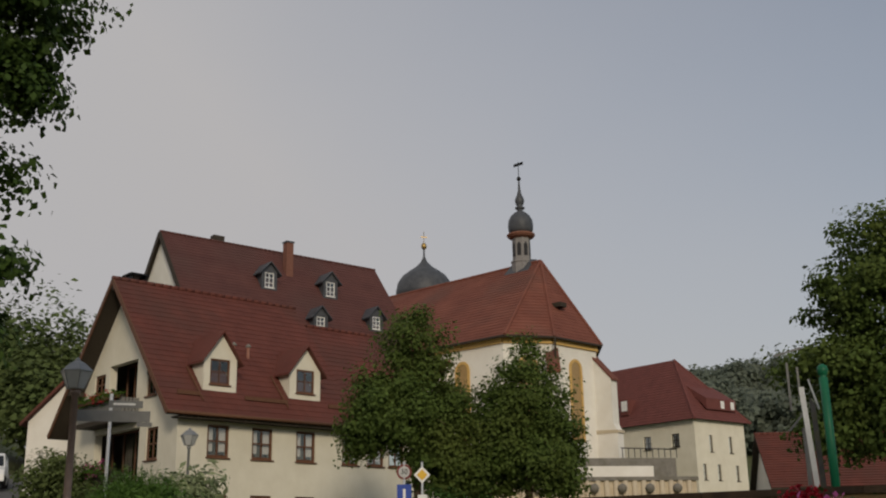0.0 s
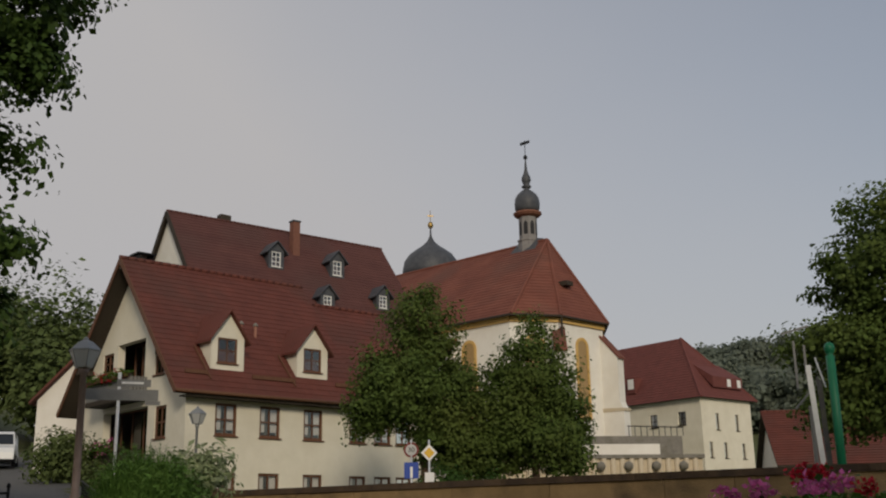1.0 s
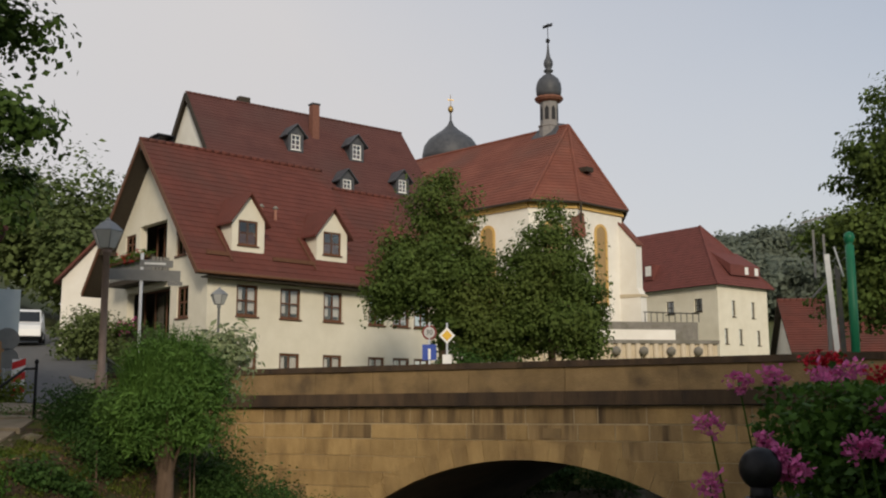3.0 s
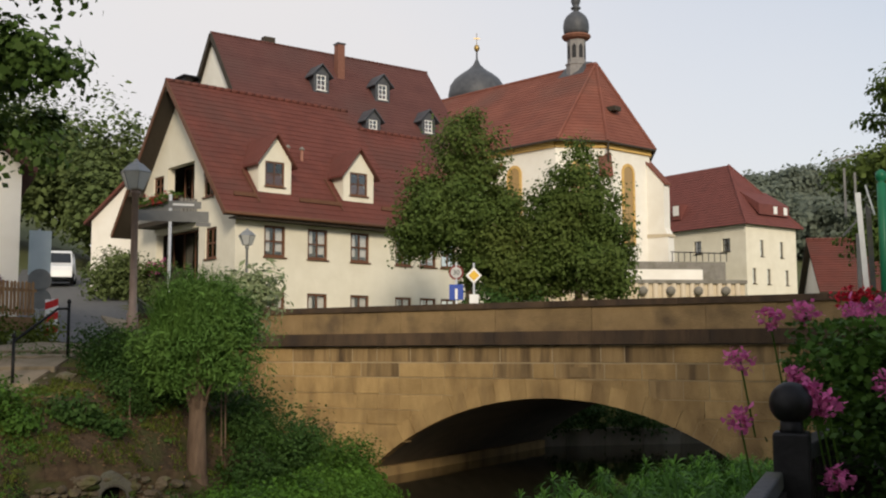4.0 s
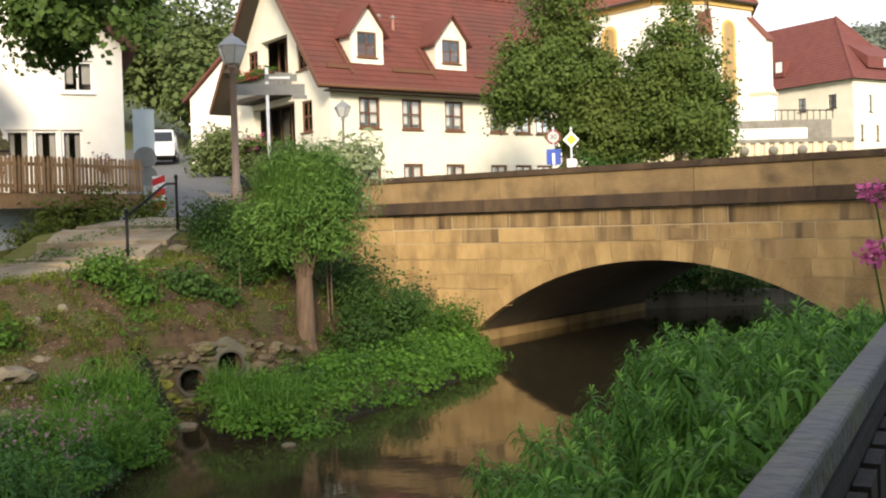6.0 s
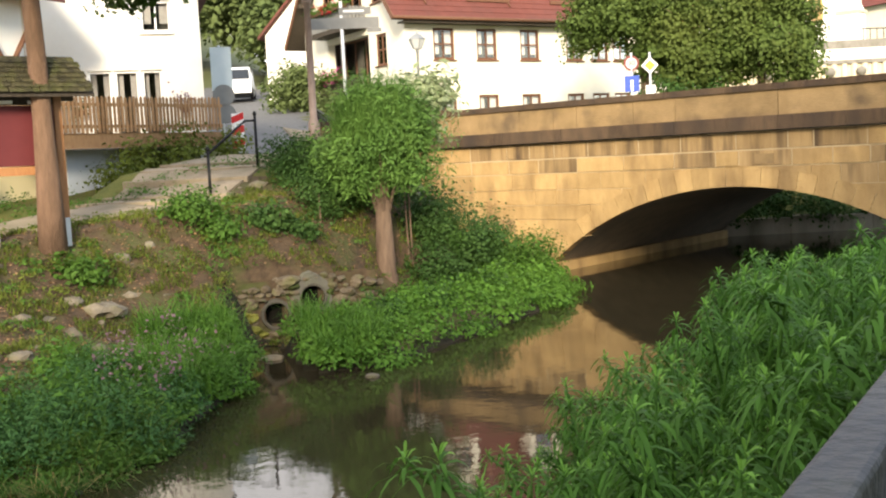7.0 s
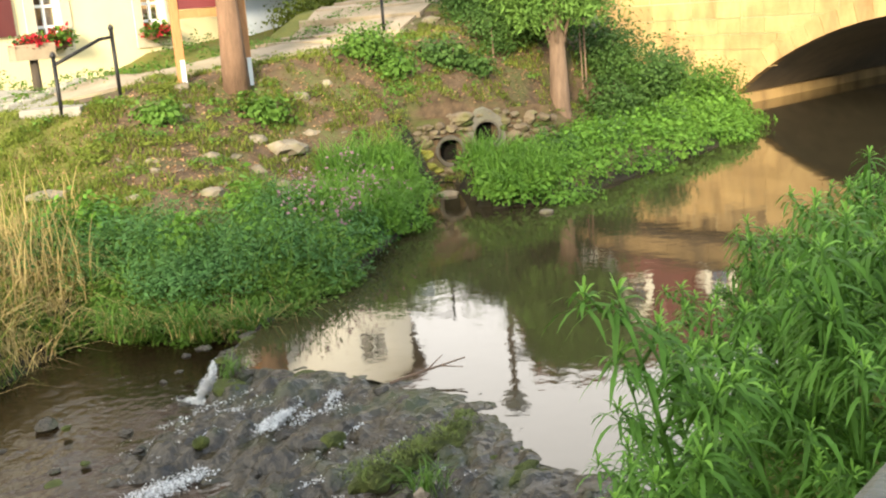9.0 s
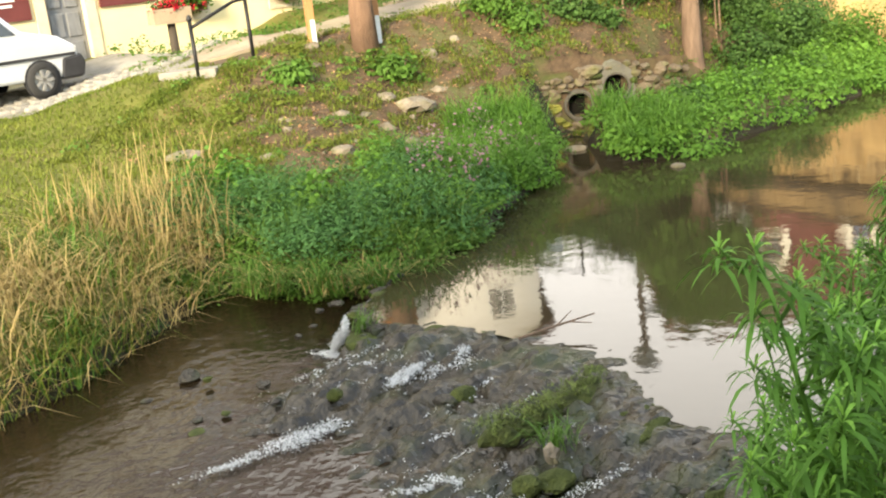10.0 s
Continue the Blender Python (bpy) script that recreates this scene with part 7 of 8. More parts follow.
tagged(leaf_mesh("foam", net, 0.0036, FOAM, None, net_rnd, 2.6, 0.5, 0.3, 0.0, np.tile((0, 0, 1.0), (len(net), 1)), 0.45), "fine net of foam on the running water", "foam", kind="stuff")
for i in range(9):
    j = 66 + i * 12 + int(r.randint(8))
    x, y, q0, q1 = cl[j][0], cl[j][1], r.uniform(0.05, 0.3), r.uniform(0.4, 0.9)
    foam([(x - 1.25 * q + 0.06 * math.sin(9 * q + i), y - 1.9 * q, 0.03 - 0.34 * q) for q in np.linspace(q0, q1, 5)], 0.03, 160, 610 + i, "thin threads of foam running down the weir", 14)

# ---- railing beside the camera's path ----
rail = root("wooden_railing", pose(0, 0, 0), "dark wooden railing with a grey cap and a ball-topped newel", "railing")
RD = Vector((0.328, 0.9447, 0))
RS = Vector((0.9447, -0.328, 0))
NW = Vector((0.845, 2.86, 0))
RC = Vector((0.341, 0.940, 0))
A1 = Vector((0.812, 2.86, 0)) - RC * 0.05
A0 = A1 - RC * 4.6
Shape().beam(A0 - RS * 0.0115 + Vector((0, 0, 2.538)), A1 - RS * 0.0115 + Vector((0, 0, 2.538)), 0.045, 0.045).make("rail_cap", RAIL_GREY, rail, bevel=0.006)
Shape().beam(A0 + Vector((0, 0, 2.47)), A1 + Vector((0, 0, 2.47)), 0.035, 0.08).make("top_rail", RAIL_WOOD, rail)
Shape().beam(A0 + Vector((0, 0, 1.6)), A1 + Vector((0, 0, 1.6)), 0.05, 0.08).make("bottom_rail", RAIL_WOOD, rail)
for i in range(38):
    p = A1 - RC * (0.1 + i * 0.118) + RS * 0.03
    Shape().beam(p + Vector((0, 0, 1.5)), p + Vector((0, 0, 2.49)), 0.02, 0.09, RD).make("board", RAIL_WOOD, rail)
ns = Shape()
c = [NW + RS * a * 0.047 + RD * b * 0.047 for a, b in ((-1, -1), (1, -1), (1, 1), (-1, 1))]
ns.prism([p + Vector((0, 0, 1.3)) for p in c], (0, 0, 1.36))
nwl = ns.make("newel_post", IRON, rail, bevel=0.008)
Shape().lathe([(0.034, 2.655), (0.03, 2.67), (0.03, 2.70)], 12, NW).make("newel_neck", IRON, nwl, True)
bm = bmesh.new()
bmesh.ops.create_uvsphere(bm, u_segments=28, v_segments=18, radius=0.056)
me = bpy.data.meshes.new("newel_ball")
bm.to_mesh(me)
bm.free()
me.materials.append(IRON)
me.shade_smooth()
bo = new("newel_ball", me)
bo.parent, bo.location = nwl, NW + Vector((0, 0, 2.735))
B1_ = NW + RD * 1.8 + RS * 0.25
Shape().beam(NW + RD * 0.05 + Vector((0, 0, 2.6)), B1_ + Vector((0, 0, 2.6)), 0.075, 0.045).make("rail_cap", RAIL_GREY, rail, bevel=0.006)
for i in range(14):
    p = (NW + RD * 0.1).lerp(B1_, i / 14)
    Shape().beam(p + Vector((0, 0, 1.5)), p + Vector((0, 0, 2.56)), 0.02, 0.09, RD).make("board", RAIL_WOOD, rail)

# geraniums in a hanging trough beyond the newel
gb = root("flower_box", pose(0, 0, 0), "hanging trough full of pink and red geraniums", "flower box")
Shape().beam((1.18, 3.25, 2.42), (1.75, 4.3, 2.42), 0.2, 0.2).make("trough", DARK_WOOD, gb)
r = np.random.RandomState(81)
k = r.rand(1500)[:, None]
base = np.array((1.14, 3.2, 2.62)) * (1 - k) + np.array((1.8, 4.3, 2.72)) * k
leaf_mesh("geranium_leaves", base + r.normal(0, 1, (1500, 3)) * (0.085, 0.10, 0.11), 0.024, HERB, gb, r, 1.05)
leaf_mesh("geranium_foliage", np.array(polar(20.8, -1.2, 3.45)) + np.clip(r.normal(0, 1, (6500, 3)), -1.8, 1.8) * (0.13, 0.12, 0.10), 0.022, HERB, gb, r, 1.05)
leaf_mesh("geranium_foliage", np.array(polar(23, -5.0, 3.3)) + r.normal(0, 1, (4000, 3)) * (0.12, 0.12, 0.15), 0.022, DARK_HERB, gb, r, 1.05)
heads = [(14.0, 0.0, 3.1), (13.9, -3.1, 3.1), (15.5, 2.1, 3.4), (17.3, 2.4, 3.4), (19.6, 2.4, 3.5), (20.1, 2.2, 3.4), (21.1, 2.6, 3.5), (19.2, 3.1, 3.8), (20.2, 3.0, 3.8), (22.2, 2.3, 3.7), (16.7, -0.8, 3.1), (17.4, -1.5, 3.0), (17.8, -2.2, 3.0), (18.2, -2.4, 3.0), (21.1, -1.2, 3.1), (21.7, -1.1, 3.1), (22.1, 0.6, 3.3), (18.6, -5.9, 3.0)]
for i, (a, e, d) in enumerate(heads):
    c = np.array(polar(a, e, d))
    q = r.normal(0, 1, (100, 3))
    q /= np.linalg.norm(q, axis=1)[:, None]
    leaf_mesh("flower_head", c + q * (0.03 if i in (10, 11, 16) else 0.044) * (0.5 + 0.5 * r.rand(100, 1)) * (1, 1, 0.8), 0.0135, RED_PETAL if i in (7, 8, 9) else PINK, gb, r, 1.3, 0.3, 0.8)
    Shape().tube([tuple(c), (c[0] + 0.05, c[1] + 0.05, c[2] - 0.22)], 0.003, 5).make("flower_stalk", HERB, gb)

# green pole and frames beyond the parapet
gp = root("green_pole", pose(7.84, 20.56, 0), "green painted steel pole with a round top", "pole")
Shape().lathe([(0.085, 2.8), (0.085, 6.1), (0.05, 6.12), (0.09, 6.17), (0.11, 6.25), (0.09, 6.33), (0.03, 6.37)], 14).make("pole", GREEN_PAINT, gp, True)
bp_ = root("grey_panel", pose(7.55, 20.75, 0, 0, 0, -10), "grey sign panel beside the green pole", "panel")
Shape().prism([(0.1, 0, 2.9), (0.2, 0, 2.9), (0.14, 0, 5.6), (0.04, 0, 5.75)], (0, 0.05, 0)).make("panel", RAIL_GREY, bp_)
Shape().beam((0.06, -0.02, 2.9), (-0.1, -0.02, 5.95), 0.1, 0.03, (0, 1, 0)).make("pale_post", ALU, bp_)
Shape().tube([(0.2, 0, 5.5), (0.05, 0, 6.1)], 0.02, 6).make("strut", ALU, bp_)
wf = root("timber_shelter", pose(7.75, 21.65, 0, 0, 0, -10), "pale grey timber frame beyond the parapet", "frame")
Shape().box(-0.04, 0.04, -0.04, 0.04, 2.9, 5.25).make("upright", GREY_PAINT, wf)
Shape().box(-0.24, -0.2, -0.03, 0.03, 5.6, 6.6).make("upright", GREY_PAINT, wf)
Shape().box(-0.04, 0.0, -0.03, 0.03, 5.9, 6.5).make("upright", GREY_PAINT, wf)
Shape().beam((-0.45, 0, 6.75), (0.1, 0, 6.9), 0.03, 0.04).make("crosspiece", GREY_PAINT, wf)
Shape().beam((-0.3, 0, 5.2), (0.02, 0, 5.55), 0.03, 0.04).make("crosspiece", GREY_PAINT, wf)


# ---- plants of the banks ----
def blades(name, pts, height, width, mat, rnd, bend=0.5, parent=None):
    """Grass: curved, tapering blades rooted at the points."""
    pts = np.asarray(pts, float)
    n = len(pts)
    a = rnd.uniform(0, math.tau, n)
    out = np.stack([np.cos(a), np.sin(a), np.zeros(n)], 1)
    side = np.stack([-np.sin(a), np.cos(a), np.zeros(n)], 1)
    h = (height * (0.55 + 0.75 * rnd.rand(n)))[:, None]
    b = (bend * (0.3 + rnd.rand(n)))[:, None]
    w = (width * (0.7 + 0.6 * rnd.rand(n)))[:, None]
    up = np.array((0, 0, 1.0))
    rows = []
    for k, ww in ((0, 1), (0.45, 0.85), (0.8, 0.5)):
        p = pts + up * h * k * (1 - 0.25 * b * k) + out * h * b * k * k
        rows += [p - side * w * ww / 2, p + side * w * ww / 2]
    tip = pts + up * h * (1 - 0.4 * b) + out * h * b
    v = np.stack(rows + [tip], 1).reshape(-1, 3)
    base = np.arange(n)[:, None] * 7
    f = np.concatenate([base + np.array((0, 1, 3, 2)), base + np.array((2, 3, 5, 4))], 0)
    t = base + np.array((4, 5, 6))
    me = bpy.data.meshes.new(name)
    me.vertices.add(len(v))
    me.vertices.foreach_set("co", v.ravel())
    me.loops.add(8 * n + 3 * n)
    me.loops.foreach_set("vertex_index", np.concatenate([f.ravel(), t.ravel()]))
    me.polygons.add(3 * n)
    me.polygons.foreach_set("loop_start", np.concatenate([np.arange(2 * n) * 4, 8 * n + np.arange(n) * 3]))
    me.materials.append(mat)
    me.update(calc_edges=True)
    ob = new(name, me)
    ob.parent = parent
    return ob


def scatter(rnd, n, x0, x1, y0, y1, keep, line=LEFT_EDGE):
    x, y = rnd.uniform(x0, x1, n), rnd.uniform(y0, y1, n)
    dl, dr, wet = edge_distance(x, y, line), edge_distance(x, y, RIGHT_EDGE), inside(x, y, RIVER)
    ok = keep(x, y, dl, dr) & ~wet
    x, y = x[ok], y[ok]
    return np.stack([x, y, ground_height(x, y)], 1)


def stuff(ob, label, category):
    return tagged(ob, label, category, kind="stuff")


def herb_layer(name, pts, high, leaf, mat, rnd, per, label, long=1.6):
    """Leafy growth: small leaves in mounds above the points."""
    m = 0.2 + 0.8 * (0.5 + 0.5 * wobble(pts[:, 0] * 2.1, pts[:, 1] * 2.1)) * (0.75 + 0.25 * np.sin(pts[:, 0] * 9 + 3 * np.sin(pts[:, 1] * 7)))
    p = np.repeat(pts, per, 0)
    hh = np.repeat(high * m, per)
    p = p + rnd.normal(0, 0.07, p.shape) * (1, 1, 0)
    p[:, 2] += hh * rnd.rand(len(p)) ** 0.6
    return stuff(leaf_mesh(name, p, leaf, mat, None, rnd, long, 0.4, 0.5, 0.15), label, "plants")


R = np.random.RandomState(101)
q = R.normal(0, 1, (1500, 3))
q /= np.linalg.norm(q, axis=1)[:, None]
q[:, 2] = np.abs(q[:, 2])
blades("shoot", np.array((-5.0, 18.9, 2.95)) + q * (0.8, 0.8, 0.8), 0.75, 0.016, WILLOW, R, 0.7, willow)


def mounds(name, pts, lo, hi, high, leaf, mat, rnd, per, label, long=1.8, lift=0.0):
    """Leafy growth in separate domes of uneven size, one round each point."""
    out, face = [], []
    for p in pts:
        rad, h = rnd.uniform(lo, hi), high * rnd.uniform(0.45, 1.15)
        n = int(per * (rad / hi) ** 2 * rnd.uniform(0.7, 1.2)) + 12
        d = rnd.normal(0, 1, (n, 3))
        d /= np.linalg.norm(d, axis=1)[:, None]
        d[:, 2] = np.abs(d[:, 2])
        shell = rnd.uniform(0.45, 1.12, (n, 1)) ** 0.6
        q = d * shell * (rad, rad, h) * (1 + 0.25 * np.sin(d[:, :1] * 7 + rad * 40) * np.sin(d[:, 1:2] * 6 + h * 50))
        out.append(p + q + (0, 0, lift))
        face.append(d + (0, 0, 0.35))
    return stuff(leaf_mesh(name, np.concatenate(out), leaf, mat, None, rnd, long, 0.45, 0.5, 0.12, np.concatenate(face), 0.6), label, "plants")


shelf = scatter(R, 6500, -8, 0, 12.5, 25.5, lambda x, y, dl, dr: (dl < 2.5 + 0.5 * wobble(x, y)) & (x + 5.5 > -0.55 * (y - 15.6)) & (dl < dr) & (edge_distance(x, y, [(-6.1, 14.6), (-6.3, 15.9), (-5.9, 16.4)]) > 0.5) & ~((x < -4.75) & (y > 14.4) & (y < 18.5)))
herb_layer("shelf_herbs", shelf[::2], 0.3, 0.024, HERB, R, 18, "lush green herbs along the water below the bridge")
mounds("shelf_mounds", shelf[::9], 0.2, 0.5, 0.42, 0.034, SHELF_HERB, R, 420, "bright green herbs in rounded mounds")
mounds("shelf_broad_leaves", shelf[5::60], 0.2, 0.42, 0.45, 0.05, SHELF_HERB, R, 190, "broad-leaved bright green herbs", 1.4)
mounds("shelf_dark_mounds", shelf[9::110], 0.2, 0.4, 0.5, 0.03, DARK_HERB, R, 420, "dark herbs among the bright ones")
stuff(blades("shelf_grass", shelf[::3] + R.normal(0, 0.1, shelf[::3].shape) * (1, 1, 0), 0.22, 0.010, SHELF_HERB, R, 1.3), "tall green grass along the water", "grass")
mid = scatter(R, 5200, -8.5, -4.0, 8.5, 14.8, lambda x, y, dl, dr: (dl > 0.12 + 0.25 * (y < 9.3)) & (dl < 1.4 + 0.6 * wobble(x, y)) & (y < 15.0 + 0.9 * (x + 5.5)))
herb_layer("bank_herbs", mid[::3], 0.22, 0.02, HERB, R, 26, "dense dark herbs on the near part of the bank", 2.4)
foot = scatter(R, 2600, -7.6, -4.6, 7.8, 9.8, lambda x, y, dl, dr: dl < 0.85)
herb_layer("foot_herbs", foot, 0.16, 0.022, HERB, R, 22, "low dark herbs between the bank and the weir", 2.2)
mounds("feathery_herbs", mid[(mid[:, 1] < 11.2)][::13], 0.2, 0.5, 0.5, 0.016, BLUE_HERB, R, 900, "feathery dark green herbs in mounds", 3.0)
mounds("bank_mounds", mid[mid[:, 1] > 9.6][3::22], 0.2, 0.48, 0.4, 0.03, SHELF_HERB, R, 560, "fresh green herbs on the near part of the bank", 2.0)
mounds("bank_broad_leaves", mid[(mid[:, 1] > 9.2) & (mid[:, 1] < 11) & (mid[:, 0] < -5.8)][::40], 0.18, 0.36, 0.5, 0.05, SHELF_HERB, R, 150, "broad fresh leaves rising over the dark herbs", 1.9, 0.06)
fringe = np.array([(x, y, float(ground_height([x], [y])[0]) - 0.05) for x, y in ((-5.5, 13.0), (-5.75, 13.5), (-6.2, 14.2), (-6.6, 14.9), (-6.85, 15.4), (-6.9, 15.9), (-7.3, 15.2), (-7.0, 14.4), (-6.5, 13.7))])
mounds("channel_herbs", fringe, 0.18, 0.42, 0.3, 0.022, HERB, R, 520, "green herbs leaning over the small channel", 2.2)
right_end = mid[(mid[:, 1] > 11.0)]
stuff(blades("bank_grass", np.repeat(right_end, 4, 0) + R.normal(0, 0.08, (4 * len(right_end), 3)) * (1, 1, 0) + (0, 0, 0.1), 0.45, 0.014, SHELF_HERB, R, 1.2), "long green grass by the water", "grass")
stuff(blades("bank_grass", mid[::2] + R.normal(0, 0.06, mid[::2].shape) * (1, 1, 0) + (0, 0, 0.1), 0.42, 0.013, HERB, R, 1.0), "long green grass among the herbs", "grass")
mv = mid[(mid[:, 1] > 9.8) & (mid[:, 1] < 12.8) & (mid[:, 0] > -6.6)][::36]
mvp = np.repeat(mv + np.array((0, 0, 0.5)), 22, 0)
stuff(leaf_mesh("mauve_flowers", mvp + R.normal(0, 0.09, mvp.shape) + (0, 0, 0.08), 0.026, MAUVE, None, R), "faded mauve flower heads over the herbs", "flowers")
edge = scatter(R, 9000, -8.5, -4, 2.6, 10.0, lambda x, y, dl, dr: (dl < 0.5) & ((y < 6.6) | (wobble(x * 3, y * 3) > 0.15)))
stuff(blades("edge_grass", edge[::2], 0.42, 0.012, GRASS, R, 1.5), "yellow-green grass tufts hanging over the water", "grass")
stuff(blades("edge_grass", edge[1::2], 0.3, 0.012, DARK_HERB, R, 1.4), "green grass tufts hanging over the water", "grass")
spit = np.concatenate([np.array((x, y, -0.12)) + R.normal(0, 0.085, (n, 3)) * (1.2, 0.9, 0) for x, y, n in ((-6.9, 8.25, 110), (-6.5, 8.0, 150), (-6.2, 8.3, 90), (-5.85, 8.1, 170), (-5.55, 8.35, 80), (-5.3, 8.2, 190), (-5.1, 8.55, 70))])
stuff(blades("spit_grass", spit, 0.34, 0.015, HERB, R, 1.2), "bright green grass tufts at the edge of the weir", "grass")
stuff(blades("spit_dry_grass", spit[::3], 0.34, 0.01, DRY_GRASS, R, 1.3), "dry blades at the edge of the weir", "grass")
dry = scatter(R, 15000, -11, -6.2, 2.5, 9.6, lambda x, y, dl, dr: (dl > 0.0) & (dl < 1.9 + 0.5 * wobble(x, y)) & (x < -0.87 * y + 0.25 * wobble(x * 2, y)))
tone = wobble(dry[:, 0] * 1.5 + 4, dry[:, 1] * 1.5) + R.normal(0, 0.35, len(dry))
stuff(blades("dry_reeds", dry[tone > -0.02], 0.5, 0.013, DRY_GRASS, R, 1.6), "tall straw-coloured dry grass beside the water", "grass")
stuff(blades("dry_reeds_olive", dry[(tone <= -0.02) & (tone > -0.42)], 0.42, 0.015, GRASS, R, 1.2), "olive grass among the dry grass", "grass")
stuff(blades("dry_reeds_green", dry[tone <= -0.42] + (0, 0, 0.02), 0.38, 0.018, HERB, R, 1.1), "green blades among the dry grass", "grass")
stalk = scatter(R, 420, -9.6, -7.2, 7.6, 10.2, lambda x, y, dl, dr: (dl > 0.3) & (x < -0.86 * y) & (dl < 2.0))
stuff(blades("seed_stalks", stalk, 0.85, 0.012, DRY_GRASS, R, 0.4), "pale seed stalks of tall grass", "grass")
lawn = scatter(R, 90000, -15.5, -6, 4, 14.5, lambda x, y, dl, dr: (dl > 1.8) & (y < 12.9 - 0.74 * (x + 10.7) + 1.2 * wobble(x * 0.8, y * 0.8)))
stuff(blades("lawn_grass", lawn, 0.06, 0.014, GRASS, R, 0.9), "short mown olive-green grass", "grass")
slope_p = scatter(R, 70000, -11, -4.5, 9.5, 22, lambda x, y, dl, dr: (dl > 1.8) & (dl < 5.6) & (wobble(x * 1.9 + 2, y * 1.9) + 0.6 * np.sin(x * 7 + y * 5) * np.sin(y * 6 - x * 3) > 0.0), BANK_EDGE)
stuff(blades("slope_grass", slope_p, 0.10, 0.015, GRASS, R, 1.0), "patchy grass and weeds on the earth bank", "grass")
tuft = scatter(R, 1800, -11, -5, 10, 22, lambda x, y, dl, dr: (dl > 2.2) & (dl < 5.4) & (wobble(x * 1.1, y * 1.1 + 3) > 0.25), BANK_EDGE)
herb_layer("slope_weeds", tuft[::2], 0.16, 0.02, HERB, R, 22, "low green weeds on the earth bank")
litter = scatter(R, 34000, -10.5, -4.8, 10, 21, lambda x, y, dl, dr: (dl > 0.9) & (dl < 5.2), BANK_EDGE)
low_weeds = scatter(R, 620, -11, -4.5, 10, 21.5, lambda x, y, dl, dr: (dl > 1.9) & (dl < 5.4) & (edge_distance(x, y, [(-6.1, 14.6), (-6.3, 15.9), (-5.9, 16.4)]) > 0.45), BANK_EDGE)
mounds("bank_weeds", low_weeds[::3], 0.08, 0.24, 0.14, 0.02, GRASS, R, 190, "small olive weeds on the earth bank", 2.2)
mounds("bank_weeds", low_weeds[1::5], 0.07, 0.24, 0.14, 0.022, HERB, R, 190, "small green weeds on the earth bank", 1.6)
stuff(leaf_mesh("leaf_litter", litter + (0, 0, 0.015), 0.022, material("dead_leaf", (0.14, 0.08, 0.04), (0.24, 0.15, 0.08), 3, 0.9, 0.0, random_amount=0.5, island=True), None, R, 1.4, 0.5, 0.15), "dead leaves and twigs on the earth bank", "litter")
moss_pts = np.concatenate([np.array((x, y, 0.0)) + R.normal(0, 0.06, (170, 3)) * (1, 1, 0.3) + (0, 0, 0.05) for x, y in rg])
stuff(blades("ridge_grass", moss_pts, 0.03, 0.008, material("green_moss_tuft", (0.045, 0.07, 0.012), (0.10, 0.13, 0.022), 2, 0.8, 0.0, random_amount=0.4, island=True), R, 1.6), "short grass and moss on the weir ridge", "grass")
topw = scatter(R, 1800, -13.5, -7.6, 13.2, 24, lambda x, y, dl, dr: (np.abs((x + 11.9 + 0.0) - 0.42 * (y - 14.5)) < 0.45) | (np.abs(x + 10.9 - 0.42 * (y - 14.5)) < -1))
herb_layer("wall_weeds", topw, 0.35, 0.03, HERB, R, 14, "weeds growing along the path and the house walls")
wallw = scatter(R, 500, -15.5, -12.3, 15.2, 22.5, lambda x, y, dl, dr: np.abs(x + 14.95 - 0.204 * (y - 15.5)) < 0.35)
herb_layer("house_weeds", wallw, 0.5, 0.04, HERB, R, 12, "bushy weeds at the foot of the yellow wall")
rb = scatter(R, 7000, -1.5, 10, 6.5, 23, lambda x, y, dl, dr: (dr < 2.8) & (x < 0.2 + 0.45 * y))
herb_layer("right_bank_herbs", rb, 0.6, 0.034, DARK_HERB, R, 14, "dense herbs on the steep bank")
stuff(blades("right_bank_grass", rb, 0.6, 0.012, HERB, R, 0.7), "long grass on the steep bank", "grass")
fb = scatter(R, 3800, -2, 24, 30.5, 46, lambda x, y, dl, dr: np.minimum(dl, dr) < 3.5)
herb_layer("far_bank_herbs", fb, 0.9, 0.09, DARK_HERB, R, 8, "green growth on the banks beyond the arch")
tuftp = np.concatenate([np.array((-2.4, 5.3, -0.02)) + R.normal(0, 0.07, (70, 3)) * (1, 1, 0), np.array((-4.75, 6.95, -0.02)) + R.normal(0, 0.06, (50, 3)) * (1, 1, 0)])
stuff(blades("weir_grass", tuftp, 0.2, 0.009, HERB, R, 1.0), "grass tufts growing on the weir stones", "grass")
twig = root("driftwood", pose(-3.05, 7.0, 0.03, 0, 0, 35), "dark twig caught on the weir crest", "branch")
tg = Shape().tube([(-0.3, 0, 0), (0, 0.02, 0.05), (0.3, 0, 0.11)], [0.012, 0.01, 0.005], 5)
tg.tube([(0, 0.02, 0.05), (0.14, 0.08, 0.13)], [0.007, 0.003], 5).tube([(0.1, 0.01, 0.07), (0.26, -0.06, 0.06)], [0.006, 0.003], 5)
tg.make("twig", BARK, twig)


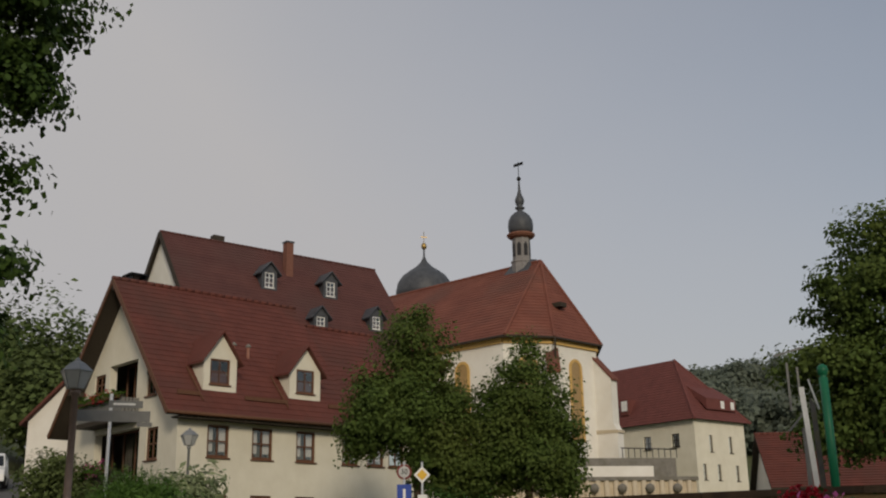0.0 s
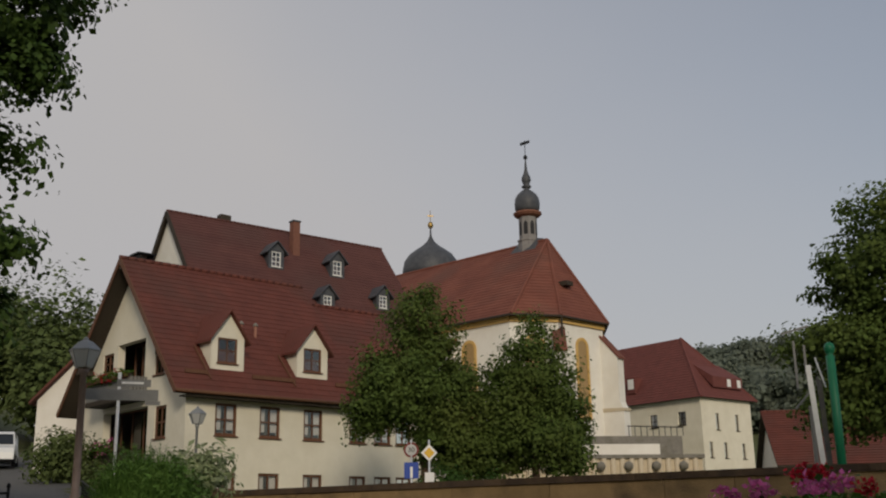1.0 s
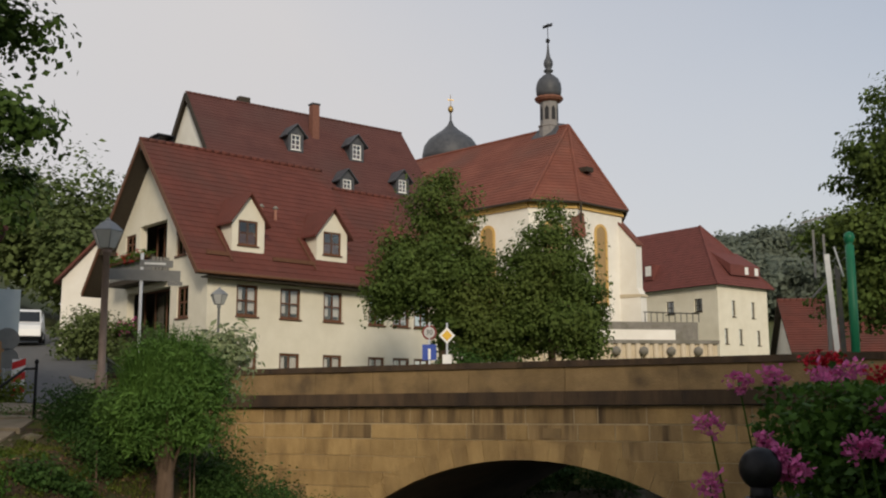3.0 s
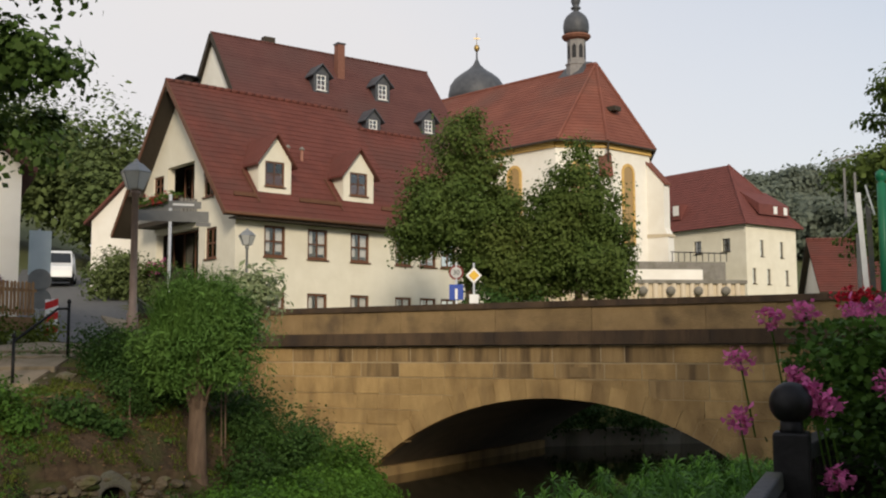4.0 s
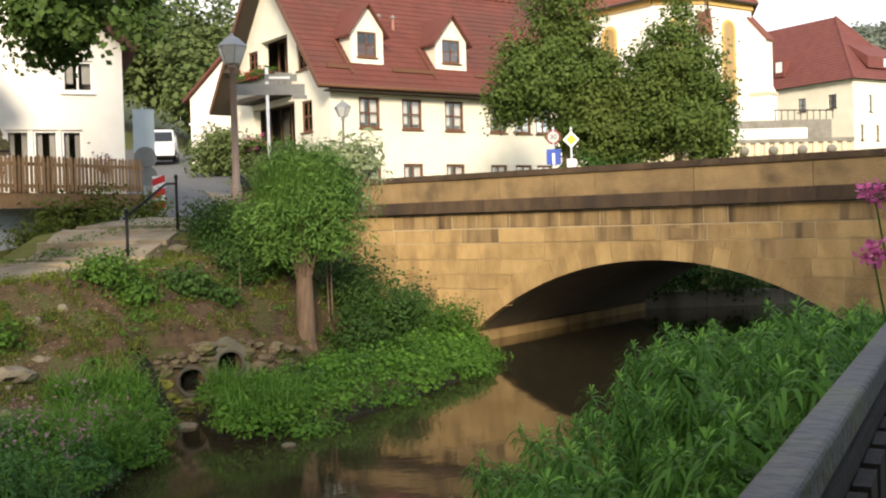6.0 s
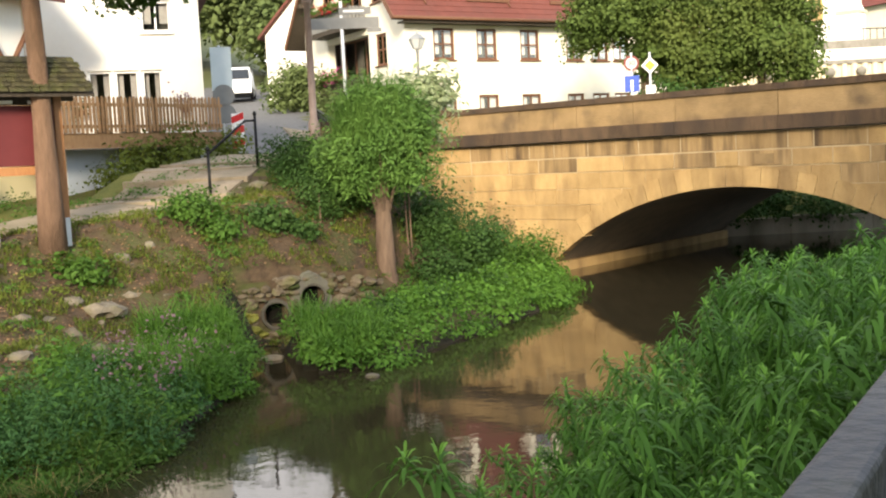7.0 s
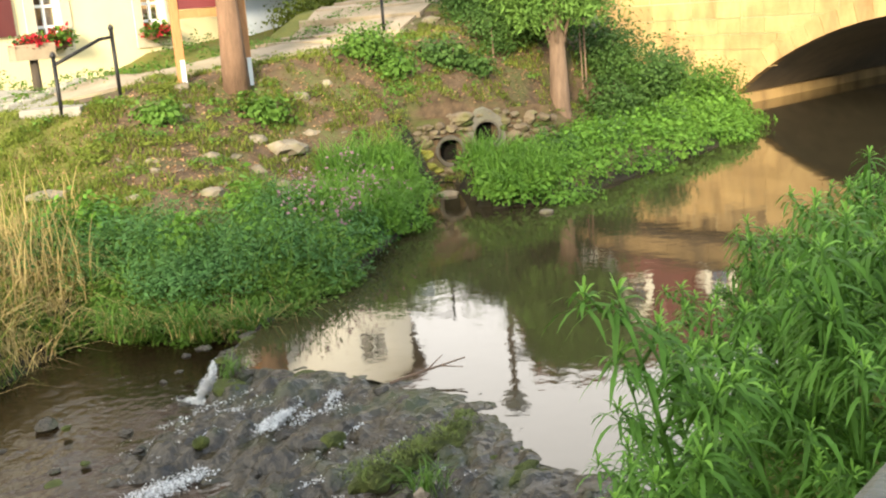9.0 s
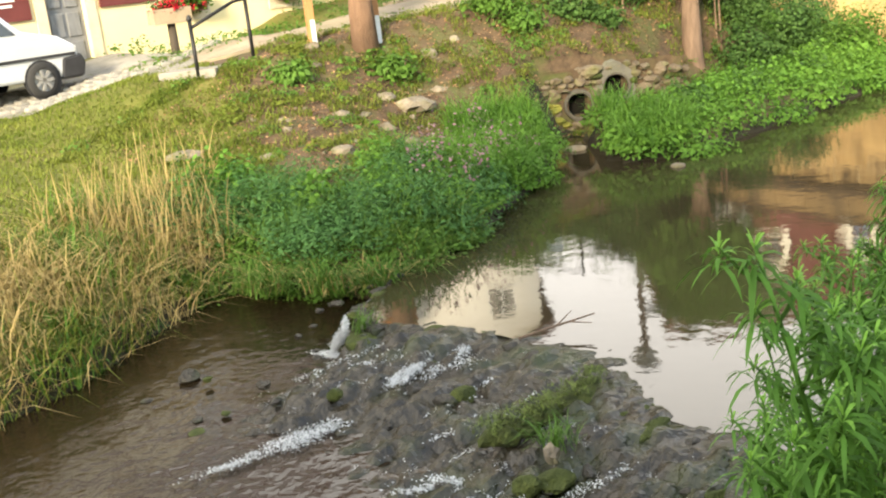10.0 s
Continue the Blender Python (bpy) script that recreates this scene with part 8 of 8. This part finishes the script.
# tall lance-leaved plants on the bank under the railing
def lance_leaf(v, f, o, a, rise, ln, droop, wide):
    """One arching, tapering leaf from o, heading a, added to the vertex and face lists."""
    d, s = np.array((math.cos(a), math.sin(a), 0)), np.array((-math.sin(a), math.cos(a), 0))
    for q, w in ((0, 0.15), (0.25, 0.8), (0.55, 1.0), (0.82, 0.6), (1, 0.04)):
        p = o + d * ln * (math.cos(rise) * q - 0.12 * q * q) + np.array((0, 0, ln * (math.sin(rise) * q - droop * q * q)))
        v += [tuple(p - s * ln * wide * w), tuple(p + s * ln * wide * w + np.array((0, 0, ln * wide * w * 0.5)))]
    b = len(v) - 10
    f += [(b + 2 * j, b + 2 * j + 1, b + 2 * j + 3, b + 2 * j + 2) for j in range(4)]


def balsam(seed, high):
    r = np.random.RandomState(seed)
    t = root("balsam_plant", pose(0, 0, 0), "tall lance-leaved green plant on the bank", "plant", "bank plants")
    lean = r.uniform(-0.16, 0.16, 2)
    at = lambda k: np.array((lean[0] * k * k * high, lean[1] * k * k * high, high * k))
    stalk = Shape().tube([tuple(at(k)) for k in np.linspace(0, 1, 7)], [0.011, 0.011, 0.01, 0.009, 0.008, 0.006, 0.004], 6)
    tops, old, young = [(at(1.0), 1.0)], ([], []), ([], [])
    for i in range(int(13 * high)):
        k = r.uniform(0.3, 0.95)
        a, ln = i * 2.4 + r.uniform(-0.4, 0.4), r.uniform(0.08, 0.2) * (1.25 - 0.55 * k)
        tip = at(k) + np.array((math.cos(a) * ln, math.sin(a) * ln, ln * 0.85))
        mid = at(k) * 0.5 + tip * 0.5 - np.array((0, 0, 0.02))
        stalk.tube([tuple(at(k)), tuple(mid), tuple(tip)], [0.006, 0.005, 0.003], 5)
        tops.append((tip, r.uniform(0.7, 1.0)))
        for j in range(6):
            q = 0.3 + 0.65 * j / 6
            lance_leaf(*old, at(k) * (1 - q) + tip * q, a + r.uniform(-2, 2), r.uniform(0.1, 0.6), 0.125 * r.uniform(0.7, 1.15), r.uniform(0.55, 0.95), 0.05)
    for o, size in tops:
        turn = r.uniform(0, math.tau)
        for j in range(17):
            ring_ = j / 17
            lance_leaf(*(young if j > 9 else old), o - np.array((0, 0, 0.05 * (1 - ring_))), turn + j * 2.4 + r.uniform(-0.2, 0.2), 0.1 + 1.15 * ring_ + r.uniform(-0.15, 0.15), size * (0.15 - 0.07 * ring_) * r.uniform(0.8, 1.15), 0.8 - 0.35 * ring_, 0.052)
    for i in range(int(34 * high)):
        lance_leaf(*old, at(r.uniform(0.2, 0.97)), r.uniform(0, math.tau), r.uniform(0.1, 0.6), 0.14 * r.uniform(0.7, 1.15), r.uniform(0.6, 1.0), 0.05)
    stalk.make("stalk", BALSAM, t, True)
    Shape().add(*old).make("leaves", BALSAM, t, True)
    Shape().add(*young).make("young_leaves", BALSAM_TIP, t, True)
    return t


kinds = [balsam(300 + i, 0.95 + 0.13 * i) for i in range(6)]
r = np.random.RandomState(333)
spots = []
tries = 0
while len(spots) < 170 and tries < 9000:
    tries += 1
    y = r.uniform(2.2, 9.5)
    x = r.uniform(-1.1, 3.2)
    line = -0.215 + 0.3735 * y
    if x > line - 0.28 or (y < 3.0 and x > line - 0.5):
        continue
    left_lim = np.interp(y, [2.2, 3.4, 4.4, 5.2, 6.0, 7.5, 9.5], [-0.6, -0.84, -1.0, -0.7, -0.3, 0.35, 1.0])
    if x < left_lim:
        continue
    if any((x - a) ** 2 + (y - b) ** 2 < 0.03 for a, b in spots):
        continue
    spots.append((x, y))
first_use = set()
for i, (x, y) in enumerate(spots):
    z = float(ground_height([x], [y])[0])
    d = math.hypot(x, y)
    az = math.degrees(math.atan2(x, y))
    limit = 2.85 + d * math.tan(radians(np.interp(az, [-20, -12, -6, 0, 4, 10, 18], [-21, -17.5, -13, -8.0, -6.0, -5.0, -4.0]))) - z - 0.02
    want = min(limit * r.uniform(0.6, 1.02), 1.75)
    k = int(np.clip(round((want - 0.95) / 0.13), 0, 5))
    sc = want / (0.95 + 0.13 * k)
    if sc < 0.35:
        continue
    m = pose(x, y, z - 0.05, 0, 0, r.uniform(0, 360)) @ Matrix.Diagonal((min(sc, 1.15) * 0.5 + 0.5, min(sc, 1.15) * 0.5 + 0.5, sc, 1))
    if k not in first_use:
        first_use.add(k)
        kinds[k].matrix_basis = m
        base_k = kinds[k]
    else:
        o = copy_thing(kinds[k], m)
        o.matrix_basis = m
for k in range(6):
    if k not in first_use:
        kinds[k].matrix_basis = pose(1.6 + 0.2 * k, 6.8, 1.3)


# ---- stones of the bridge ----
def stone_block(name, poly, y0, y1, mat, parent):
    s = Shape().prism([(a, y0, b) for a, b in poly], (0, y1 - y0, 0))
    return s.make(name, mat, parent)


r = np.random.RandomState(131)
gap, course, ring = 0.009, 0.355, 0.40
# voussoirs
nv = 27
half_angle = math.asin(HALF / RAD)
for i in range(nv):
    a0, a1 = -half_angle + 2 * half_angle * i / nv + 0.0006, -half_angle + 2 * half_angle * (i + 1) / nv - 0.0006
    out = ring + r.uniform(-0.03, 0.06)
    pts = [(ARC_C + (RAD + d) * math.sin(a), ARC_Z + (RAD + d) * math.cos(a)) for a, d in ((a0, 0.0), (a1, 0.0), (a1, out), (a0, out))]
    stone_block("voussoir", pts, -0.014 + r.uniform(-0.008, 0.008), 0.25, SANDSTONE, bridge)
z = -0.25
row = 0
while z < 2.99:
    h = course * r.uniform(0.92, 1.08)
    z1 = min(z + h, 3.0)
    if 3.0 - z1 < 0.15:
        z1 = 3.0
    gap = 0.03 if z1 > 2.4 else 0.014
    s = B0 + r.uniform(0, 0.5)
    while s < 14.5:
        w = r.uniform(0.5, 1.25)
        a, b = s + gap / 2, s + w - gap / 2
        s += w
        n = 7
        low = [(a + (b - a) * i / n, max(z + gap / 2, arch_z(a + (b - a) * i / n, ring - 0.02) if abs(a + (b - a) * i / n - ARC_C) < HALF + ring * 0.9 else -9)) for i in range(n + 1)]
        if min(p[1] for p in low) > z1 - 0.05:
            continue
        mid_s = (a + b) / 2
        if abs(mid_s - ARC_C) < HALF + 0.1 and max(p[1] for p in low) < arch_z(mid_s) + 0.01:
            continue
        if all(abs(p[1] - low[0][1]) < 1e-4 for p in low):
            low = [low[0], low[-1]]
        low = [(p[0], min(p[1], z1 - 0.02)) for p in low]
        top = z1 - gap / 2
        stone_block("stone_block", low + [(b, top), (a, top)], -0.016 + r.uniform(-0.01, 0.01), 0.2, WEATHERED if r.rand() < (0.85 if z1 > 2.7 else 0.25 if z1 > 2.35 else 0.05) else SANDSTONE, bridge)
    z = z1
    row += 1
    if row > 14:
        break
# string course and parapet
s = B0
while s < 14.5:
    w = r.uniform(1.0, 1.7)
    stone_block("string_course_stone", [(s + 0.004, 3.02), (s + w - 0.004, 3.02), (s + w - 0.004, 3.30), (s + 0.004, 3.30)], -0.16 + r.uniform(-0.006, 0.006), 0.3, STAINED_STONE, bridge)
    s += w
joints = [B0, -6.6, -5.2, -3.9, -2.9, -2.01, -0.82, 0.15, 0.78, 2.23, 3.23, 5.47, 7.85, 9.2, 10.9, 12.2, 14.5]
for a, b in zip(joints[:-1], joints[1:]):
    stone_block("parapet_stone", [(a + 0.006, 3.30), (b - 0.006, 3.30), (b - 0.006, 3.80), (a + 0.006, 3.80)], -0.04 + r.uniform(-0.006, 0.006), 0.3, PARAPET_STONE, bridge)
s = B0
while s < 14.5:
    w = r.uniform(1.1, 1.9)
    stone_block("coping_stone", [(s + 0.004, 3.80), (s + w - 0.004, 3.80), (s + w - 0.004, 3.90), (s + w - 0.004, 3.93), (s + 0.004, 3.93)], -0.09 + r.uniform(-0.008, 0.008), 0.36, STAINED_STONE, bridge)
    s += w
Shape().box(14.5, B1, -0.06, 0.3, 2.6, 3.92).make("parapet_end", PARAPET_STONE, bridge)
tablet = Shape().box(4.95, 5.35, -0.03, 0.0, 2.34, 2.55).make("tablet", PARAPET_STONE, bridge, label="small grey stone tablet above the arch")
